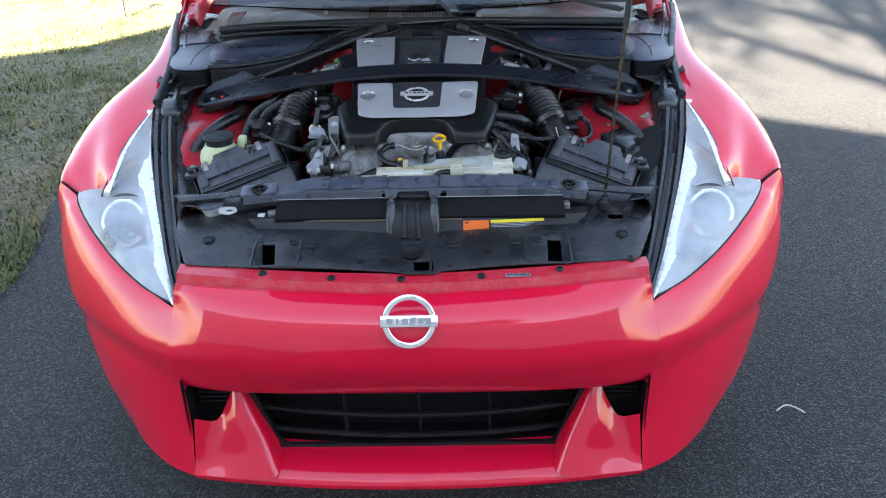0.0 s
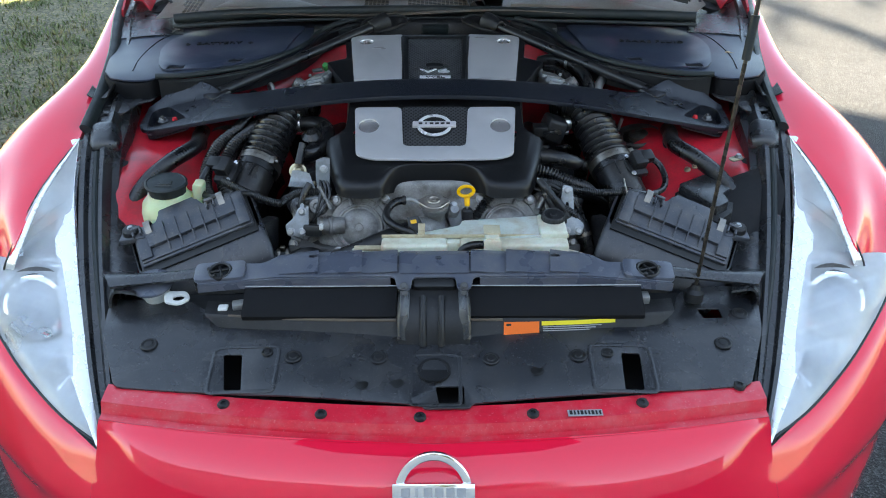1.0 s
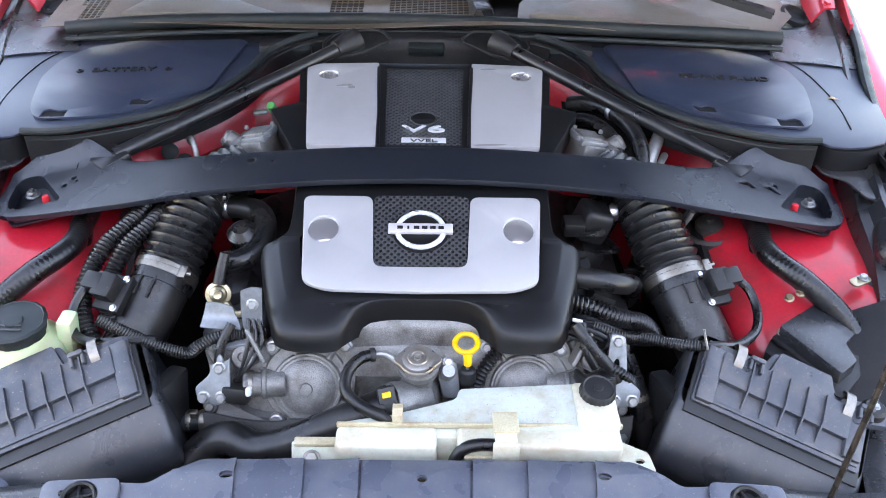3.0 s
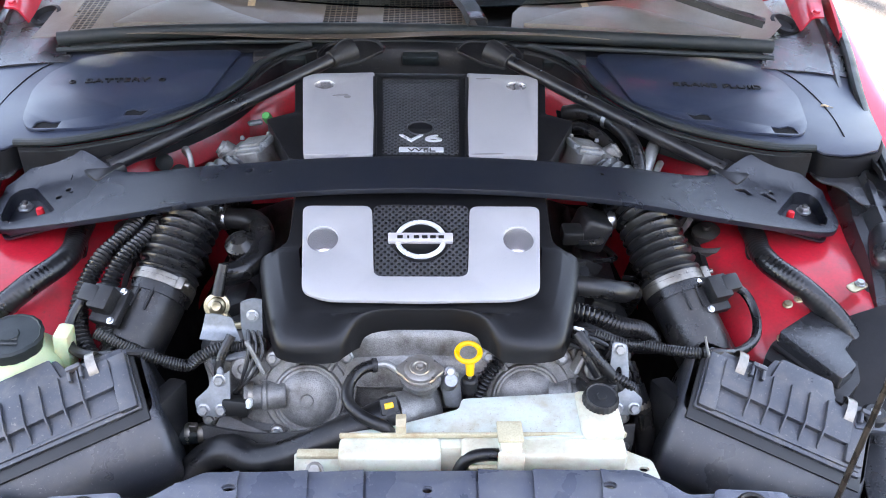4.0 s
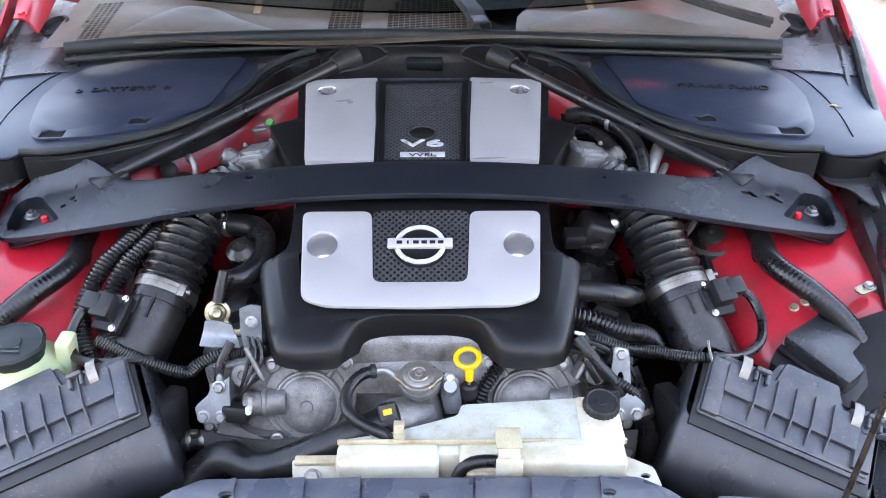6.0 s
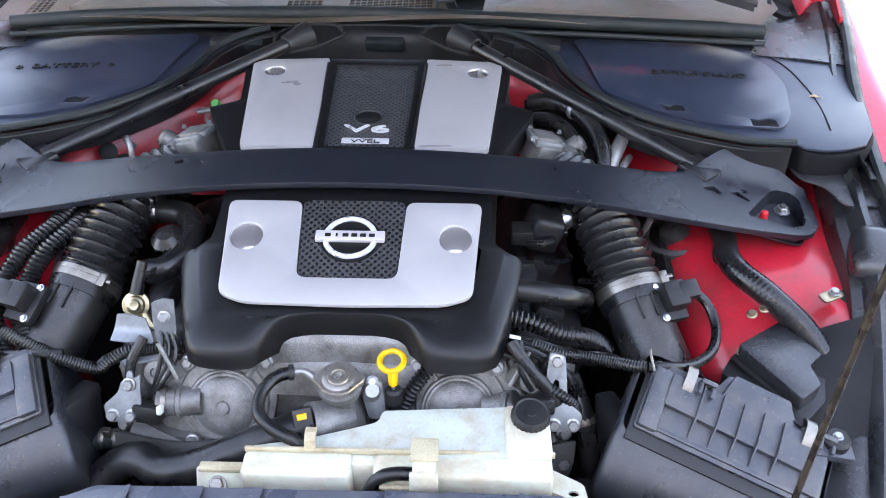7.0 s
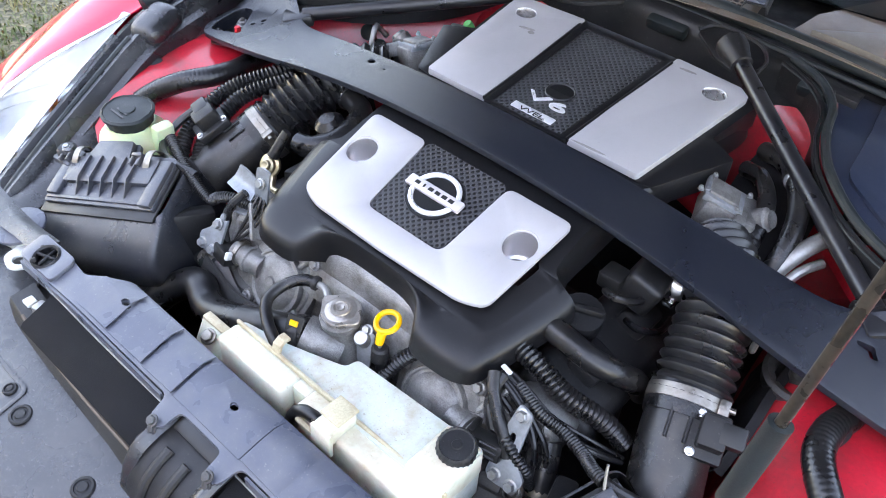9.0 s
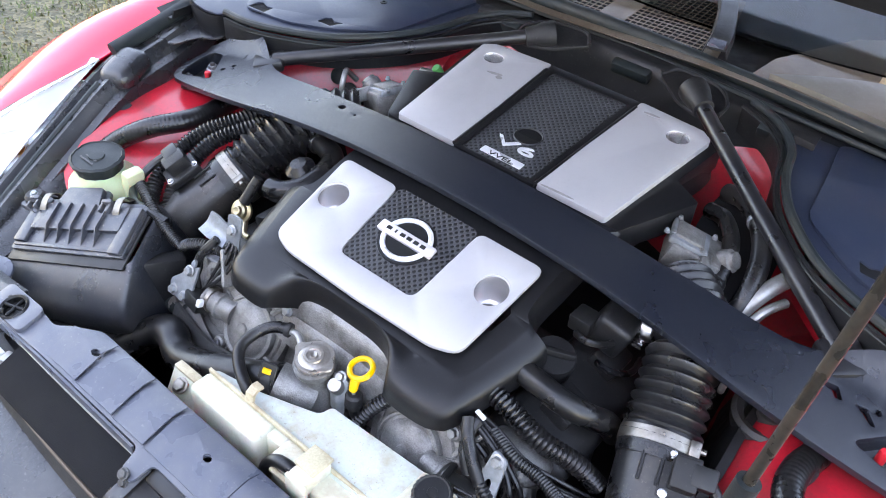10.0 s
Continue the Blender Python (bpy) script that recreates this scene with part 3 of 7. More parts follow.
def build_tree(name, at, height, spread, seed, leaves):
    rng = random.Random(seed)
    tree = thing(name, "unseen leafy tree added to throw dappled shade", "tree")
    trunk = bmesh.new()
    hose([(0, 0, 0), (0.1, 0.05, height * 0.3), (0.0, 0.1, height * 0.6), (0.1, 0, height * 0.92)], lambda u: 0.2 * (1 - u) + 0.03, 10, 0.3, bm=trunk)
    tips = []
    for i in range(13):
        a, z = i * 2.4 + rng.random(), height * (0.58 + 0.028 * i)
        r = spread * (0.6 + 0.4 * rng.random())
        tip = Vector((math.cos(a) * r, math.sin(a) * r, z + height * 0.16))
        hose([(0, 0, z), tip * 0.5 + Vector((0, 0, z * 0.5 - 0.1)), tip], lambda u: 0.07 * (1 - u) + 0.012, 6, 0.3, bm=trunk)
        tips += [tip, tip * 0.65 + Vector((0, 0, z * 0.35))]
    part("trunk", moved(trunk, Matrix.Translation(at)), BARK, tree)
    verts, faces = [], []
    for _ in range(leaves):
        c = rng.choice(tips) + Vector((rng.gauss(0, 0.55), rng.gauss(0, 0.55), rng.gauss(0, 0.4)))
        d = Vector((rng.gauss(0, 1), rng.gauss(0, 1), rng.gauss(0, 1))).normalized()
        e = d.orthogonal().normalized()
        c += Vector(at)
        k = len(verts)
        verts += [c - d * 0.07, c + e * 0.035, c + d * 0.07, c - e * 0.035]
        faces.append((k, k + 1, k + 2, k + 3))
    me = bpy.data.meshes.new("crown")
    me.from_pydata(verts, [], faces)
    me.materials.append(LEAFMAT)
    crown = new("crown", me)
    crown.parent = tree
    return tree


build_ground()
build_grass()
build_house()
# unseen tree behind the house, added to dapple the far drive with shade
build_tree("tree", (0.9, -12.6, 0), 11.6, 2.7, 3, 17000)

# small post at the far edge of the lawn, and a twig on the drive
post = thing("garden_marker", "small dark wooden marker post standing in the lawn", "post")
part("post", rbox((-3.08, 6.55, 0.13), (0.035, 0.035, 0.30), 0.003), BARK, post)
part("cap", rbox((-3.08, 6.55, 0.285), (0.13, 0.09, 0.015), 0.003), BARK, post)
solo("twig", hose([(0.99, 0.46, 0.004), (1.02, 0.475, 0.012), (1.05, 0.465, 0.008), (1.065, 0.45, 0.004)], 0.0022, 6, 0.01), CREAM,
     "thin pale dry grass stalk lying on the asphalt", "twig")

# ---- the car: bumper, wings, lamps, bay walls ----
car = thing("car", "red two-door sports coupe parked with its bonnet open", "car")

# Plan of the nose at several levels: the middle, from the centre to the headlamp's tip, and the side, from there to the wing.
MIDDLE = [
    [(0, .092, .612), (.25, .106, .617), (.42, .124, .620), (.508, .137, .622)],
    [(0, .052, .600), (.25, .067, .604), (.42, .095, .606), (.513, .133, .604)],
    [(0, .020, .570), (.25, .034, .572), (.42, .070, .572), (.519, .124, .566)],
    [(0, .003, .500), (.25, .012, .500), (.42, .045, .497), (.532, .086, .490)],
    [(0, .012, .450), (.25, .020, .448), (.42, .050, .445), (.532, .088, .440)],
    [(0, .038, .402), (.25, .042, .400), (.42, .062, .396), (.518, .092, .392)],
    [(0, .052, .398), (.25, .056, .396), (.42, .076, .392), (.514, .106, .388)],
    [(0, .090, .404), (.25, .094, .402), (.42, .112, .397), (.512, .135, .394)],
]
SIDE = [
    [(.519, .128, .568), (.600, .196, .580), (.70, .286, .610), (.79, .388, .650), (.842, .464, .673), (.860, .498, .683), (.912, .538, .702)],
    [(.5195, .1235, .563), (.608, .188, .572), (.715, .276, .598), (.81, .380, .632), (.872, .460, .652), (.894, .500, .660), (.926, .540, .674)],
    [(.523, .114, .545), (.620, .172, .545), (.735, .262, .555), (.836, .365, .570), (.900, .455, .585), (.920, .500, .592), (.937, .543, .602)],
    [(.532, .086, .490), (.630, .145, .482), (.745, .240, .478), (.848, .345, .480), (.907, .445, .486), (.925, .495, .490), (.937, .545, .495)],
    [(.532, .088, .440), (.625, .145, .432), (.730, .235, .424), (.828, .335, .418), (.888, .435, .415), (.907, .490, .413), (.920, .545, .412)],
    [(.518, .092, .392), (.610, .134, .382), (.72, .215, .370), (.818, .320, .358), (.880, .425, .350), (.901, .485, .347), (.916, .545, .345)],
    [(.510, .078, .280), (.600, .115, .274), (.70, .192, .262), (.792, .295, .250), (.852, .410, .240), (.875, .480, .236), (.894, .545, .232)],
    [(.515, .052, .160), (.590, .090, .165), (.675, .170, .172), (.750, .275, .175), (.808, .400, .176), (.830, .470, .176), (.852, .545, .176)],
]


def bumper_skin(keep):
    out = None
    for levels, n in ((MIDDLE, 26), (SIDE, 26)):
        half = loft(levels, 29, n, keep=keep)
        out = join(out, half, mirror(half)) if out else join(half.copy(), mirror(half))
    return weld(out)


bumper = part("front_bumper", bumper_skin(None), RED, car, sharp=50)


# lower lip with its two raised fangs
def lower_lip():
    rows = []
    for k, (dy, z) in enumerate([(.125, .196), (.085, .194), (.060, .190), (.040, .184), (.022, .176), (.012, .166), (.010, .156), (.018, .148), (.05, .142), (.12, .14)]):
        row = []
        for i in range(41):
            x = -0.512 + 1.024 * i / 40
            u = abs(x) / 0.512
            row.append(V(x, dy - 0.004 + 0.040 * u ** 2.2, z + 0.004 * u * u))
        rows.append(row)
    return grid(rows)


part("bumper_lip", lower_lip(), RED, bumper, sharp=60)


def fang(side):
    """The wedge that stands between the mouth and the duct beside it."""
    s = side
    secs = [
        [(s * .505, .085, .300), (s * .455, .105, .285), (s * .408, .125, .375), (s * .402, .15, .376)],
        [(s * .508, .072, .245), (s * .46, .080, .235), (s * .385, .085, .315), (s * .375, .135, .315)],
        [(s * .510, .060, .195), (s * .45, .062, .200), (s * .352, .055, .245), (s * .340, .12, .24)],
        [(s * .512, .045, .170), (s * .44, .034, .172), (s * .327, .022, .178), (s * .315, .09, .185)],
    ]
    return thick(loft(secs, 14, 14), 0.003)


for s in (-1, 1):
    part("duct_fang", fang(s), RED, bumper, sharp=60)

# the mouth: dark box with its inner shade in the colour, slats, duct mesh
mouth = bmesh.new()
rows = []
for y, z in ((.04, .405), (.10, .415), (.22, .40), (.24, .28), (.22, .17), (.12, .185)):
    rows.append([V(-0.517 + 1.034 * i / 12, y + 0.05 * (abs(i - 6) / 6) ** 2, z) for i in range(13)])
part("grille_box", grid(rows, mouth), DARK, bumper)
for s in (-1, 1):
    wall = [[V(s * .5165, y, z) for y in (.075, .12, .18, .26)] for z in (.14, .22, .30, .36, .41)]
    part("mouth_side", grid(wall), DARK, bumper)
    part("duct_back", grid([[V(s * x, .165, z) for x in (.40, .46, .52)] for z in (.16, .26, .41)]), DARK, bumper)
for z, y in ((.335, .13), (.272, .125), (.215, .122)):
    bm = hose([V(x, y + 0.10 * (x / .42) ** 2 * 0.35, z + 0.012 * (x / .4) ** 2) for x in (-.40, -.3, -.2, -.1, 0, .1, .2, .3, .40)], 0.007, 8, 0.02, squash=1.6)
    part("grille_slat", bm, BLACK, bumper)
bm = plate(round_outline([(-.33, .0), (.33, .0), (.40, .19), (-.40, .19)], .02), [round_outline([(-.318, .012), (.318, .012), (.385, .182), (-.385, .182)], .02)], 0.012)
part("grille_frame", moved(bm, Matrix.Translation((0, .118, .19)) @ pose(0, 0, 0, 84)), BLACK, bumper)
for x in (-.17, 0.005, .17):
    part("grille_upright", rbox((x, .155, .29), (.006, .03, .19), .001), BLACK, bumper)
for s in (-1, 1):
    for k in range(5):
        part("duct_slat", rbox((s * .462, .135, .318 + k * .013), (.075, .02, .004), .001), BLACK, bumper)


for s in (-1, 1):
    arc = [(s * (.488 + .030 * math.sin(a)), .364 + .030 * math.cos(a)) for a in (i / 8 * math.pi / 2 for i in range(9))]
    fill = plate([(s * .522, .398)] + arc[::-1] + [(s * .488, .398)], (), .016)
    part("mouth_corner", moved(fill, Matrix.Translation((0, .112, 0)) @ pose(0, 0, 0, 90)), RED, bumper)


# recessed red ledge behind the nose's edge, under the shroud
def ledge():
    rows = []
    for dy, z in ((.000, .612), (.008, .606), (.020, .607), (.028, .624), (.050, .627), (.064, .628), (.068, .585)):
        row = []
        for i in range(45):
            x = -0.512 + 1.024 * i / 44
            u = abs(x) / .512
            row.append(V(x, .092 + dy + .045 * u * u, z + .010 * u))
        rows.append(row)
    return grid(rows)


part("part_label", rbox((.2285, .137, .6315), (.053, .013, .0012), .0004, 1, (3, 0, 2)), LABEL_GREY, bumper, "small printed label")
for k in range(9):
    part("label_bar", rbox((.207 + .0055 * k, .137, .6325), (.0028 if k % 3 else .0042, .008, .0006), .0001, 1, (3, 0, 2)), LABEL_BLACK, bumper)
part("bumper_ledge", ledge(), RED_LIP, bumper, "scuffed red ledge under the bonnet edge")
for x, y, z in ((-.322, .158, .631), (-.171, .139, .6275), (-.021, .134, .6255), (.150, .138, .6275), (.319, .157, .631), (.476, .188, .638)):
    bm = lathe([(.0095, 0), (.0095, .003), (.0075, .006), (.004, .0065), (.003, .004), (0, .004)], (x, y, z), (0, -.15, 1), 18)
    part("push_clip", bm, BLACK, bumper)

# ---- wings ----
def wing(s):
    def q(x, y, z):
        return V(s * x, y, z)
    secs = [
        [q(.712, .722, .832), q(.730, .580, .795), q(.745, .440, .738), q(.788, .464, .672), q(.850, .502, .682), q(.914, .538, .702), q(.937, .548, .600), q(.937, .552, .49)],
        [q(.718, .800, .846), q(.750, .690, .830), q(.785, .580, .792), q(.835, .570, .755), q(.893, .582, .738), q(.932, .604, .708), q(.946, .604, .600), q(.945, .594, .50)],
        [q(.730, .930, .870), q(.768, .850, .868), q(.808, .790, .856), q(.852, .770, .834), q(.894, .770, .800), q(.928, .770, .748), q(.944, .760, .66), q(.946, .75, .60)],
        [q(.762, 1.12, .902), q(.786, 1.09, .903), q(.806, 1.05, .888), q(.826, 1.04, .862), q(.856, 1.03, .826), q(.886, 1.03, .77), q(.914, 1.02, .70), q(.930, 1.02, .65)],
        [q(.812, 1.32, .930), q(.826, 1.31, .930), q(.836, 1.30, .918), q(.846, 1.30, .888), q(.862, 1.30, .845), q(.880, 1.30, .78), q(.900, 1.30, .70), q(.915, 1.30, .60)],
        [q(.860, 1.58, .955), q(.867, 1.58, .952), q(.873, 1.58, .938), q(.879, 1.58, .91), q(.886, 1.58, .865), q(.894, 1.58, .80), q(.905, 1.58, .62), q(.912, 1.58, .35)],
        [q(.885, 2.10, .975), q(.890, 2.10, .972), q(.894, 2.10, .955), q(.898, 2.10, .92), q(.902, 2.10, .87), q(.906, 2.10, .80), q(.91, 2.10, .60), q(.91, 2.10, .30)],
    ]
    return thick(loft(secs, 44, 30), 0.003)


for s in (-1, 1):
    part("wing", wing(s), RED, car, sharp=60)
    seam = [V(s * .786, .462, .672), V(s * .850, .5015, .684), V(s * .914, .5375, .7035), V(s * .938, .547, .600), V(s * .938, .551, .49)]
    part("wing_seam", hose(seam, .0013, 6, .008), RUBBER, car, "dark gap between wing and bumper")
    # rest of the flank, below and behind the wheel arch
    tyre = lathe([(.20, -.11), (.31, -.115), (.325, -.09), (.33, 0), (.325, .09), (.31, .115), (.20, .11)], (s * .80, .90, .33), (1, 0, 0), 40)
    wheel = part("wheel", tyre, RUBBER, car, "black tyre on an alloy rim")
    part("rim", lathe([(.0, .07), (.05, .08), (.06, .05), (.19, .07), (.205, .11), (.20, .0), (0, 0)], (s * .80, .90, .33), (s, 0, 0), 30), ALLOY, wheel)
    tyre = lathe([(.20, -.12), (.31, -.125), (.325, -.10), (.33, 0), (.325, .10), (.31, .125), (.20, .12)], (s * .80, 3.45, .33), (1, 0, 0), 40)
    wheel = part("wheel", tyre, RUBBER, car, "black tyre on an alloy rim")
    part("rim", lathe([(.0, .08), (.05, .09), (.06, .06), (.19, .08), (.205, .12), (.20, .0), (0, 0)], (s * .80, 3.45, .33), (s, 0, 0), 30), ALLOY, wheel)


# ---- headlamps ----
def headlamp(s):
    lamp = part("headlamp", bmesh.new(), HOUSING, car, "hazy clear headlamp with projector and amber side light")
    # lens: strips from the inner edge over to the outer edge
    def inner(t):
        return spline([V(s * .519, .142, .571), V(s * .572, .270, .632), V(s * .632, .430, .706), V(s * .684, .590, .775), V(s * .712, .722, .831)], 101)[round(t * 100)]

    edge = spline([V(s * .518, .141, .569), V(s * .600, .197, .581), V(s * .70, .287, .611), V(s * .79, .389, .651), V(s * .842, .466, .674), V(s * .856, .500, .685)], 60)
    edge += spline([V(s * .852, .502, .688), V(s * .800, .462, .675), V(s * .775, .445, .690), V(s * .752, .440, .730), V(s * .737, .560, .788), V(s * .712, .722, .831)], 60)
    rows = []
    m = len(edge)
    for i in range(m):
        t = i / (m - 1)
        # the inner end that faces this piece of the outer edge
        a = inner(min(1.0, curve1(t, [(0, 0), (.25, .26), (.5, .50), (.62, .60), (.75, .72), (1, 1)])))
        b = edge[i]
        row = []
        w = (b - a).length
        for j in range(15):
            u = j / 14
            bulge = 4 * u * (1 - u) * w * 0.10
            row.append(a.lerp(b, u) + Vector((s * .35, -.45, .82)).normalized() * bulge)
        rows.append(row)
    lens = part("lens", weld(grid(rows)), LENS, lamp, "clear plastic lens, clouded; reflected sky put in as haze", sharp=70)
    lens.visible_shadow = False
    # white edge band of the lamp along its inner side
    band = []
    for i in range(31):
        a = inner(i / 30)
        b = a + V(s * (.003 + .031 * min(1, i / 8) * (1 - .55 * max(0, (i - 18) / 12))), -.006, -.004)
        band.append([a + V(0, 0, .0005), a.lerp(b, .5) + V(0, -.001, .0045), b + V(0, -.002, .003)])
    part("inner_trim", thick(grid(band), .002), LAMPTRIM, lamp, sharp=60)
    rim = []
    for i in range(31):
        b = edge[60 + round(i * 59 / 30)] if i < 31 else None
        w = .004 + .016 * math.sin(math.pi * i / 30)
        rim.append([b + V(0, 0, .000), b + V(-s * w * .5, -.003, .004), b + V(-s * w, -.006, .003)])
    part("outer_trim", thick(grid(rim), .002), LAMPTRIM, lamp, sharp=60)
    # bowl behind the lens
    bowl = []
    for i in range(0, m, 4):
        r = rows[i]
        a, b = r[0], r[-1]
        line = []
        for j in range(11):
            u = j / 10
            d = 0.010 + 0.045 * (4 * u * (1 - u)) ** 0.5 * min(1, (b - a).length / .12)
            line.append(a.lerp(b, u) + Vector((-s * .1, .25, -.9)).normalized() * d)
        bowl.append(line)
    part("reflector_bowl", grid(bowl), HOUSING, lamp, "silver reflector bowl")
    way = Vector((s * .05, -.80, .42)).normalized()
    c = V(s * .703, .408, .636)
    proj_bm = lathe([(.062, -.03), (.062, .0), (.056, .010), (.048, .012), (.043, .002), (.040, -.004)], c + V(0, -.012, .016), way, 36)
    part("projector_ring", proj_bm, CHROME, lamp, "chrome ring")
    dome = [(.041 * math.cos(a), .026 * math.sin(a) - .004) for a in [k * math.pi / 2 / 8 for k in range(9)]]
    part("ring_gap", lathe([(.070, -.02), (.070, .001), (.062, .002), (.062, -.02)], c + V(0, -.012, .016), way, 36), IRON, lamp)
    part("projector_lens", lathe(dome, c + V(0, -.012, .016), way, 32), PROJECTOR, lamp, "round glass projector lens")
    part("side_light", lathe([(.0, .018), (.010, .016), (.016, .004), (.017, -.01)], V(s * .712, .550, .742), way, 16), AMBER, lamp, "amber side light bulb")
    part("upper_reflector", rbox(V(s * .706, .485, .688), (.05, .05, .012), .004, 2, (30, 0, 0)), CHROME, lamp)
    brow = [c + V(s * dx, .028 + .10 * dx * dx, .058 - 3.0 * dx * dx) for dx in (-.055, -.03, 0, .03, .055)]
    part("brow_line", hose(brow, .0035, 8, .01), IRON, lamp, "dark brow over the projector")
    part("bezel_step", hose([p + V(0, .022, .014) for p in brow], .006, 8, .01), LAMPTRIM, lamp)
    part("lower_reflector", rbox(V(s * .648, .300, .575), (.07, .06, .012), .006, 2, (28, 0, s * 38)), CHROME, lamp)
    part("lamp_gap", hose([p + V(0, 0, .001) for p in edge[62::5]], .0020, 6, .01), RUBBER, lamp, "dark gap beside the wing")
    # black seal under the lens's lower edge
    part("lamp_seal", hose([p + V(0, -.001, -.002) for p in edge[:60:6]], .0028, 6, .02), RUBBER, lamp)
    return lamp


for s in (-1, 1):
    headlamp(s)


# ---- rails between lamp and bay ----
def rail(s):
    """Black moulded channel from the nose back along the wing."""
    path = [V(s * .512, .145, .572), V(s * .560, .262, .628), V(s * .618, .430, .704), V(s * .664, .590, .770), V(s * .692, .720, .826), V(s * .706, .83, .848), V(s * .722, .95, .870), V(s * .756, 1.12, .898), V(s * .806, 1.32, .926), V(s * .85, 1.56, .945)]
    line = spline(path, 90)
    prof = [(.012, -.012), (.010, .001), (.002, .003), (-.004, -.006), (-.014, -.007), (-.019, .003), (-.026, .004), (-.032, -.004), (-.036, -.018), (-.046, -.022), (-.052, -.06), (-.056, -.14)]
    rows = []
    for i, p in enumerate(line):
        t = i / 89
        k = 0.75 + 0.55 * curve1(t, [(0, 0), (.25, .8), (.5, 1), (.7, .55), (1, .3)])
        rows.append([p + V(s * dx * k, 0, dz) for dx, dz in prof])
    return grid(rows)


for s in (-1, 1):
    r = part("wing_rail", rail(s), SHROUD, car, "black plastic rail beside the headlamp", sharp=40)
    # rubber bead that runs along the top of the rail
    bead = [V(s * .503, .190, .588), V(s * .545, .285, .634), V(s * .598, .430, .702), V(s * .640, .570, .762), V(s * .668, .690, .815)]
    part("rubber_bead", hose(bead, .0065, 10, .012), RUBBER, r)
    ridge = [V(s * .705, .745, .842), V(s * .722, .90, .866), V(s * .752, 1.08, .896), V(s * .795, 1.25, .922), V(s * .835, 1.44, .944)]
    part("rubber_bead", hose(ridge, .009, 10, .02, squash=1.5), RUBBER, r)
    # padded hump at the headlamp's rear end
    part("end_block", rbox(V(s * .668, .742, .822), (.060, .085, .046), .021, 4, (16, 0, -s * 16)), SHROUD, r)

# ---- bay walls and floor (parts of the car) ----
# near-black floor and sides stand in for the shade deep in the bay
bay = part("engine_bay", rbox((0, .82, .40), (1.10, .90, .02), .005), DARK, car, "engine bay floor, its shade put into the colour")


def apron(s):
    """Red inner wing with the strut tower's flat top."""
    def q(x, y, z):
        return V(s * x, y, z)
    secs = [
        [q(.66, .36, .63), q(.60, .36, .60), q(.56, .36, .50), q(.55, .36, .40)],
        [q(.655, .50, .70), q(.60, .50, .69), q(.53, .50, .62), q(.50, .50, .45)],
        [q(.655, .62, .765), q(.58, .62, .755), q(.46, .62, .70), q(.44, .62, .50)],
        [q(.668, .72, .785), q(.58, .72, .784), q(.44, .72, .748), q(.40, .72, .55)],
        [q(.680, .80, .790), q(.58, .80, .794), q(.43, .80, .772), q(.38, .80, .6)],
        [q(.690, .88, .800), q(.58, .89, .797), q(.43, .89, .768), q(.37, .88, .6)],
        [q(.700, .96, .81), q(.58, .97, .788), q(.42, .97, .735), q(.36, .96, .6)],
        [q(.720, 1.10, .83), q(.58, 1.06, .80), q(.40, 1.06, .72), q(.35, 1.08, .6)],
    ]
    return loft(secs, 40, 24)


for s in (-1, 1):
    ap = part("inner_wing", apron(s), RED_IN, car, "dusty red inner wing and strut tower", sharp=60)
    # strut opening in the tower's inner slope, dark ring
    part("strut_ring", lathe([(.050, -.012), (.050, .005), (.044, .008), (.036, .003), (.035, -.012)], (s * .440, .845, .779), (-s * .16, -.10, 1), 36), IRON, ap)
    part("strut_nut", lathe([(.022, -.004), (.021, .010), (.012, .013), (.006, .013), (.006, .020), (0, .020)], (s * .440, .845, .777), (-s * .16, -.10, 1), 14), IRON, ap)
    # dark sheet added to cover red wall that should look black
    part("dark_wall_sheet", thick(loft([[(s * x, y, z), (s * (x - .022), y, z - .02), (s * (x - .075), y, .5)] for y, x, z in ((.70, .425, .725), (.75, .428, .752), (.80, .426, .772), (.89, .424, .768), (.97, .412, .737))], 24, 8), .003), DARK, ap, "dark sheet added over the red inner wing")
    for x, y, z in ((.474, .755, .764), (.622, .705, .780)):
        part("body_plug", lathe([(.012, 0), (.011, .002), (.004, .003), (0, .003)], (s * x, y, z + .002), (-s * .3, -.25, 1), 16), RUBBER, ap)

# dark sheet added so the wing's front end looks black, not red
part("dark_wing_sheet", thick(loft([[(.572, .655, .768), (.62, .66, .785), (.672, .665, .798)], [(.556, .60, .752), (.62, .60, .768), (.668, .60, .778)], [(.540, .50, .700), (.62, .50, .716), (.668, .50, .722)], [(.545, .40, .648), (.62, .40, .660), (.668, .40, .662)]], 16, 8), .003), DARK, car, "dark sheet added over the front of the red inner wing")

fw = part("firewall", loft([[(-.72, 1.10, .83), (-.36, 1.06, .70), (0, 1.20, .66), (.36, 1.06, .70), (.72, 1.10, .83)],
                            [(-.70, 1.13, .84), (-.36, 1.13, .82), (0, 1.245, .82), (.36, 1.13, .82), (.70, 1.13, .84)],
                            [(-.70, 1.16, .86), (-.32, 1.20, .88), (0, 1.265, .90), (.32, 1.20, .88), (.70, 1.16, .86)]], 12, 40), RED_IN, car, "red bulkhead behind the engine")
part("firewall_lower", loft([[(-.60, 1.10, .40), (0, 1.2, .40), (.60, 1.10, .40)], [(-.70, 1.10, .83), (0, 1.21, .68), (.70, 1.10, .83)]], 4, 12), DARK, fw)
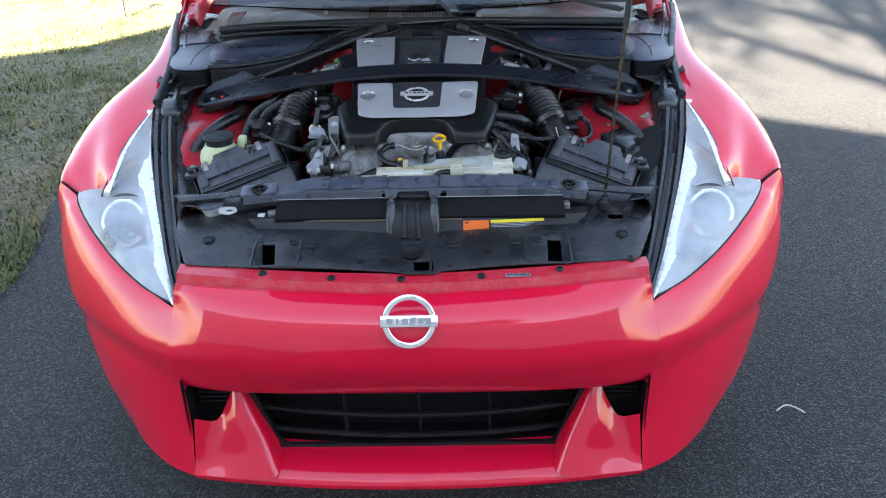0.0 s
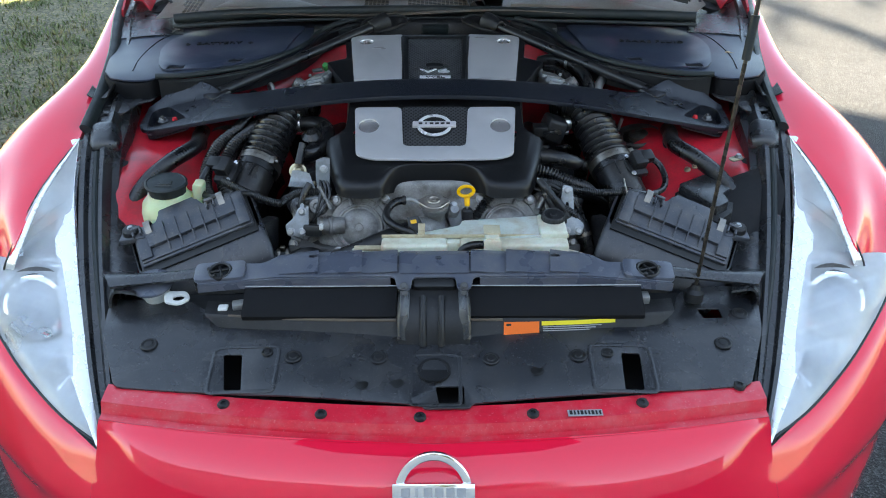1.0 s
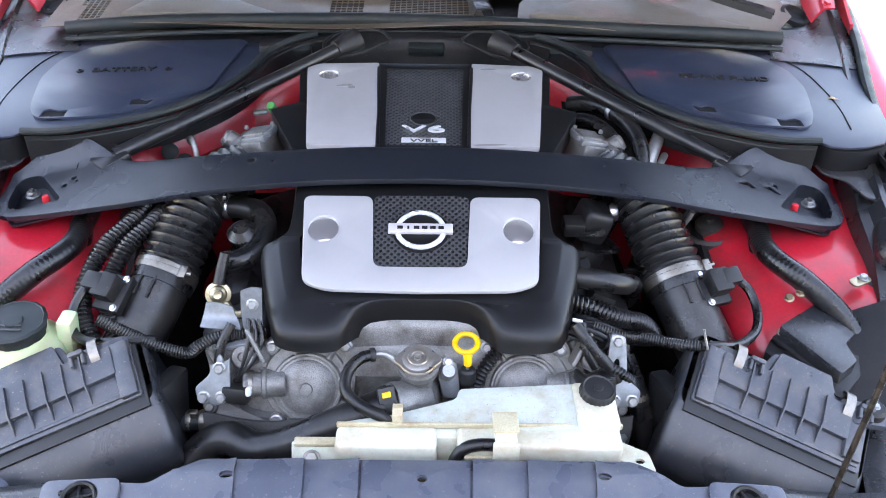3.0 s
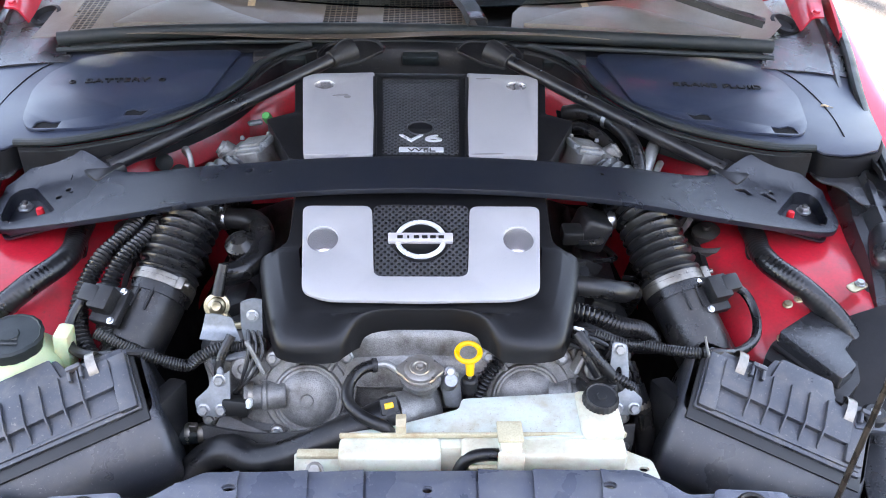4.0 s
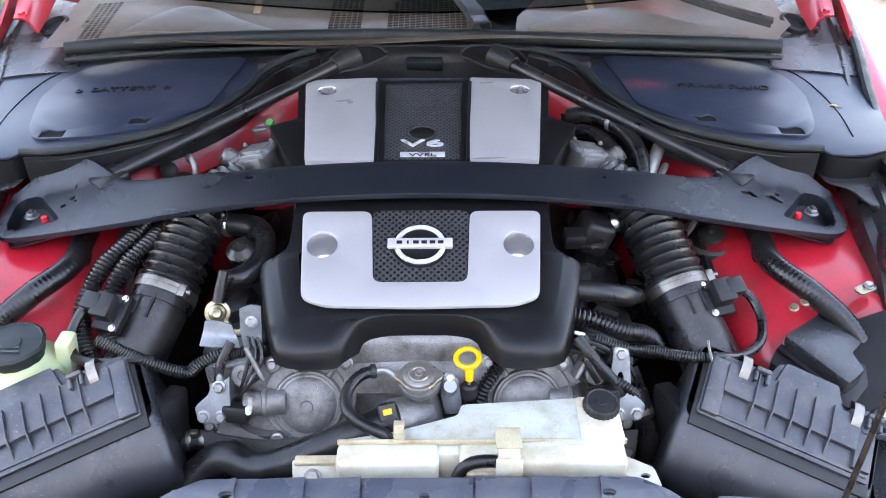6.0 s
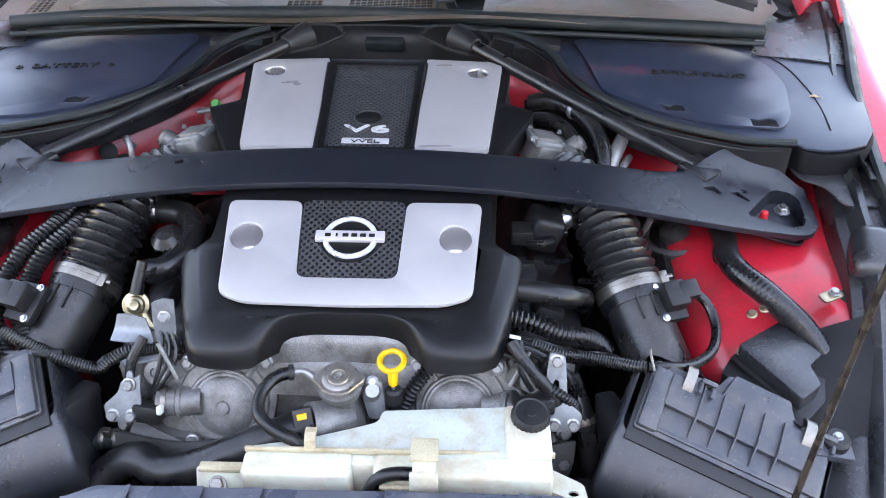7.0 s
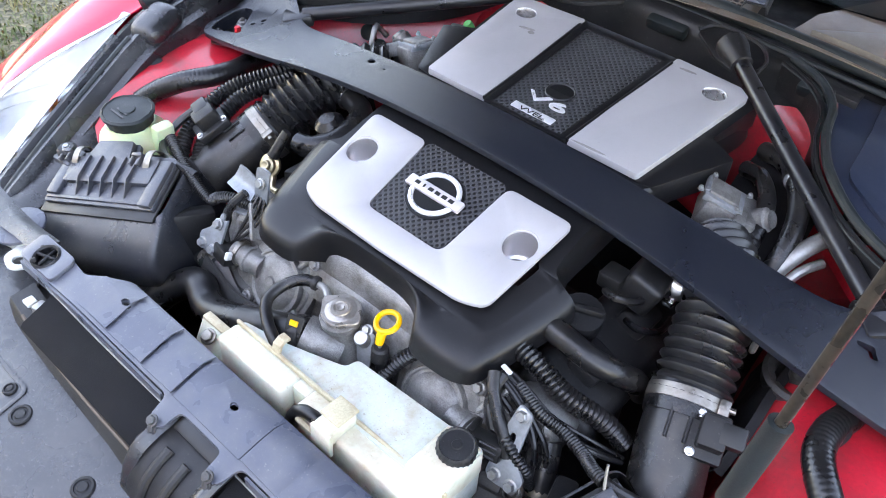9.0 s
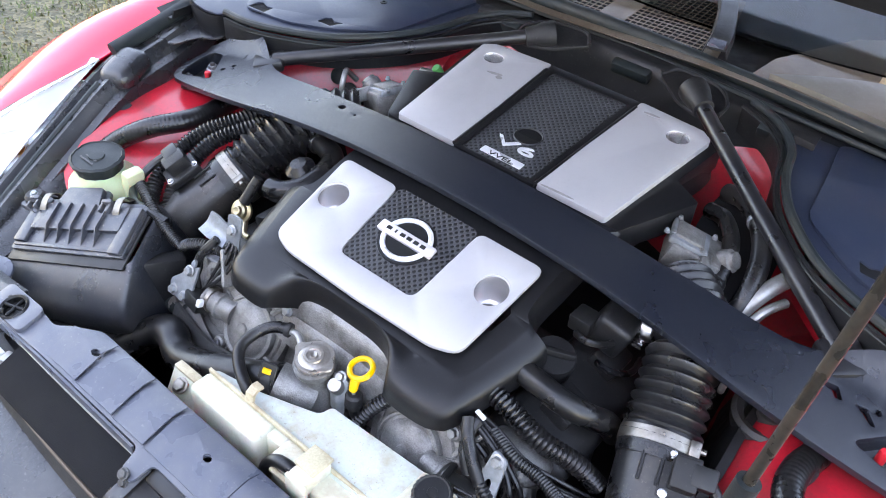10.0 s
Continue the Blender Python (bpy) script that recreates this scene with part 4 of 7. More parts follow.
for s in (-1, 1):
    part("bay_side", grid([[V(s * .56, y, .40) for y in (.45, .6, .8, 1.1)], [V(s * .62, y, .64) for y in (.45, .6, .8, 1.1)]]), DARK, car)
    # level dark sheet added to hide red paint below the air box
    part("dark_gap_sheet", grid([[V(s * x, y, .645) for x in (.28, .42, .57)] for y in (.385, .44, .52)]), DARK, car)
    # diagonal red box member from bulkhead to tower
    part("member", thick(loft([[(s * .30, 1.17, .845), (s * .30, 1.14, .85), (s * .30, 1.10, .80)], [(s * .42, 1.06, .838), (s * .42, 1.03, .84), (s * .41, 1.00, .79)], [(s * .52, .96, .828), (s * .52, .92, .83), (s * .50, .90, .80)]], 14, 8), .003), RED_IN, ap)

# ---- engine cover ----
def front_z(x, y):
    return .836 + (y - .617) * .31


def rear_z(x, y):
    return .896 + (y - .871) * .094


cover = thing("engine_cover", "black plastic engine cover with silver panels and a round chrome badge", "engine cover")


def half_rings(rings, n=34):
    """Skin between half outlines (x >= 0), closed over the middle, both sides."""
    rows = [spline(r, n) for r in rings]
    rows = [[c[i] for c in [spline([r[j] for r in rows], 15) for j in range(n)]] for i in range(15)]
    for k in (0.86, 0.6, 0.3, 0.0):
        rows.append([V(p.x * k, p.y, p.z + 0.002 * (1 - k)) for p in rows[14]])
    half = grid(rows)
    return weld(join(half, mirror(half)))


B = [(0, .600, .774), (.045, .599, .774), (.076, .590, .775), (.093, .561, .786), (.105, .553, .783), (.135, .552, .782), (.168, .558, .782), (.187, .584, .783), (.215, .688, .806), (.206, .706, .812), (.183, .722, .82), (.182, .78, .83), (.186, .855, .85)]
M = [(0, .598, .828), (.045, .597, .828), (.075, .588, .825), (.094, .570, .814), (.106, .563, .808), (.135, .561, .806), (.167, .567, .806), (.184, .590, .810), (.211, .688, .832), (.202, .701, .838), (.181, .716, .842), (.180, .78, .855), (.184, .855, .872)]
T = [(x, y, z - .007) for x, y, z in [(0, .601, .831), (.045, .601, .831), (.080, .600, .831), (.100, .599, .830), (.115, .599, .830), (.135, .600, .830), (.158, .606, .832), (.170, .622, .836), (.186, .690, .857), (.184, .700, .861), (.175, .715, .866), (.174, .78, .884), (.177, .855, .887)]]
def clear_under(bm, spots):
    """Take out the faces that lie under the given spots of the plan."""
    gone = []
    for f in bm.faces:
        xs, ys = [v.co.x for v in f.verts], [v.co.y for v in f.verts]
        if f.calc_center_median().z > .80 and any(min(xs) - .018 < x < max(xs) + .018 and min(ys) - .018 < y < max(ys) + .018 for x, y in spots) and max(abs(q) for q in xs) < .1695:
            gone.append(f)
    bmesh.ops.delete(bm, geom=gone, context="FACES")
    return bm


shell = part("cover_shell", clear_under(half_rings([B, M, T]), [(-.129, .701), (.129, .701)]), COVER, cover, sharp=50)

plate_out = round_outline([(-.160, .756), (-.0665, .756), (-.0600, .643), (.0600, .643), (.0665, .756), (.162, .756), (.150, .620), (.118, .609), (0, .6065), (-.118, .609), (-.149, .620)], .012)
dimples = [(-.129, .701), (.129, .701)]
part("silver_panel", plate(plate_out, [disc_outline(x, y, .0202, .0202, 32) for x, y in dimples], .005, -.001, front_z, bevel=.0012), SILVER, cover, "brushed silver front panel")


WELL = ((0.0, -1.0), (.50, -.99), (.72, -.95), (.84, -.86), (.90, -.70), (.935, -.45), (.965, -.18), (.985, -.04), (1.03, .0))


def screw_well(x, y, r, depth, lift, zf):
    """A round well with a rounded floor, sunk into a sloping panel."""
    rows = [[V(x + r * k * math.cos(b), y + r * k * math.sin(b), zf(x, y + r * k * math.sin(b)) + lift + depth * h) for b in (i / 32 * math.tau for i in range(32))] for k, h in WELL[1:]]
    bm = grid(rows, close=True)
    bm.faces.new([bm.verts.new(p) for p in rows[0]])
    return weld(bm, 1e-5)


for x, y in dimples:
    part("screw_dimple", screw_well(x, y, .0206, .036, .0042, front_z), WELLS, cover)
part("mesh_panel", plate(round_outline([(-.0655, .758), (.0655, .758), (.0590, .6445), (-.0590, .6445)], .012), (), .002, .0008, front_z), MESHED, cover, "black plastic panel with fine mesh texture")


def badge_ring(c, r_out, r_in, tilt, h, n=56, squash=1.0):
    """A flat chrome ring with rounded edges, in its own plane."""
    prof = [(r_in, 0), (r_in + .001, h * .8), ((r_in + r_out) / 2, h), (r_out - .001, h * .8), (r_out, 0)]
    bm = bmesh.new()
    rows = [[V(r * math.cos(a), r * squash * math.sin(a), z) for a in (i / n * math.tau for i in range(n))] for r, z in prof]
    grid(rows, bm, close=True)
    return moved(bm, Matrix.Translation(c) @ pose(0, 0, 0, tilt))


t17 = math.degrees(math.atan(.31))
badge_c = Vector((-.0005, .700, front_z(0, .700) + .003))
badge = part("badge_ring", badge_ring(badge_c, .0345, .0268, t17, .005, squash=.95), SATIN, cover, "chrome ring badge")
part("badge_bar", moved(rbox((0, 0, .004), (.085, .0150, .006), .0012), Matrix.Translation(badge_c) @ pose(0, 0, 0, t17)), BADGE_BAR, badge, "satin bar across the badge")
for k in range(6):
    part("badge_mark", moved(rbox(((k - 2.5) * .0108, 0, .0072), (.0074 if k != 1 else .0026, .0052, .0008), .0002, 1), Matrix.Translation(badge_c) @ pose(0, 0, 0, t17)), LABEL_BLACK, badge)
part("badge_plinth", badge_ring(badge_c + V(0, 0, -.002), .0385, .001, t17, .004, squash=.95), COVER, badge)

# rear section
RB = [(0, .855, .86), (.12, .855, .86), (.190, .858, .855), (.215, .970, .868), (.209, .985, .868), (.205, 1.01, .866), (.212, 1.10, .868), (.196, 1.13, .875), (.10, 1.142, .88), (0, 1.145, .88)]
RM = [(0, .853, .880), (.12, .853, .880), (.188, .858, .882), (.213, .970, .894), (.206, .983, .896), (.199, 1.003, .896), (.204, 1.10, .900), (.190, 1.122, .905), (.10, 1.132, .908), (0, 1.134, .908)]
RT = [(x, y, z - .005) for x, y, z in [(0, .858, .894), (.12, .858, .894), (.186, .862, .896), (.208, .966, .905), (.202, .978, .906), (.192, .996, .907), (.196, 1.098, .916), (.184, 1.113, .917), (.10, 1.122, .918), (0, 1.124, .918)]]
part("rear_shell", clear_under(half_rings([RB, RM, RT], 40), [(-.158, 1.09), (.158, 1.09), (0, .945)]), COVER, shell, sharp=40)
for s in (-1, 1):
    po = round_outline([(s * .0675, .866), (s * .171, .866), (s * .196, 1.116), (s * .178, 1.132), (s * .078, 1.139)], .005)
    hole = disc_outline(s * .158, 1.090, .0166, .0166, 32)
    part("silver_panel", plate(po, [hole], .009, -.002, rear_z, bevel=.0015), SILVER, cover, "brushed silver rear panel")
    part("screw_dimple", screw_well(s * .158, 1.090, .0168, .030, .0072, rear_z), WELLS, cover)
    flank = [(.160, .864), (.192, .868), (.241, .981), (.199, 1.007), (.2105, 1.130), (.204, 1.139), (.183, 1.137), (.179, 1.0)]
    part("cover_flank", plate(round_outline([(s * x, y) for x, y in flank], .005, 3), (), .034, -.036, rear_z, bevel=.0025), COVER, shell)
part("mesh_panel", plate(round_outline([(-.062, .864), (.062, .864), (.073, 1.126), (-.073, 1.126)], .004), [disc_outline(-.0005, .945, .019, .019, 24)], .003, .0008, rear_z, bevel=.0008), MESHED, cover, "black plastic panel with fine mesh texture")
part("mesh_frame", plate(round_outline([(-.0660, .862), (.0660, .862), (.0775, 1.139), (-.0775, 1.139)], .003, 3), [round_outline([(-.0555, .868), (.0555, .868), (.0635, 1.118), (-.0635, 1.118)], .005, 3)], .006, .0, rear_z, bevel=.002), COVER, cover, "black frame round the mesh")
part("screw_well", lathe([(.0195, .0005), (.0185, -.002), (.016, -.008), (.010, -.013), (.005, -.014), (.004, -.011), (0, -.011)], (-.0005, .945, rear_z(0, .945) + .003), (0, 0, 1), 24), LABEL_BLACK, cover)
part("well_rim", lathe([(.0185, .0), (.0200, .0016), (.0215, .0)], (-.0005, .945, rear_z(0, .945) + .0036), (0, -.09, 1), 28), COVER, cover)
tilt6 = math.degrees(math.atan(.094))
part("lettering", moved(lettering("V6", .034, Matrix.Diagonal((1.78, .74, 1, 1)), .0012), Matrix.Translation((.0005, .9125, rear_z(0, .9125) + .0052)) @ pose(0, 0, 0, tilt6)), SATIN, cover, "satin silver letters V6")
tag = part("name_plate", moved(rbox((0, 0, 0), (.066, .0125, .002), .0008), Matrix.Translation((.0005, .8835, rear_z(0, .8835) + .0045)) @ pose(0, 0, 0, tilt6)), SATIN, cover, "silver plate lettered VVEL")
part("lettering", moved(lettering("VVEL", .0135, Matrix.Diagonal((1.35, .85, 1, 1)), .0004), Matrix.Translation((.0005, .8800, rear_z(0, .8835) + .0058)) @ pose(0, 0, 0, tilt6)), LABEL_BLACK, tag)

# dark scuffs left on the rear silver panels
for x, y, w, d, a in ((-.128, 1.050, .030, .0035, 14), (-.118, 1.044, .012, .005, -20), (.105, 1.117, .026, .003, 4), (.098, .869, .05, .002, 3)):
    part("scuff", moved(plate(disc_outline(0, 0, w / 2, d, 14), (), .0004, 0), Matrix.Translation((x, y, rear_z(x, y) + .0071)) @ pose(0, 0, 0, tilt6, 0, a)), SCUFF, cover, "grey scuff mark")
for s in (-1, 1):
    edge_line = [V(s * .0672, .866, rear_z(0, .866) + .005), V(s * .0775, 1.122, rear_z(0, 1.122) + .005)]
    part("frame_bead", hose(edge_line, .0035, 8, .05), COVER, cover)

# the rear section is squeezed behind its screw well to fit the camera's view
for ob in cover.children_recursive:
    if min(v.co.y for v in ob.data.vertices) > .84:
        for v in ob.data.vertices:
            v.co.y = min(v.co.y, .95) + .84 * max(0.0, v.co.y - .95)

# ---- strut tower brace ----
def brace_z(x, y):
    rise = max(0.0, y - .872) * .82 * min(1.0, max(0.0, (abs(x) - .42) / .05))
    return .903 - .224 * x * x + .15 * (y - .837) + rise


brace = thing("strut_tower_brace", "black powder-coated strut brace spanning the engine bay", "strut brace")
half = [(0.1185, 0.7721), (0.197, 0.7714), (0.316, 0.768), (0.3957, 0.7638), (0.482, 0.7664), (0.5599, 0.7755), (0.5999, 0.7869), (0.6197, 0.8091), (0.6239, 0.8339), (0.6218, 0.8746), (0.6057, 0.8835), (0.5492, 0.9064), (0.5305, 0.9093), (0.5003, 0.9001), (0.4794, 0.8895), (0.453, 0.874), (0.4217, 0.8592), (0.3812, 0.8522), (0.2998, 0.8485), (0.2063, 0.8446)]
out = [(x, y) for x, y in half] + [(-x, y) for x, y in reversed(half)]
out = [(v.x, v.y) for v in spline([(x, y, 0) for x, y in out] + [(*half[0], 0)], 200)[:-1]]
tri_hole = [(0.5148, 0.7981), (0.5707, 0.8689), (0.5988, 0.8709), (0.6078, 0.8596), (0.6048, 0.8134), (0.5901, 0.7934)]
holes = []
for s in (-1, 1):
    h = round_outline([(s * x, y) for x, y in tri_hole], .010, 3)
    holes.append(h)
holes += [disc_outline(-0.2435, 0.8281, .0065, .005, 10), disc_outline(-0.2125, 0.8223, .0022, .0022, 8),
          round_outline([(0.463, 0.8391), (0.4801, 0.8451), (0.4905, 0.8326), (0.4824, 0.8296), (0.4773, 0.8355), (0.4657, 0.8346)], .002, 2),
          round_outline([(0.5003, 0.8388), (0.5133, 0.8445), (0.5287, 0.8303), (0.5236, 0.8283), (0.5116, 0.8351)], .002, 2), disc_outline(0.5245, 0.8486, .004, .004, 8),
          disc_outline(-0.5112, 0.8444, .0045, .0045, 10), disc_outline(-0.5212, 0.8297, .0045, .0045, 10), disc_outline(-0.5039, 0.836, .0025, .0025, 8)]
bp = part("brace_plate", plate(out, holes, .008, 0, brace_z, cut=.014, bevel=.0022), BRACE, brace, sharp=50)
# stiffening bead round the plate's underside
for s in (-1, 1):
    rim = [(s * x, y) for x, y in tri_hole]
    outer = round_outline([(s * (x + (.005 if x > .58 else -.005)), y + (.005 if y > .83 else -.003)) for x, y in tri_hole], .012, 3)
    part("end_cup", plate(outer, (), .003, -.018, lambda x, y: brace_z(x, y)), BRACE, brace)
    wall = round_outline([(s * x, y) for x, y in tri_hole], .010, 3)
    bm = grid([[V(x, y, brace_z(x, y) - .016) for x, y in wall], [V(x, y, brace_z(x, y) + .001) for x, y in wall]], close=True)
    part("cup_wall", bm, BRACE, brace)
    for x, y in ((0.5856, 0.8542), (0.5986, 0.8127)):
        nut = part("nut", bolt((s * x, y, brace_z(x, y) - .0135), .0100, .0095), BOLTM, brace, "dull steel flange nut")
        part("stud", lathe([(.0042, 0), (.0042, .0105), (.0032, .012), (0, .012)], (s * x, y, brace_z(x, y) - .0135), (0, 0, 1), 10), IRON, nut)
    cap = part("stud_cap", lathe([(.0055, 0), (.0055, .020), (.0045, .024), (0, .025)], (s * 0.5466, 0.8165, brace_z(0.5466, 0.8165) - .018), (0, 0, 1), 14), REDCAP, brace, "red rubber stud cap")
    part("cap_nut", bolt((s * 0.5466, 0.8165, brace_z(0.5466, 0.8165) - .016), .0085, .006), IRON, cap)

# ---- diagonal stays from the bulkhead to the towers ----
for s in (-1, 1):
    stay = thing("diagonal_stay", "black tubular stay from bulkhead to strut tower", "stay", "diagonal stays")
    part("tube", hose([(s * .140, 1.158, .938), (s * .25, 1.064, .914), (s * .36, .972, .890), (s * .462, .888, .868)], .0112, 14, .03), METALTUBE, stay)
    along = V(s * .110, -.094, -.024).normalized()
    neck_end = V(s * .150, 1.150, .9355)
    boot = lathe([(.0215, -.040), (.0215, -.030), (.0205, -.022), (.0180, -.012), (.0155, -.002), (.0150, .006), (.0118, .007)], neck_end, along, 26)
    boot = part("boot", boot, BLACK, stay, "rubber boot over the tube's end", sharp=50)
    flange = plate(round_outline([(s * .062, 1.188), (s * .085, 1.212), (s * .150, 1.206), (s * .178, 1.176), (s * .176, 1.150), (s * .150, 1.138), (s * .112, 1.150)], .008), (), .005, .924, lambda x, y: (y - 1.15) * .25, bevel=.0015)
    part("flange", flange, BLACK, boot)
    part("flange_lip", hose([V(x, y, .931 + (y - 1.15) * .25) for x, y in ((s * .064, 1.188), (s * .086, 1.210), (s * .148, 1.204), (s * .176, 1.176), (s * .175, 1.152))], .0028, 8, .008), BLACK, boot)
    part("foot", rbox((s * .470, .884, .862), (.05, .05, .02), .006, 2, (10, 0, s * 45)), METALTUBE, stay)

# ---- cowl, lids, seals, windscreen ----
cowl = thing("windscreen_cowl", "dusty brown-black plastic cowl below the windscreen", "cowl")


def cowl_z(x, y):
    return .958 + .10 * max(0, y - 1.24) - .012 * (abs(x) / .7) ** 2 + .006 * math.sin(x * 9)


def grille_cells(x0, x1, y0, y1, step, inside):
    out = []
    nx, ny = int((x1 - x0) / step), int((y1 - y0) / step)
    for i in range(nx):
        for j in range(ny):
            x, y = x0 + (i + .5) * step, y0 + (j + .5) * step
            if inside(x, y):
                h = step * .41
                out.append([(x - h, y - h), (x + h, y - h), (x + h, y + h), (x - h, y + h)])
    return out


cells = grille_cells(-.072, .080, 1.235, 1.415, .0108, lambda x, y: abs(x) < .04 + .034 * min(1, max(0, (1.43 - y) / .10)))
cells += grille_cells(-.185, -.11, 1.235, 1.42, .0108, lambda x, y: x < -.135 + (y - 1.235) * .25)
cells += grille_cells(.20, .30, 1.245, 1.32, .0108, lambda x, y: y < 1.255 + (x - .20) * .7)
cells += grille_cells(-.665, -.60, 1.225, 1.40, .0108, lambda x, y: x > -.66 + (1.40 - y) * .1)
co = [(-.70, 1.205), (.63, 1.205), (.70, 1.30), (.70, 1.43), (.60, 1.45), (.32, 1.50), (.25, 1.44), (.175, 1.30), (.165, 1.222), (.11, 1.222), (.09, 1.33), (.06, 1.44), (-.2, 1.53), (-.70, 1.46)]
part("panel", plate(co, cells, .0012, 0, cowl_z, cut=.12), COWL, cowl, "plastic panel with square air-intake holes")
# near-black floor darkens the grille holes from below
part("drain_floor", grid([[V(x, y, .925) for x in (-.72, -.3, 0, .3, .72)] for y in (1.20, 1.35, 1.55)]), DARK, cowl)
for pts in ([(-.56, 1.236), (-.52, 1.300), (-.47, 1.345), (-.41, 1.338), (-.34, 1.288), (-.25, 1.238)],
            [(.19, 1.240), (.30, 1.318), (.38, 1.345), (.45, 1.330), (.54, 1.275), (.60, 1.238)]):
    top = [(p.x, p.y) for p in spline([(x, y, 0) for x, y in pts], 26)]
    part("moulded_mound", plate(top, (), .010, 0, cowl_z, cut=.05, bevel=.004), COWL_PALE, cowl, "raised mound pale with dust")
for x in (-.33, .322):
    part("drip_mark", rbox((x, 1.375, cowl_z(x, 1.375) + .0015), (.014, .07, .002), .0008, 2, (6, 0, 4)), LEAFTAN, cowl, "dried tan drip mark")
    part("washer_jet", lathe([(.019, 0), (.019, .007), (.012, .012), (0, .013)], (x, 1.425, cowl_z(x, 1.425) + .001), (0, -.3, 1), 20), PANEL, cowl, "grey washer jet cap")

# blade-shaped wiper arms and the trim beside them
def wiper(pts, w):
    line = spline(pts, 24)
    rows = []
    for i, p in enumerate(line):
        t = (line[min(i + 1, 23)] - line[max(i - 1, 0)]).normalized()
        side = t.cross(V(0, 0, 1)).normalized() * w * (1 - .5 * i / 23)
        rows.append([p - side, p - side * .8 + V(0, 0, .012), p + side * .8 + V(0, 0, .012), p + side])
    return thick(grid(rows), .002)


wip = thing("wiper_arm", "black wiper arm resting at the foot of the windscreen", "wiper")
part("arm", wiper([(.105, 1.228, .972), (.085, 1.30, .985), (.03, 1.40, 1.0), (-.12, 1.47, 1.015), (-.5, 1.52, 1.02)], .020), BLACK, wip)
part("worn_tip", rbox((.098, 1.25, .987), (.026, .040, .003), .001, 1, (6, 0, 14)), PANEL, wip, "scuffed grey paint")
wip2 = thing("wiper_arm", "black wiper arm resting at the foot of the windscreen", "wiper")
part("arm", wiper([(.635, 1.232, .975), (.56, 1.275, .985), (.45, 1.37, 1.0), (.38, 1.45, 1.02), (.15, 1.56, 1.035)], .014), BLACK, wip2)
part("blade", hose([(.62, 1.25, .985), (.50, 1.34, .995), (.40, 1.44, 1.015), (.2, 1.55, 1.04)], .006, 8, .03), RUBBER, wip2)

screen = part("windscreen", thick(loft([[(-.72, 1.46, .975), (0, 1.36, .958), (.72, 1.46, .975)], [(-.68, 1.75, 1.12), (0, 1.66, 1.115), (.68, 1.75, 1.12)], [(-.58, 2.15, 1.29), (0, 2.10, 1.30), (.58, 2.15, 1.29)]], 16, 24), .005), GLASS, car, "tinted windscreen glass")
screen.visible_shadow = False
part("cabin", loft([[(-.70, 1.50, .94), (0, 1.44, .93), (.70, 1.50, .94)], [(-.68, 1.72, 1.00), (0, 1.70, 1.02), (.68, 1.72, 1.00)], [(-.66, 2.0, .90), (0, 2.0, .92), (.66, 2.0, .90)]], 12, 16), BLACK, car, "dark dashboard behind the windscreen")
for s in (-1, 1):
    part("windscreen_pillar", hose([(s * .80, 1.46, .97), (s * .72, 1.8, 1.13), (s * .60, 2.2, 1.30)], .035, 10, .05), RED, car)
part("roof", thick(loft([[(-.60, 2.15, 1.29), (0, 2.10, 1.305), (.60, 2.15, 1.29)], [(-.58, 2.7, 1.31), (0, 2.7, 1.33), (.58, 2.7, 1.31)], [(-.55, 3.4, 1.16), (0, 3.4, 1.18), (.55, 3.4, 1.16)], [(-.65, 4.0, .92), (0, 4.1, .92), (.65, 4.0, .92)]], 16, 14), .004), RED, car)
for s in (-1, 1):
    part("flank", thick(loft([[(s * .60, 2.2, 1.29), (s * .80, 2.0, .98), (s * .905, 1.95, .80), (s * .91, 1.95, .25)], [(s * .58, 2.8, 1.30), (s * .82, 2.8, .98), (s * .91, 2.8, .80), (s * .91, 2.8, .25)],
                             [(s * .55, 3.5, 1.13), (s * .84, 3.5, .98), (s * .92, 3.5, .80), (s * .90, 3.5, .35)], [(s * .40, 4.15, .92), (s * .60, 4.15, .9), (s * .75, 4.12, .75), (s * .78, 4.12, .35)]], 20, 14), .004), RED, car)
    # bonnet hinge, red painted
    hinge = part("bonnet_hinge", thick(loft([[(s * .735, 1.33, .930), (s * .752, 1.33, .955), (s * .775, 1.33, .958)], [(s * .740, 1.39, .938), (s * .762, 1.39, .972), (s * .790, 1.40, .976)], [(s * .748, 1.46, .950), (s * .775, 1.47, .990), (s * .805, 1.48, .995)]], 10, 8), .004), RED_IN, car, "red painted bonnet hinge")
    part("hinge_arm", thick(loft([[(s * .792, 1.28, .945), (s * .796, 1.28, .925)], [(s * .800, 1.38, .985), (s * .806, 1.38, .945)], [(s * .812, 1.50, 1.03), (s * .818, 1.50, .985)]], 10, 4), .005), RED_IN, hinge)
    for y in (1.345, 1.42):
        part("hinge_bolt", bolt((s * (.765 + (y - 1.345) * .2), y, .960 + (y - 1.345) * .24), .009, .008, (0, -.2, 1)), RED_IN, hinge)
    part("hinge_cup", lathe([(.030, .001), (.030, .010), (.024, .012), (.020, .003), (0, .001)], (s * .715, 1.365, .925), (s * .2, -.3, 1), 20), DARK, hinge)
    part("scuttle_corner", thick(loft([[(s * .62, 1.20, .905), (s * .70, 1.18, .908), (s * .77, 1.16, .905)], [(s * .66, 1.32, .915), (s * .74, 1.32, .92), (s * .81, 1.32, .925)], [(s * .68, 1.48, .93), (s * .76, 1.5, .94), (s * .84, 1.52, .94)]], 10, 8), .003), SHROUD, car)

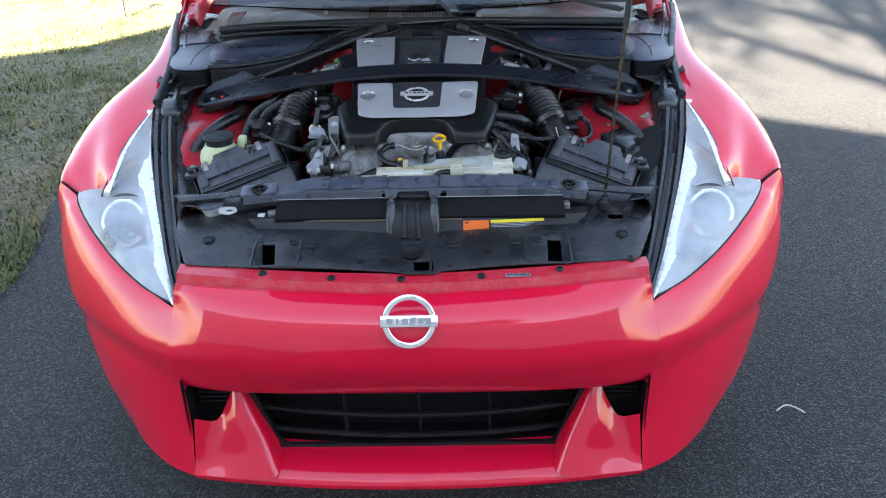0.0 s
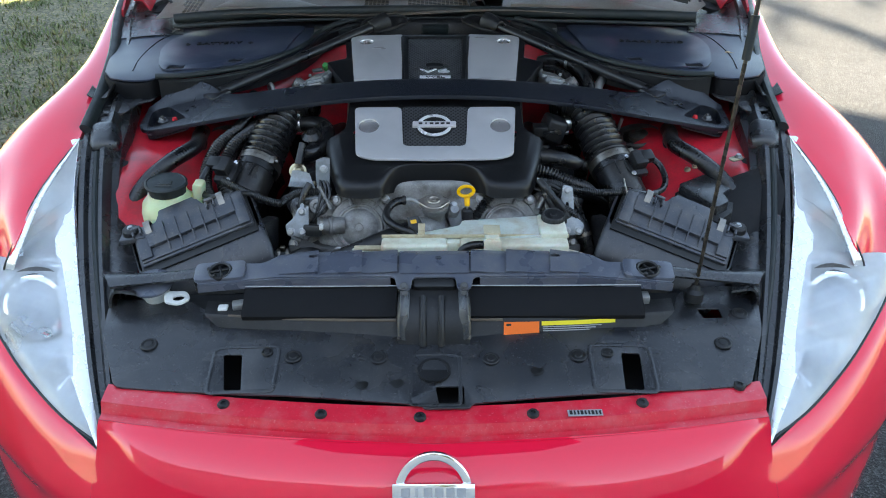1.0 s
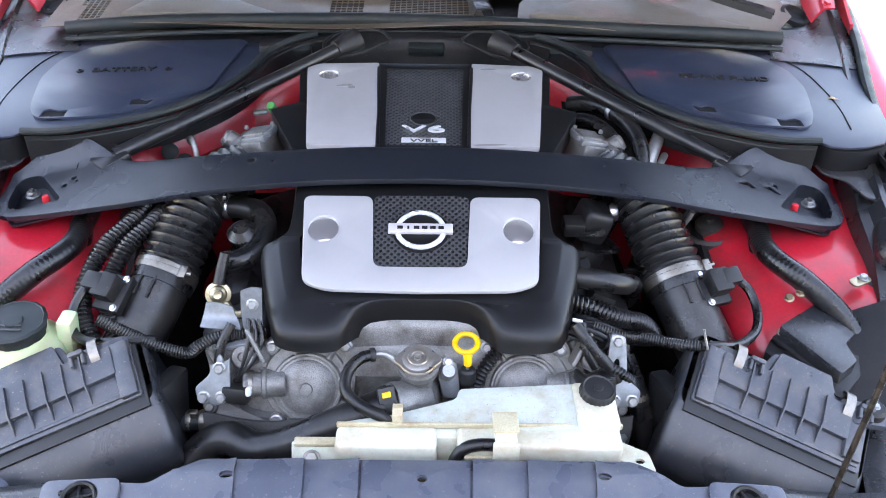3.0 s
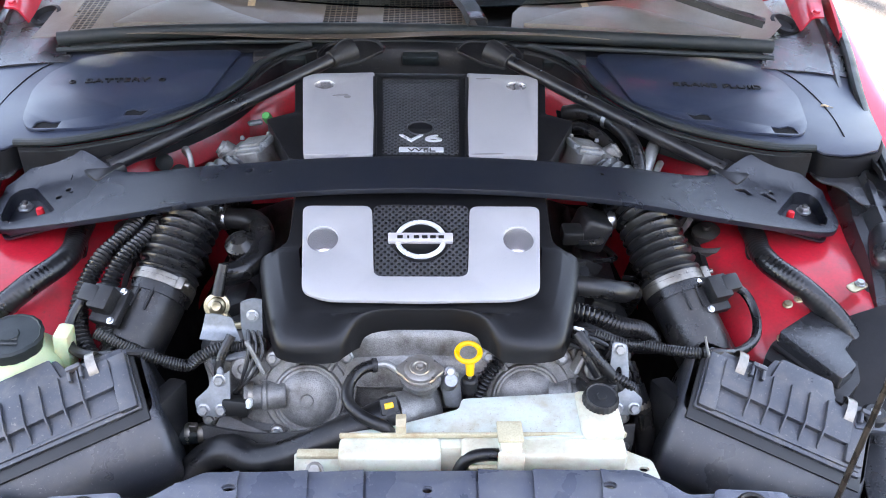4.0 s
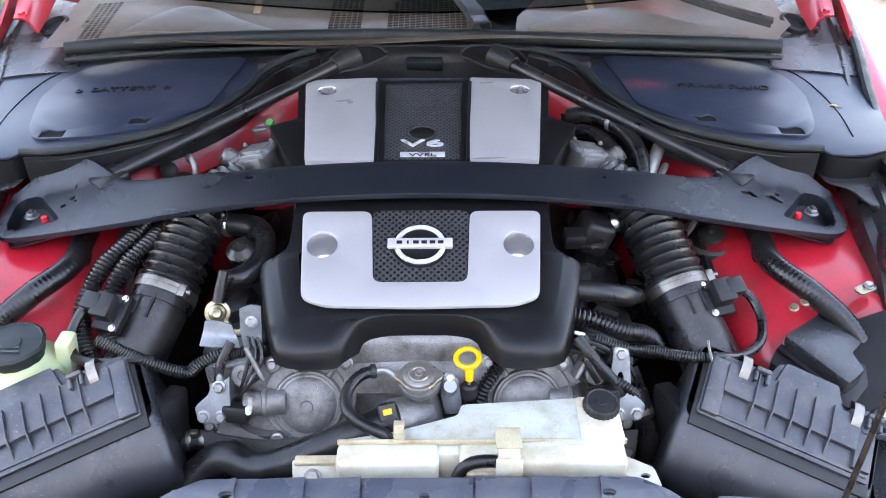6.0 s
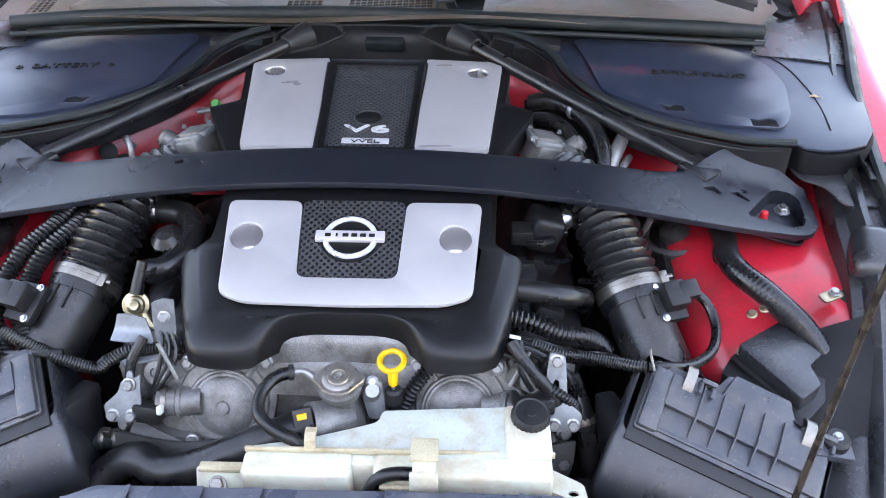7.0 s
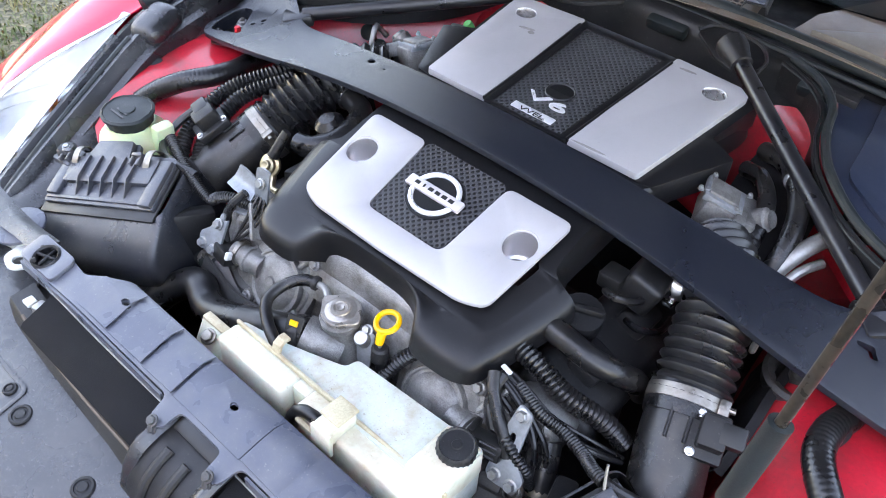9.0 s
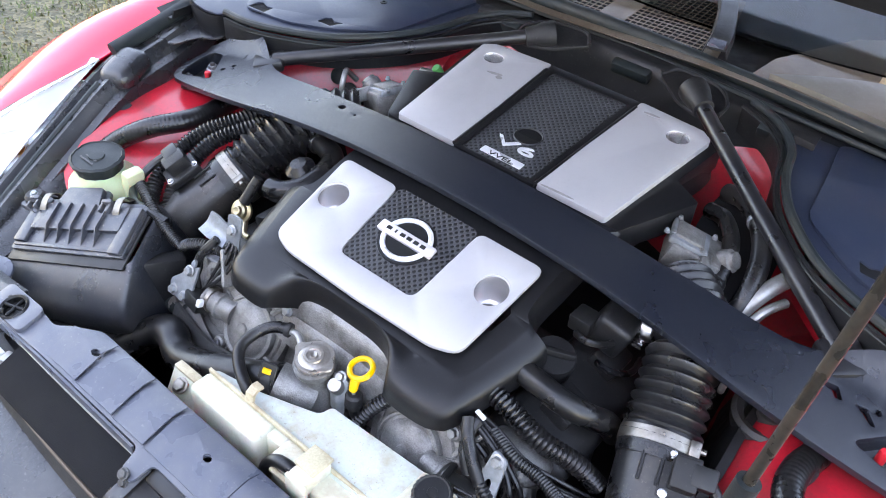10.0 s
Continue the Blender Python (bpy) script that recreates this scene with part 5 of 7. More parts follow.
# the bonnet, out of view, stands open above the bay
bonnet_rows = [[(-.75, 1.45, 1.055), (0, 1.40, 1.07), (.75, 1.45, 1.055)], [(-.70, 1.02, 1.41), (0, .95, 1.45), (.70, 1.02, 1.41)], [(-.55, .52, 1.81), (0, .41, 1.90), (.55, .52, 1.81)]]
bonnet = part("bonnet", thick(loft(bonnet_rows, 14, 20), .012), RED, car, "red bonnet propped open")
# unseen liner spread over the whole underside, dark so the bay reflects no red
part("bonnet_liner", thick(loft([[(x * .985, y - .012 - .03 * (k - 1), z - .028) for x, y, z in r] for k, r in enumerate(bonnet_rows)], 10, 14), .008), LINER, bonnet, "unseen dark sound-deadening liner")


# long rubber seal across the cowl
seal = thing("cowl_seal", "long black rubber seal across the cowl edge", "seal")
part("bulb", hose([(-.648, 1.198, .949), (-.55, 1.214, .953), (-.415, 1.226, .956), (-.19, 1.236, .958), (0, 1.238, .958), (.185, 1.226, .956), (.40, 1.214, .953), (.55, 1.205, .951), (.645, 1.196, .949)], .0125, 12, .02), RUBBER, seal)
part("lower_lip", hose([(-.648, 1.182, .934), (-.415, 1.210, .940), (-.19, 1.220, .942), (0, 1.222, .942), (.185, 1.210, .940), (.40, 1.198, .938), (.645, 1.180, .934)], .0045, 8, .02), RUBBER, seal)
for group_part in (seal, cowl, wip, wip2):
    group_part.location = (0, .038, -.016)
# dark crossmember below the seal, in the middle; skirt lowered to cover red bulkhead
part("crossmember", thick(loft([[(-.30, 1.19, .935), (0, 1.215, .945), (.30, 1.19, .935)], [(-.30, 1.17, .925), (0, 1.19, .93), (.30, 1.17, .925)], [(-.30, 1.165, .86), (0, 1.178, .835), (.30, 1.165, .86)]], 8, 20), .004), BLACK, seal, "black bulkhead crossmember")
for x, w in ((.0, .066), (-.23, .05), (.245, .05)):
    part("seal_clip", rbox((x, 1.182 - abs(x) * .07, .925), (w, .018, .020), .004, 2, (20, 0, 0)), RUBBER, seal)


def side_lid(s, text, name):
    """The plastic cover over the battery or the brake fluid, with a raised lid."""
    side = thing("side_cover", f"black plastic cover lettered {text} beside the cowl", "cover", "side covers")

    def q(pts):
        return [(s * x, y) for x, y in pts]
    base = q([(.215, 1.215), (.285, 1.17), (.306, 1.10), (.345, 1.025), (.418, .955), (.53, .912), (.596, .912), (.612, .893), (.640, .888), (.668, .892), (.700, .905), (.725, .945), (.738, 1.00), (.762, 1.12), (.780, 1.22), (.780, 1.26), (.62, 1.26), (.215, 1.26)])
    part("base", plate(base, (), .004, 0, lambda x, y: .893 + (y - .95) * .03, cut=.15, bevel=.001), LID, side)
    lid = q([(.338, 1.165), (.352, 1.05), (.428, .985), (.50, .95), (.595, .938), (.618, .98), (.640, 1.08), (.634, 1.15), (.60, 1.205), (.54, 1.235), (.34, 1.25), (.325, 1.24)])
    notches = [round_outline(q([(.554, .968), (.553, .946), (.590, .944), (.590, .964), (.582, .970), (.566, .964)]), .001, 1),
               round_outline(q([(.430, 1.012), (.438, .990), (.466, .988), (.466, 1.006), (.456, 1.012), (.445, 1.006)]), .001, 1)]
    part("lid", plate(round_outline(lid, .02, 5), notches, .007, 0, lambda x, y: .895 + (y - .95) * .03, cut=.1, bevel=.003), LID, side, "raised lid with clip notches")
    # matt black discs added under the notches to darken them
    for n in notches:
        part("notch_floor", plate(disc_outline(sum(p[0] for p in n) / len(n), sum(p[1] for p in n) / len(n), .03, .02, 12), (), .001, .8985, lambda x, y: (y - .95) * .03), FOAM, side)
    groove = [V(s * .664, .945, .8975), V(s * .674, 1.02, .899), V(s * .672, 1.10, .902), V(s * .660, 1.17, .904), V(s * .625, 1.225, .906)]
    part("groove", hose(groove, .0011, 6, .02), FOAM, side)
    m = Matrix.Translation((s * .511, 1.112, .9072)) @ pose(0, 0, 0, 2, 0, -s * 5)
    part("lettering", moved(lettering(text, .024, Matrix.Diagonal((1.02, .80, 1, 1)), .0024, 1.06), m), BLACK, side, "raised moulded letters")
    if s < 0:
        for dx in (-.073, .073):
            part("arrow_mark", moved(lathe([(.006, -.001), (.006, .0015), (.003, .002), (.003, -.001)], (dx, 0, 0), (0, 0, 1), 10), m), BLACK, side)
    # S-shaped seal along the inner edge, with its ribbed wall below
    sline = [V(s * .195, 1.222, .935), V(s * .245, 1.206, .926), V(s * .282, 1.165, .918), V(s * .300, 1.105, .912), V(s * .338, 1.032, .908), V(s * .412, .957, .904), V(s * .525, .908, .900), V(s * .600, .902, .899)]
    part("edge_seal", hose(sline, .0062, 10, .012), RUBBER, side)
    for off in (.010, .016):
        part("seal_rib", hose([p + V(-s * off * .6, -off * .55, -.004 - off * .35) for p in sline], .0022, 8, .015), RUBBER, side)
    line = spline(sline, 30)
    part("wall", thick(grid([[p + V(-s * .008, -.008, -.004) for p in line], [p + V(-s * .006, -.006, -.05) for p in line]]), .003), BLACK, side)
    gutter = [[V(s * x, y, z) for x, z in ((.690 + (y - .9) * .06, .886), (.700 + (y - .9) * .06, .868), (.725 + (y - .9) * .10, .864), (.745 + (y - .9) * .16, .874))] for y in (.86, .95, 1.05, 1.15, 1.26, 1.36)]
    part("gutter", thick(grid(gutter), .002), BLACK, side, "dark drain gutter")
    # the block at the outer corner and the flap below it
    rim = spline([V(s * .570, .914, .894), V(s * .596, .916, .894), V(s * .612, .893, .890), (s * .640, .888, .888), V(s * .668, .892, .888), V(s * .700, .904, .890), V(s * .724, .940, .892), V(s * .736, .985, .894)], 40)
    part("corner_block", thick(grid([[p + V(0, .016, .001) for p in rim], [p for p in rim], [p + V(s * .002, -.002, -.006) for p in rim], [p + V(s * .003, .004, -.042) for p in rim]]), .004), FOAM, side, "dark foam strip round the corner")
    flap = q([(.605, .915), (.735, .91), (.715, .825), (.655, .825), (.64, .87), (.61, .885)])
    part("flap", plate(round_outline(flap, .012), [disc_outline(s * .690, .855, .010, .008, 12)], .004, .842, lambda x, y: (y - .83) * .12, bevel=.001), SHROUD, side)


side_lid(-1, "BATTERY", "battery")
side_lid(1, "BRAKE FLUID", "brake")

# a dry leaf that lies on one of the covers
leaf = thing("dry_leaf", "small curled tan dry leaf lying on a side cover", "leaf")
part("blade", thick(loft([[(.668, 1.050, .9000), (.671, 1.053, .9020), (.673, 1.055, .9010)], [(.673, 1.047, .9020), (.676, 1.050, .9035), (.678, 1.053, .9020)], [(.679, 1.046, .9005), (.681, 1.048, .9020), (.682, 1.050, .9005)]], 6, 6), .0006), LEAFTAN, leaf)
part("stalk", hose([(.680, 1.048, .9015), (.684, 1.046, .9010), (.687, 1.044, .9005)], .0005, 5, .004), LEAFTAN, leaf)

# ---- front: badge, shroud, radiator support, washer filler ----
def nose_badge():
    b = thing("nose_badge", "chrome ring badge with a bar on the red nose", "badge")
    c, tilt = V(0, .024, .590), 58
    m = Matrix.Translation(c) @ pose(0, 0, 0, tilt)
    ring = part("ring", moved(badge_ring((0, 0, 0), .0555, .0425, 0, .008, 72), m), CHROME, b)
    part("bar", moved(rbox((0, 0, .007), (.117, .0245, .009), .002), m), CHROME, b)
    for k in range(6):
        part("bar_mark", moved(rbox(((k - 2.5) * .0158, 0, .0122), (.0118 if k != 1 else .004, .0125, .0008), .0002, 1), m), LABEL_GREY, b)


nose_badge()

shroud = thing("radiator_shroud", "dusty black plastic shroud above the radiator with push clips", "shroud")


def shroud_z(x, y):
    return .633 + .27 * min(.15, max(0, y - .16)) + .05 * max(0, y - .31) - .003 * math.cos(x * 14)


so = [(-.50, .190), (-.30, .172), (-.05, .158), (-.02, .155), (-.015, .146), (.055, .146), (.06, .157), (.30, .172), (.495, .188), (.54, .29), (.565, .405), (.50, .41), (.428, .395), (.405, .345), (.355, .298), (.10, .285), (-.10, .285), (-.335, .300), (-.42, .372), (-.56, .378), (-.545, .29)]
holes = [round_outline([(-.338, .246), (-.308, .245), (-.299, .178), (-.325, .178)], .004, 2), round_outline([(.300, .245), (.330, .245), (.326, .176), (.296, .176)], .004, 2),
         round_outline([(.002, .188), (.047, .188), (.047, .155), (.008, .155)], .004, 2), round_outline([(.446, .345), (.484, .345), (.484, .320), (.450, .320)], .003, 2)]
part("shroud_sheet", plate(round_outline(so, .012, 3), holes, .0035, 0, shroud_z, cut=.06, bevel=.001), SHROUD, shroud, sharp=45)


def pocket_frame(x0, x1, y0, y1, w=.006):
    """A low moulded rim round a pocket of the shroud."""
    outer = round_outline([(x0, y0), (x1, y0), (x1, y1), (x0, y1)], .012)
    inner = round_outline([(x0 + w, y0 + w), (x1 - w, y0 + w), (x1 - w, y1 - w), (x0 + w, y1 - w)], .008)
    return plate(outer, [inner], .0022, .0030, shroud_z, cut=.04, bevel=.0009)


for x0, x1, y0, y1 in ((-.356, -.246, .172, .262), (.246, .350, .170, .262), (-.040, .044, .150, .250)):
    part("pocket_rim", pocket_frame(x0, x1, y0, y1), SHROUD, shroud)
part("latch_pocket", lathe([(.026, .002), (.026, .006), (.022, .006), (.020, -.004), (0, -.006)], (0, .216, shroud_z(0, .216) + .002), (0, -.1, 1), 24), BLACK, shroud)
# dark sheet added below the shroud so its holes look black
part("shroud_dark_sheet", grid([[V(x * w, y, .600 - abs(x * w) * .02) for x in (-1, -.4, 0, .4, 1)] for y, w in ((.150, .45), (.24, .50), (.30, .55), (.42, .57))]), DARK, shroud)
for x, y, r in ((-.225, .238, .0140), (-.089, .239, .0140), (.091, .236, .0140), (.230, .238, .0140), (-.464, .268, .0140), (.470, .266, .0140), (-.268, .247, .009), (.278, .244, .010), (.515, .330, .013)):
    c = (x, y, shroud_z(x, y) + .0032)
    clip = part("push_clip", lathe([(r, 0), (r, .0022), (r * .88, .0036), (r * .72, .0036), (r * .66, .0022), (r * .5, .0026), (r * .42, .0040), (0, .0042)], c, (0, -.1, 1), 24), BLACK, shroud)
for x, y, rx, ry in ((-.113, .190, .015, .010), (-.058, .195, .013, .009), (.163, .212, .008, .010)):
    part("water_drop", lathe([(.011, 0), (.009, .0006), (0, .0008)], (x, y, shroud_z(x, y) + .0036), (0, -.1, 1), 14), LABEL_BLACK, shroud, "dark water spot")

# lower bar with stickers, foam strip
lower = thing("shroud_bar", "black ribbed bar with an orange and a yellow sticker", "bar")
prof = [(.285, .655), (.278, .665), (.2815, .668), (.284, .670), (.2915, .690), (.296, .694), (.33, .696)]
rows = [[V(x * (1 + 3.0 * max(0, z - .66)), y + .018 * (abs(x) / .36) ** 3, z) for x in [-.345 + i * .0228 for i in range(32)]] for y, z in prof]
part("bar_body", thick(grid(rows), .003), BLACK, lower)


def sticker(x0, x1, k0, k1, mat, lift=.0012):
    """A label on the bar's sloping face."""
    a, b = V(0, .284, .670), V(0, .2915, .690)
    bm = bmesh.new()
    nrm = V(0, -.93, .36)
    rows = []
    for k in (k0, k1):
        p = a.lerp(b, k)
        rows.append([V(x, p.y + .018 * (abs(x) / .36) ** 3, p.z) + nrm * lift for x in (x0, (x0 + x1) / 2, x1)])
    return thick(grid(rows, bm), .0004)


for x0, x1 in ((-.340, -.062), (.060, .112), (.300, .345)):
    edge_pts = [V(x, .2925 + .018 * (abs(x) / .36) ** 3, .6925) for x in [x0 + (x1 - x0) * i / 6 for i in range(7)]]
    part("worn_edge", hose(edge_pts, .0024, 8, .02), COWL, lower, "edge worn brown with dust")
lab = part("warning_sticker", sticker(.114, .172, -.1, .95, ORANGE, .002), ORANGE, lower, "orange sticker")
part("sticker_mark", sticker(.118, .126, .65, .82, LABEL_BLACK, .0028), LABEL_BLACK, lab)
lab = part("info_sticker", sticker(.176, .298, .62, .95, LABEL_YELLOW, .002), LABEL_YELLOW, lower, "yellow sticker strip")
for k in range(4):
    part("text_line", sticker(.178, .276 - .010 * k, .48 - k * .16, .55 - k * .16, LABEL_GREY, .002), LABEL_GREY, lab)

foam = thing("radiator_foam", "matt black foam strip in front of the radiator", "foam strip")
for x0, x1 in ((-.315, -.062), (.058, .345)):
    rows = [[V(x0 + (x1 - x0) * i / 12, y, z) for i in range(13)] for y, z in ((.297, .690), (.294, .699), (.299, .705), (.345, .724), (.37, .726))]
    part("foam_pad", thick(grid(rows), .006), FOAM, foam)
    part("wire", hose([(x0, .343, .7265), ((x0 + x1) / 2, .342, .7265), (x1, .343, .7265)], .0013, 6, .03), PEWTER, foam, "thin bright wire")
part("backing", grid([[V(x, .295, .655) for x in (-.45, 0, .45)], [V(x, .41, .665) for x in (-.45, 0, .45)], [V(x, .43, .55) for x in (-.45, 0, .45)]]), DARK, foam)

# radiator support panel
support = thing("radiator_support_panel", "grey plastic radiator support panel with moulded ribs", "support panel")


def support_z(x, y):
    return .736 + .24 * min(y - .330, .062) - .25 * max(0, y - .392) - .012 * max(0, abs(x) - .26) / .12


po = [(-.395, .345), (-.30, .346), (-.066, .347), (-.060, .318), (-.038, .318), (-.036, .345), (.036, .345), (.038, .318), (.060, .318), (.066, .347), (.30, .346), (.398, .345), (.408, .366), (.396, .388), (.345, .386), (.29, .380), (.266, .396), (.242, .4145), (-.238, .4145), (-.262, .396), (-.29, .380), (-.345, .386), (-.390, .388), (-.405, .366)]
ph = [disc_outline(.007, .384, .006, .0040, 12), disc_outline(-.205, .386, .0075, .0040, 12), disc_outline(.205, .386, .0075, .0040, 12),
      disc_outline(-.358, .366, .023, .016, 20), disc_outline(.360, .366, .023, .016, 20)]
part("panel_sheet", plate(round_outline(po, .008, 3), ph, .004, 0, support_z, cut=.018, bevel=.0012), PANEL, support, sharp=45)
BAYS = (.061, .120, .193, .258)
for s in (-1, 1):
    # shallow overlapping bays, each a little higher towards the middle
    for x0, x1 in zip(BAYS, BAYS[1:]):
        q = [(s * x0, .350), (s * x1, .350), (s * x1 * 1.03, .411 if x1 < .25 else .3945), (s * x0 * 1.03, .411)]
        hole = [disc_outline(s * .205, .386, .0078, .0043, 12)] if x1 > .25 else []
        bay_plate = plate(q, hole, .0014, .0044, lambda x, y: support_z(x, y) + .0042 * (x1 - abs(x)) / (x1 - x0), cut=.018)
        part("panel_bay", bay_plate, PANEL, support)
part("panel_bay", plate(round_outline([(-.058, .350), (.058, .350), (.060, .411), (-.060, .411)], .002), [disc_outline(.007, .384, .0062, .0042, 12)], .0014, .0044, lambda x, y: support_z(x, y) + .001, cut=.018), PANEL, support)
front = [[V(x, .3455, support_z(x, .3455) + dz) for x in [-.395 + i * .0248 for i in range(33)]] for dz in (.002, -.006, -.012)]
part("front_flange", thick(grid(front, keep=lambda c: abs(c.x) > .066), .003), PANEL, support)
for s in (-1, 1):
    c = V(s * .359, .366, support_z(.359, .366) + .002)
    pad = round_outline([(s * .316, .346), (s * .402, .347), (s * .404, .386), (s * .318, .385)], .010)
    part("mount_pad", plate(pad, [disc_outline(s * .359, .366, .0200, .0165, 24)], .007, .003, support_z, bevel=.0022), PANEL, support)
    mount = part("mount_cage", lathe([(.0195, 0), (.0195, .009), (.0175, .011), (.0150, .009), (.0150, -.008)], c, (0, -.24, 1), 28), BLACK, support, "round rubber mount with cross bars")
    for k in range(2):
        part("cage_bar", rbox(c + V(0, 0, .006), (.034, .0036, .006), .0012, 1, (13, 0, 20 + 90 * k)), BLACK, mount)
    part("mount_core", lathe([(.009, -.012), (.009, .002), (.005, .004), (0, .004)], c, (0, -.24, 1), 18), RUBBER, mount)
    for a in (.3, 1.6, 2.9, 4.4):
        part("cage_lug", rbox(c + V(.020 * math.cos(a), .017 * math.sin(a), .006), (.008, .006, .008), .0015, 1, (13, 0, math.degrees(a))), BLACK, mount)
    ear = [(s * .29, .345), (s * .395, .348), (s * .410, .366), (s * .396, .384), (s * .32, .384), (s * .29, .37)]
    part("end_skirt", plate(round_outline(ear, .010), [disc_outline(s * .359, .366, .024, .017, 16)], .012, -.022, support_z), BLACK, support)
    part("side_beam", thick(loft([[(s * .385, .360, .735), (s * .385, .378, .742), (s * .385, .395, .735)], [(s * .46, .360, .726), (s * .47, .375, .732), (s * .47, .395, .722)], [(s * .545, .350, .722), (s * .56, .375, .728), (s * .575, .40, .72)]], 12, 8), .006), SHROUD, support)
    shield = [[(s * .500, .345, .712), (s * .535, .345, .716), (s * .552, .350, .690), (s * .556, .352, .640)], [(s * .530, .430, .690), (s * .565, .430, .700), (s * .588, .430, .690), (s * .602, .430, .664)],
              [(s * .556, .520, .706), (s * .590, .520, .722), (s * .618, .520, .722), (s * .632, .520, .704)], [(s * .600, .600, .728), (s * .622, .605, .752), (s * .642, .605, .756), (s * .655, .605, .740)]]
    part("side_shield", thick(loft(shield, 16, 12), .004), SHROUD, support, "black plastic shield beside the air box", sharp=60)

# bonnet latch
latch = thing("bonnet_latch", "black steel bonnet latch bracket", "latch")
part("bracket", thick(loft([[(-.058, .345, .726), (0, .346, .726), (.056, .345, .726)], [(-.058, .316, .720), (0, .316, .720), (.056, .316, .720)], [(-.058, .292, .708), (0, .292, .708), (.057, .292, .708)], [(-.059, .276, .688), (0, .275, .688), (.058, .276, .688)], [(-.058, .266, .660), (0, .265, .660), (.058, .266, .660)]], 16, 8), .003), BLACK, latch)
for x in (-.018, .012):
    part("bracket_ridge", hose([(x, .316, .722), (x, .291, .709), (x, .274, .689), (x, .264, .662)], .006, 10, .01), BLACK, latch)
for s in (-1, 1):
    part("bracket_cheek", thick(loft([[(s * .057, .345, .728), (s * .050, .345, .734), (s * .040, .345, .730)], [(s * .059, .305, .722), (s * .052, .300, .728), (s * .040, .300, .718)], [(s * .060, .283, .700), (s * .054, .280, .704), (s * .042, .282, .696)], [(s * .060, .270, .670), (s * .055, .267, .672), (s * .044, .269, .668)]], 12, 8), .0025), SHROUD, latch, "moulded cheek of the latch cover")
part("latch_case", rbox((0, .345, .730), (.070, .026, .016), .004, 2, (20, 0, 0)), LABEL_BLACK, latch)
for s in (-1, 1):
    part("latch_bolt", bolt((s * .049, .318, .742), .0065, .006, (0, -.6, .8)), IRON, latch)
    part("latch_bolt", bolt((s * .049, .315, .730), .0055, .005, (0, -.8, .6)), IRON, latch)

# washer bottle neck
washer = thing("washer_filler", "cloudy white washer bottle neck with a grey cap", "washer filler")
part("cap", lathe([(.034, 0), (.036, .003), (.035, .006), (.029, .009), (0, .011)], (-.486, .383, .704), (0, -.15, 1), 28), PANEL, washer, "grey cap with a small symbol")
part("cap_tab", rbox((-.518, .380, .705), (.026, .022, .005), .002, 2), PANEL, washer)
part("neck", lathe([(.012, -.06), (.016, -.035), (.022, -.018), (.030, -.001)], (-.483, .380, .704), (0, -.1, 1), 22), CREAM, washer, "milky plastic neck")
part("bracket", plate(round_outline([(-.462, .372), (-.424, .372), (-.412, .350), (-.428, .332), (-.456, .340)], .010), [disc_outline(-.433, .352, .010, .009, 14)], .005, .694, bevel=.001), CREAM, washer)
part("cap_symbol", rbox((-.486, .380, .7155), (.022, .012, .001), .0004, 1), LABEL_GREY, washer)
clip = thing("wiring_clip", "small cream plastic wiring clip", "clip")
part("clip_body", rbox((-.352, .325, .690), (.016, .014, .018), .002), CREAM, clip)
conn = thing("sensor_plug", "small clear plastic plug by the radiator", "plug")
part("plug_body", rbox((-.322, .330, .698), (.03, .018, .014), .003, 2, (0, 0, 14)), PEWTER, conn)
part("plug_foot", rbox((-.302, .335, .706), (.02, .022, .016), .003, 2), PEWTER, conn)
conn2 = thing("sensor_plug", "small clear plastic plug by the radiator", "plug")
part("plug_body", rbox((.352, .338, .704), (.016, .02, .016), .003, 2), PEWTER, conn2)

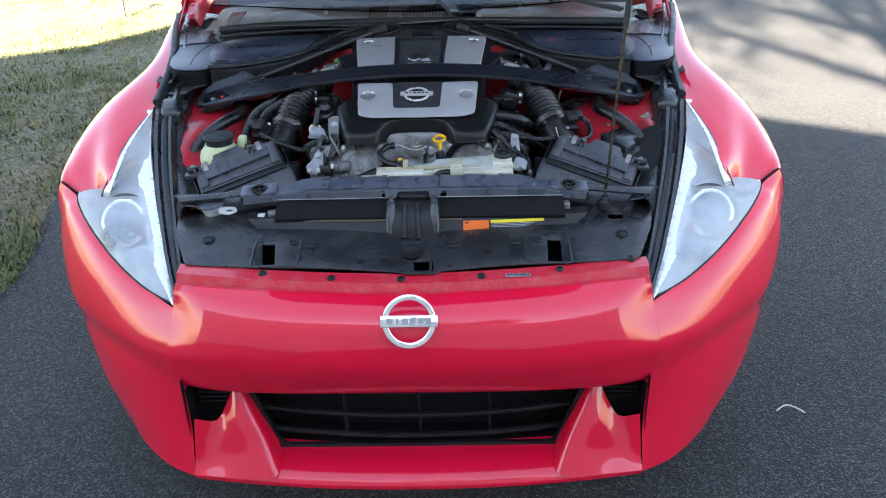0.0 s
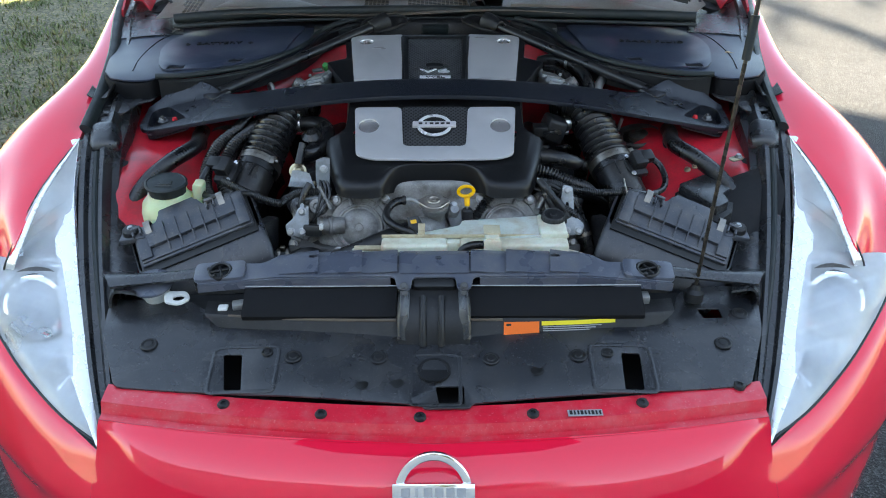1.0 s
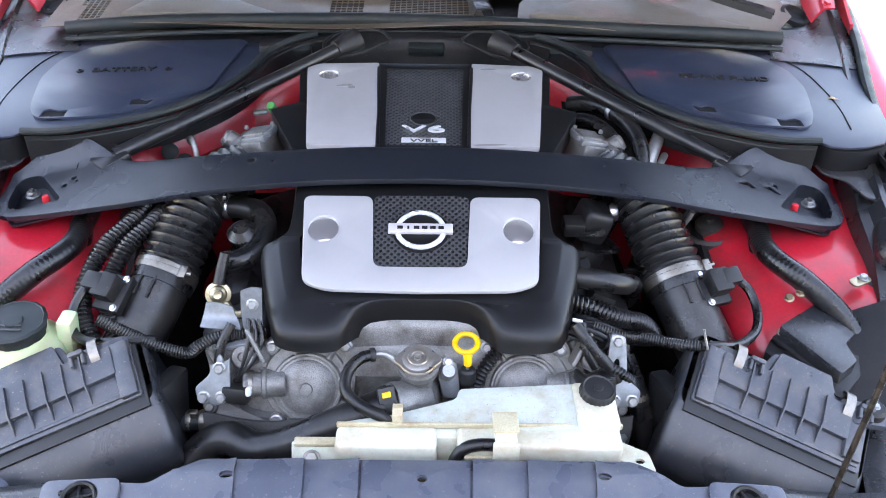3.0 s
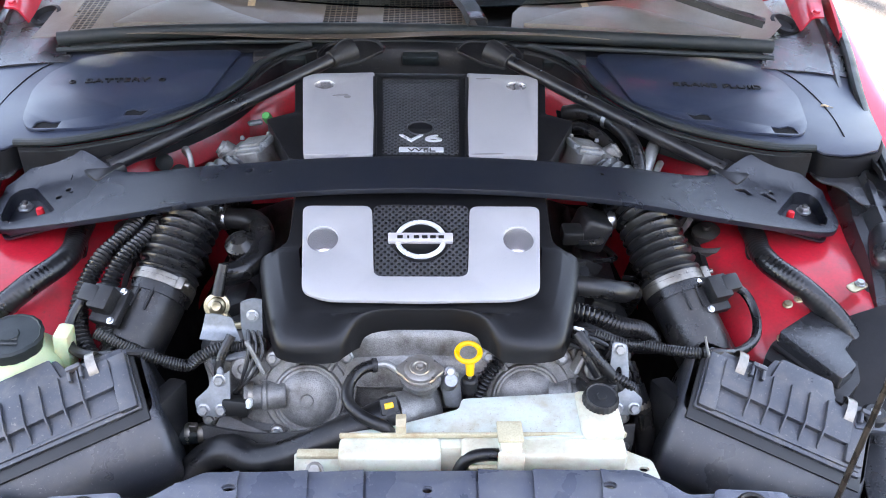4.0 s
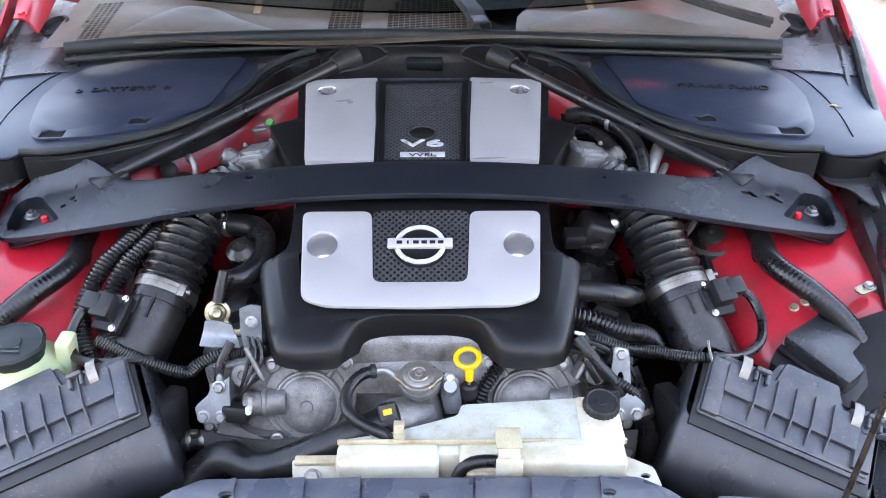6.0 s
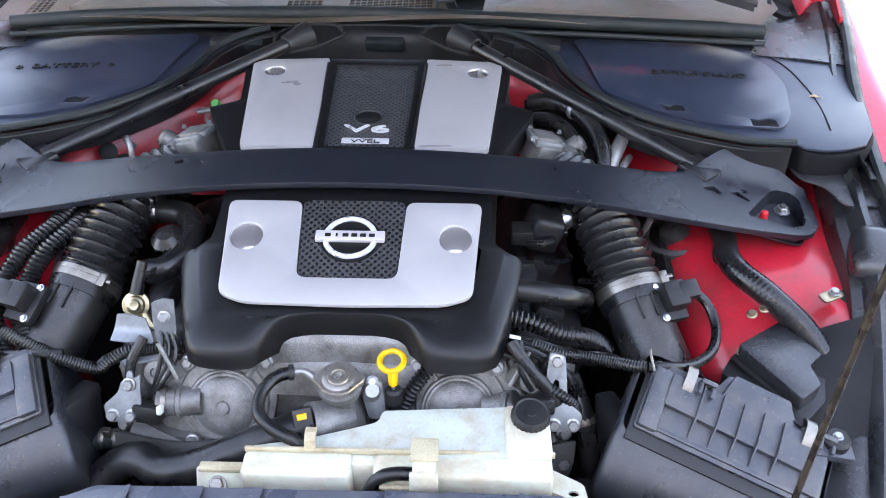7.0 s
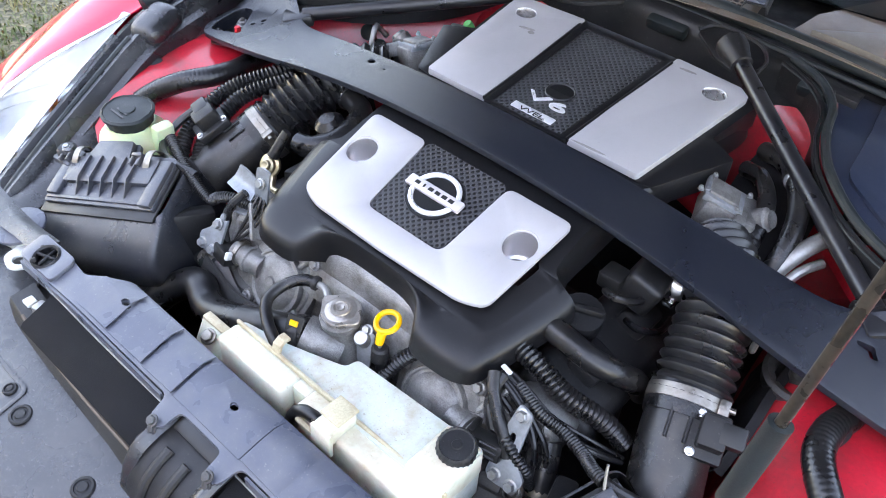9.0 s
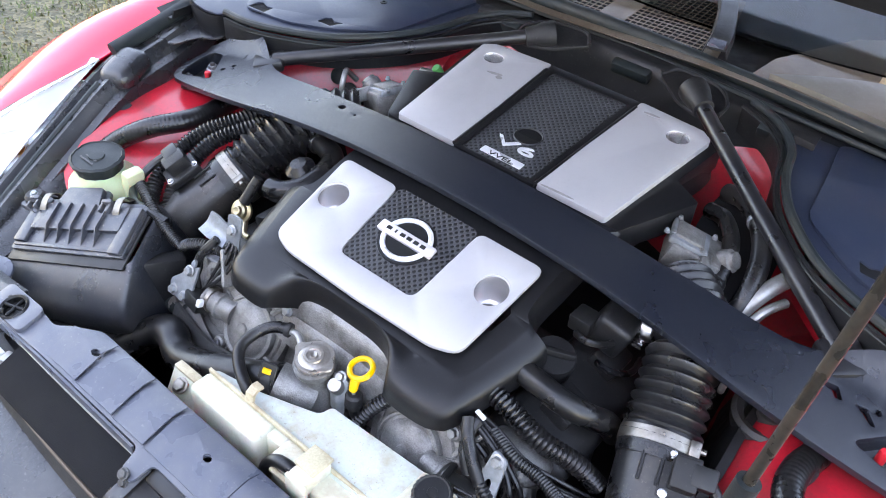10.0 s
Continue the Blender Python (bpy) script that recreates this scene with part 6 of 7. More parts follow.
# ---- engine front, tank, hoses ----
engine = thing("engine", "grey cast-alloy engine front with bolts and brackets", "engine")
block = part("timing_cover", rbox((0, .605, .70), (.20, .07, .19), .014, 3, (-14, 0, 0)), ALLOY, engine)
part("lower_block", rbox((0, .70, .56), (.50, .34, .26), .03, 2), IRON, engine)
part("cover_web", thick(loft([[(-.10, .566, .730), (0, .562, .732), (.09, .566, .730)], [(-.092, .590, .766), (0, .588, .768), (.084, .590, .766)], [(-.09, .66, .775), (0, .66, .775), (.08, .66, .775)]], 8, 12), .006), ALLOY, engine)
for s, cx in ((-1, -.143), (1, .136)):
    way = V(0, -.86, .5).normalized()
    e2 = V(0, .5, .86).normalized()
    c = V(cx, .560, .716)

    def face(u, v, h=0.0):
        """A point on the front of the cam housing: u across, outwards, v up the slope, h proud of it."""
        return c + V(s * u, 0, 0) + e2 * v + way * h

    seat = Matrix.Translation(c) @ Matrix(((1, 0, 0), (0, e2.y, way.y), (0, e2.z, way.z))).to_4x4()
    shape = [(s * x, y) for x, y in ((-.052, -.036), (-.020, -.054), (.030, -.052), (.052, -.034), (.078, -.030), (.084, -.006), (.080, .020), (.062, .030), (.056, .058), (.040, .066), (.020, .058), (-.030, .070), (-.056, .062), (-.062, .010))]
    hous = part("cam_housing", moved(plate(round_outline(shape, .012, 4), (), .045, -.049, bevel=.005), seat), ALLOY, engine, sharp=55)
    part("cam_dome", lathe([(.0455, -.006), (.0455, .004), (.0440, .0065), (.0415, .0065), (.0395, .0040), (.0365, .0045), (.0330, .0085), (.0200, .0125), (.0085, .0140), (.0075, .0165), (0, .0168)], c, way, 40), ALLOY, hous)
    part("dome_step", lathe([(.0560, -.012), (.0555, -.0035), (.0535, -.0015), (.0450, -.0012)], face(.003, .004), way, 40), ALLOY, hous)
    # webs that run from the dome to the housing's edge
    for a in (.35, 1.25, 2.2, 3.6, 5.2):
        d = V(s * math.cos(a), 0, 0) + e2 * math.sin(a)
        part("housing_web", hose([c + d * .044 + way * .001, c + d * .054 - way * .001, c + d * .066 - way * .006], lambda u: .0042 - .0012 * u, 8, .004), ALLOY, hous)
    for u, v in ((.044, .052), (-.050, .054), (-.038, -.046), (.040, -.044)):
        part("bolt_boss", lathe([(.0105, -.02), (.0100, -.0015), (.0088, 0), (0, 0)], face(u, v, .003), way, 18), ALLOY, hous)
        part("bolt", bolt(face(u, v, .0032), .0072, .0075, way), BOLTM, hous)
    # valve solenoid that lies along the housing's outer end
    sol = part("valve_solenoid", lathe([(.0165, -.018), (.0165, .004), (.0185, .006), (.0185, .010), (.0150, .012), (.0150, .026), (.0175, .028), (.0175, .033), (.012, .035), (0, .035)], face(.046, .004, .004), (s, -.12, .05), 24), ALLOY, hous, "cast solenoid body")
    part("solenoid_ring", lathe([(.0178, -.002), (.0182, .002), (.0178, .006)], face(.070, .004, .006), (s, -.12, .05), 24), DULL, sol)
    wide = [(s * x, y) for x, y in ((.050, -.070), (.090, -.078), (.126, -.058), (.136, -.020), (.128, .018), (.138, .046), (.118, .066), (.084, .060), (.060, .072), (.048, .040))]
    flank = part("chain_case", moved(plate(round_outline(wide, .014, 4), [disc_outline(s * .104, .026, .008, .008, 16)], .030, -.046, bevel=.006), seat), ALLOY, engine, "grey cast chain case", sharp=55)
    for pts in (((.060, .060), (.078, .020), (.098, -.010), (.120, -.050)), ((.130, .044), (.112, .010), (.108, -.030), (.092, -.072)), ((.056, -.040), (.085, -.036), (.112, -.026), (.132, -.018))):
        part("case_web", hose([face(u, v, -.013) for u, v in pts], .0050, 10, .006), ALLOY, flank)
    for u, v in ((.122, .050), (.076, -.066), (.128, -.030), (.070, .048)):
        part("case_boss", lathe([(.0105, -.02), (.0100, .003), (.0085, .005), (0, .005)], face(u, v, -.016), way, 18), ALLOY, flank)
        part("bolt", bolt(face(u, v, -.0108), .0072, .0075, way), BOLTM, flank)
    # dark ribbed casting below the housing
    part("lower_casting", thick(loft([[face(-.050, -.045, -.006), face(.0, -.060, .004), face(.060, -.040, .006), face(.112, -.020, -.004)],
                                      [face(-.055, -.075, .004), face(.0, -.082, .014), face(.065, -.066, .016), face(.118, -.045, .004)],
                                      [face(-.050, -.115, .0), face(.0, -.120, .008), face(.065, -.105, .008), face(.112, -.085, -.004)]], 12, 14), .005), IRON, engine, sharp=60)
    for u in (-.022, .018, .056, .092):
        part("casting_rib", thick(grid([[face(u, -.046, .004), face(u + .012, -.078, .018)], [face(u + .004, -.050, .016), face(u + .016, -.082, .024)], [face(u + .010, -.104, .012), face(u + .018, -.108, .016)]]), .003), IRON, engine)
    part("bolt", bolt(face(.030, -.088, .014), .0085, .008, way), BOLTM, engine)
    part("bolt", bolt(face(.126, -.062, .004), .0085, .008, way), BOLTM, engine)
    # upright steel bracket at the outer flank with its bolts
    brk = plate(round_outline([(s * .236, -.045), (s * .250, -.050), (s * .276, -.046), (s * .280, -.028), (s * .262, -.012), (s * .258, .042 - (1 - s) * .020), (s * .240, .046 - (1 - s) * .020), (s * .236, .010)], .005), [disc_outline(s * .248, .006, .004, .008, 14)], .004, bevel=.001)
    br = part("bracket", moved(brk, Matrix.Translation((0, .556, .756)) @ pose(0, 0, 0, 62)), ZINCPLATE, engine, "grey steel bracket")
    for x, y, z in ((.248, .570 - (1 - s) * .010, .789 - (1 - s) * .016), (.247, .534, .722), (.269, .534, .722)):
        part("bolt", bolt((s * x, y, z), .0075, .008, (0, -.86, .5)), BOLTM, br)
    # lower front cover, dark plastic belt shield
    part("belt_cover", thick(loft([[(s * .10, .530, .70), (s * .19, .525, .69), (s * .275, .54, .69)], [(s * .09, .515, .66), (s * .19, .51, .65), (s * .27, .525, .655)], [(s * .08, .52, .60), (s * .18, .515, .59), (s * .25, .53, .60)]], 10, 10), .005), IRON, engine)
    # cylinder head cover flank beneath the silver-topped cover
    part("head_cover", rbox((s * .235, .80, .715), (.11, .34, .09), .02, 3, (0, s * 24, 0)), BLACK, engine)
    for y in (.70, .80, .90):
        part("coil", rbox((s * .248, y, .762), (.040, .050, .030), .007, 2, (0, s * 24, 0)), BLACK, engine)
    # throttle body at the rear
    tb = part("throttle_body", rbox((s * .262, .940, .856), (.066, .058, .040), .004, 2, (0, s * 18, s * 20)), ALLOY, engine, "cast alloy throttle body")
    part("throttle_plate", rbox((s * .256, .935, .880), (.050, .044, .010), .002, 2, (0, s * 18, s * 20)), ZINCPLATE, tb)
    part("throttle_rim", rbox((s * .256, .935, .886), (.038, .032, .006), .002, 2, (0, s * 18, s * 20)), ALLOY, tb)
    part("throttle_boss", lathe([(.015, -.01), (.015, .016), (.012, .018), (.011, .022), (0, .022)], (s * .296, .952, .856), (s * .7, 0, .5), 16), ALLOY, tb)
    part("throttle_arm", rbox((s * .286, .918, .866), (.014, .030, .020), .003, 2, (0, s * 18, s * 20)), ALLOY, tb)
    part("throttle_plug", rbox((s * .300, .930, .848), (.022, .024, .018), .003, 2, (0, s * 18, s * 20)), LABEL_BLACK, tb)
    for bx_, by_ in ((-.022, -.018), (.022, -.018), (-.022, .018), (.022, .018)):
        part("bolt", bolt((s * .256 + bx_, .935 + by_ + bx_ * s * .3, .886 - s * bx_ * .32), .0034, .005), BOLTM, tb)
    part("bolt", bolt((s * .240, .918, .888), .0045, .006), BOLTM, tb)
    part("bolt", bolt((s * .280, .925, .876), .0045, .006), BOLTM, tb)
    part("throttle_clamp", lathe([(.036, 0), (.037, .004), (.036, .008)], (s * .283, .905, .842), (s * .35, -.8, -.3), 24), BRIGHT, tb)

for s in (-1, 1):
    part("front_casting", rbox((s * .232, .612, .700), (.075, .07, .13), .020, 3, (-18, s * 10, -s * 14)), ALLOY, engine)
    part("casting_boss", lathe([(.016, -.02), (.016, .010), (.013, .013), (.006, .013), (.005, .010), (0, .010)], (s * .222, .578, .752), (s * .1, -.8, .55), 20), ALLOY, engine)
    part("casting_rib", rbox((s * .205, .580, .770), (.006, .020, .050), .002, 1, (-24, s * 30, 0)), ALLOY, engine)
# zinc lug and its bolt beside the coolant neck
lug = part("lifting_lug", thick(loft([[(.026, .556, .765), (.036, .553, .770), (.044, .556, .764)], [(.027, .548, .748), (.038, .544, .748), (.048, .548, .746)], [(.032, .542, .724), (.042, .540, .722), (.050, .543, .724)]], 8, 6), .004), ZINCPLATE, engine, "bluish zinc lug")
part("bolt", bolt((.036, .549, .760), .0070, .007, (0, -.8, .6)), BOLTM, lug)
# black radiator pipe and dark housings at the outer flanks, low down
side_hose = thing("radiator_pipe", "black rubber pipe low beside the engine", "pipe")
part("pipe", hose([(.268, .600, .735), (.283, .575, .705), (.296, .552, .665), (.305, .535, .60), (.31, .53, .52)], .015, 14, .008), HOSE, side_hose)
part("pipe_clamp", lathe([(.0158, -.005), (.0166, 0), (.0158, .005)], (.287, .568, .693), (.3, -.6, -.75), 18), DULL, side_hose, "worn steel clamp")
clamp_pipe = thing("clamped_pipe", "black pipe with a steel hose clamp beside the engine", "pipe")
part("pipe", hose([(-.262, .555, .660), (-.285, .550, .662), (-.315, .548, .660), (-.345, .55, .65)], .013, 14, .006), RUBBER, clamp_pipe)
for x in (-.283, -.300):
    part("clamp", lathe([(.0136, -.004), (.0146, 0), (.0136, .004)], (x, .550, .662), (1, .1, 0), 18), DULL, clamp_pipe, "steel hose clamp")
part("clamp_lug", rbox((-.291, .546, .678), (.010, .008, .012), .001, 1), DULL, clamp_pipe)
slant = thing("slanting_hose", "short smooth black hose slanting over the engine front", "hose")
part("hose", hose([(.196, .585, .802), (.208, .570, .792), (.225, .560, .775), (.242, .553, .757), (.250, .548, .742)], .0075, 12, .006), HOSE, slant)

# oil filler cap on the right head
capc = thing("oil_filler_cap", "black plastic oil filler cap with a grip ridge", "filler cap")
part("cap_body", lathe([(.027, -.01), (.027, .012), (.025, .015), (0, .016)], (.208, .728, .787), (.25, -.15, 1), 48, wob=lambda a: 1 + .02 * math.cos(24 * a)), BLACK, capc)
part("grip", rbox((.2125, .7255, .806), (.046, .009, .010), .003, 2, (0, 12, 35)), BLACK, capc)

# filler neck with the pressure cap
neck = thing("radiator_cap_neck", "alloy coolant neck with a steel pressure cap", "coolant neck")
part("neck_body", lathe([(.030, -.09), (.027, -.05), (.020, -.034), (.0195, -.016), (.025, -.012), (.0255, -.004), (0, -.004)], (0, .543, .776), (0, -.12, 1), 26), ALLOY, neck)
part("neck_elbow", hose([(.0, .535, .72), (-.012, .525, .728), (-.034, .514, .735)], .026, 18, .008), ALLOY, neck)
cap = part("pressure_cap", lathe([(.0215, -.011), (.0225, -.009), (.0230, -.002), (.0240, .0), (.0230, .0018), (0, .002)], (-.001, .545, .779), (0, -.12, 1), 64, wob=lambda a: 1 + .25 * max(0, math.cos(2 * a)) ** 5), CAPSTEEL, neck, "pressed steel cap with two ears")
part("cap_crown", lathe([(.0205, .0012), (.0150, .0040), (.0128, .0042), (.0118, .0060), (.0088, .0060), (.0078, .0044), (.0066, .0040), (0, .0042)], (-.001, .545, .779), (0, -.12, 1), 40), CAPSTEEL, cap)
part("cap_rivet", lathe([(.0050, 0), (.0042, .0022), (.002, .0012), (0, .0010)], (-.001, .5446, .7828), (0, -.12, 1), 16), CAPSTEEL, cap)
part("neck_bolt", bolt((.036, .552, .768), .0065, .008, (.1, -.7, .7)), BOLTM, neck)
part("sensor", lathe([(.010, -.02), (.010, .008), (.008, .012), (0, .012)], (.036, .546, .756), (.1, -.5, .8), 14), BOLTM, neck)
part("spout", hose([(-.022, .545, .770), (-.036, .554, .776), (-.046, .557, .777), (-.058, .555, .776)], .0045, 10, .004), PEWTER, neck)

uh = thing("upper_coolant_hose", "thick black rubber coolant hose with a wire clamp", "hose")
part("hose", hose([(-.028, .516, .737), (-.070, .500, .729), (-.120, .488, .712), (-.170, .482, .692), (-.205, .488, .682), (-.235, .500, .686), (-.265, .498, .672), (-.300, .475, .640), (-.33, .445, .60)], .0215, 18, .012), HOSE, uh)
part("clamp_plate", rbox((-.038, .505, .758), (.022, .004, .020), .001, 1, (-40, 0, 18)), LABEL_BLACK, uh)
part("clamp_mark", rbox((-.038, .5032, .760), (.011, .003, .007), .0008, 1, (-40, 0, 18)), YELLOW, uh, "yellow paint mark")
part("clamp", lathe([(.0225, -.006), (.0232, 0), (.0225, .006)], (-.038, .512, .736), (-.9, -.36, -.18), 24), BLACK, uh)

bl = thing("overflow_hose", "thin black overflow hose from cap to tank", "hose")
part("hose", hose([(-.054, .556, .776), (-.064, .553, .777), (-.076, .545, .776), (-.086, .530, .771), (-.088, .512, .767), (-.083, .499, .764), (-.071, .489, .759), (-.054, .480, .756), (-.043, .476, .754), (-.037, .474, .748), (-.036, .473, .738)], .0074, 12, .005), HOSE, bl)
part("clip", lathe([(.009, -.003), (.0095, 0), (.009, .003)], (-.0575, .5555, .7765), (1, .25, -.1), 14), BLACK, bl)

dip = thing("dipstick", "yellow plastic dipstick ring on a thin steel stem", "dipstick")
ring = bmesh.new()
rows = []
for i in range(36):
    a = i / 36 * math.tau
    for_r = []
    for j in range(8):
        b = j / 8 * math.tau
        rr = .0136 + .0034 * math.cos(b)
        for_r.append(V(rr * math.cos(a) * 1.06, .0032 * math.sin(b), rr * math.sin(a)))
    rows.append(for_r)
rows.append(rows[0])
part("grip_ring", moved(weld(grid(rows, ring, close=True), 1e-5), Matrix.Translation((.0585, .562, .7915)) @ pose(0, 0, 0, -74, 0, -28)), YELLOW, dip)
part("grip_neck", hose([(.0600, .553, .785), (.0605, .549, .777), (.0605, .547, .769)], lambda u: .0062 - .0012 * u, 10, .004), YELLOW, dip)
part("stem", hose([(.0605, .547, .770), (.0607, .548, .755)], .0022, 8, .004), PEWTER, dip)
part("tube_collar", lathe([(.0105, -.014), (.0105, .002), (.008, .005), (.0035, .005)], (.0607, .548, .757), (0, .1, 1), 16), BLACK, dip, "black rubber collar")
part("tube", hose([(.0607, .548, .746), (.0600, .556, .70), (.058, .57, .64)], .0085, 10, .01), BLACK, dip)

# conduit by the dipstick, and the metal lug beside the neck
cd = thing("wiring_conduit", "black corrugated wiring conduit", "conduit", "wiring conduits")
part("conduit", hose([(.066, .545, .715), (.078, .560, .740), (.098, .575, .765), (.118, .590, .785)], .0085, 12, rib=.0022, pitch=.0055), CONDUIT, cd)

tank = thing("coolant_tank", "cream plastic coolant tank with brown stains and a black cap", "coolant tank")
for x0, x1 in ((-.094, .023), (.046, .237)):
    part("front_chamber", rbox(((x0 + x1) / 2, .4485, .700), (x1 - x0, .032, .102), .006, 3), TANK, tank)
part("slot_back", rbox((.0345, .4570, .698), (.026, .016, .098), .003, 2), TANK, tank)
rearo = [(-.092, .458), (.236, .458), (.236, .526), (.050, .524), (.046, .508), (-.03, .484), (-.092, .472)]
part("rear_chamber", plate(round_outline(rearo, .006), (), .075, .667, lambda x, y: .004 + (y - .46) * .05 + .012 * max(0, x - .03) / .2, cut=.06, bevel=.004), TANKTOP, tank, "clearer greenish rear chamber")
part("seam_flange", rbox((.073, .464, .7515), (.334, .0045, .0075), .0016, 2), TANKSEAM, tank, "moulded seam stained brown")
part("left_tab", rbox((-.119, .442, .714), (.054, .006, .046), .002, 2, (-28, 0, 0)), TANK, tank)
part("tab_edge", rbox((-.118, .452, .735), (.050, .012, .006), .002, 2), TANKSEAM, tank)
part("filler_block", rbox((.212, .492, .742), (.050, .070, .042), .006, 3), TANK, tank)
part("hose_box", rbox((.101, .444, .758), (.024, .040, .026), .003, 2), TANK, tank)
part("box_flange", rbox((.101, .424, .750), (.030, .006, .034), .002, 2), TANK, tank)
part("box_cap", rbox((.101, .450, .7725), (.029, .030, .004), .0012, 2), TANKSEAM, tank)
part("hose_shelf", rbox((.072, .428, .738), (.036, .006, .005), .0015, 2), TANKSEAM, tank)
part("hose_hook", thick(grid([[V(-.029, y, z), V(-.017, y, z)] for y, z in ((.462, .742), (.463, .754), (.466, .764), (.474, .769), (.482, .768))]), .004), TANKSEAM, tank, "bent hook that holds a hose")
part("right_foot", plate(round_outline([(.235, .44), (.276, .422), (.272, .45), (.238, .47)], .004), [disc_outline(.260, .438, .006, .004, 10)], .004, .718), TANK, tank)
part("tab_bolt", bolt((-.122, .438, .722), .0095, .007, (0, -.5, .85)), DULL, tank, "dull bolt in the tab")
tc = part("tank_cap", lathe([(.021, 0), (.0217, .010), (.0205, .0145), (.0185, .0165), (.0170, .0150), (.006, .0150), (.005, .0165), (0, .0165)], (.215, .507, .758), (.05, -.12, 1), 72, wob=lambda a: 1 + .022 * math.cos(24 * a)), BLACK, tank, "ribbed black cap")
sh = thing("tank_hose", "short black hose on the coolant tank", "hose")
part("hose", hose([(.092, .437, .749), (.070, .437, .749), (.052, .435, .743), (.042, .430, .725), (.041, .428, .700)], .0075, 12, .006), HOSE, sh)


# ---- intake trunking and air boxes ----
def intake(s):
    it = thing("intake_hose", "black bellows intake hose with a steel band clamp", "intake hose", "intake hoses")
    way = V(-s * .26, .80, .45).normalized()
    k = V(s * .358, .720, .772)
    part("bellows", hose([k + way * .004, k + way * .05 + V(0, 0, .004), k + way * .10 + V(0, 0, .004), k + way * .155 + V(0, 0, -.006), V(s * .272, .895, .845)],
                         lambda u: .0420 - .004 * u, 30, rib=.0062, pitch=.0135), BELLOWS, it, "ribbed rubber bellows")
    part("cuff", lathe([(.0425, -.022), (.0435, -.014), (.0435, .012), (.0405, .020)], k, way, 36), HOSE, it)
    band = part("band_clamp", lathe([(.0440, -.0080), (.0446, -.0075), (.0448, 0), (.0446, .0075), (.0440, .0080)], k, way, 40), DULL, it, "bright worm-drive band")
    up = (V(0, -.3, 1) - way * V(0, -.3, 1).dot(way)).normalized()
    side = way.cross(up)
    p = k + (up * .6 + side * .8).normalized() * .047
    part("screw_case", moved(rbox((0, 0, 0), (.012, .018, .010), .002), Matrix.Translation(p) @ way.to_track_quat("Y", "Z").to_matrix().to_4x4()), DULL, band)
    part("band_screw", hose([p - side * .012, p + side * .012], .0036, 10, .004), DULL, band)
    pipe = part("meter_pipe", hose([k - way * .008, k - way * .04, k - way * .09 + V(s * .004, 0, -.004), k - way * .14 + V(s * .01, 0, -.014)], .0400, 30, .01), PIPEDUST, it, "smooth black air-meter pipe")
    for a in (-.25, .25):
        part("pipe_rib", hose([k - way * .012 + up * .04 + side * .04 * a, k - way * .05 + up * .0405 + side * .04 * a], .002, 6, .01), BLACK, pipe)
    # the air meter plugged into the pipe
    b = V(s * .398, .682, .790) if s > 0 else V(-.407, .655, .792)
    me = thing("air_flow_sensor", "black air-flow sensor with its plug and bright screws", "sensor", "air flow sensors")
    rotm = Matrix.Translation(b) @ way.to_track_quat("Y", "Z").to_matrix().to_4x4()
    part("sensor_base", moved(rbox((0, 0, -.006), (.040, .052, .014), .003), rotm), BLACK, me)
    part("sensor_body", moved(rbox((s * .004, .002, .010), (.028, .034, .024), .003), rotm), BLACK, me)
    part("plug", moved(rbox((s * .022, .004, .014), (.026, .024, .018), .003), rotm), LABEL_BLACK, me, "black wiring plug")
    for dy in (-.021, .021):
        part("screw", moved(bolt((-s * .012, dy, .001), .0045, .004, (0, 0, 1)), rotm), BRIGHT, me)
    return it


for s in (-1, 1):
    intake(s)


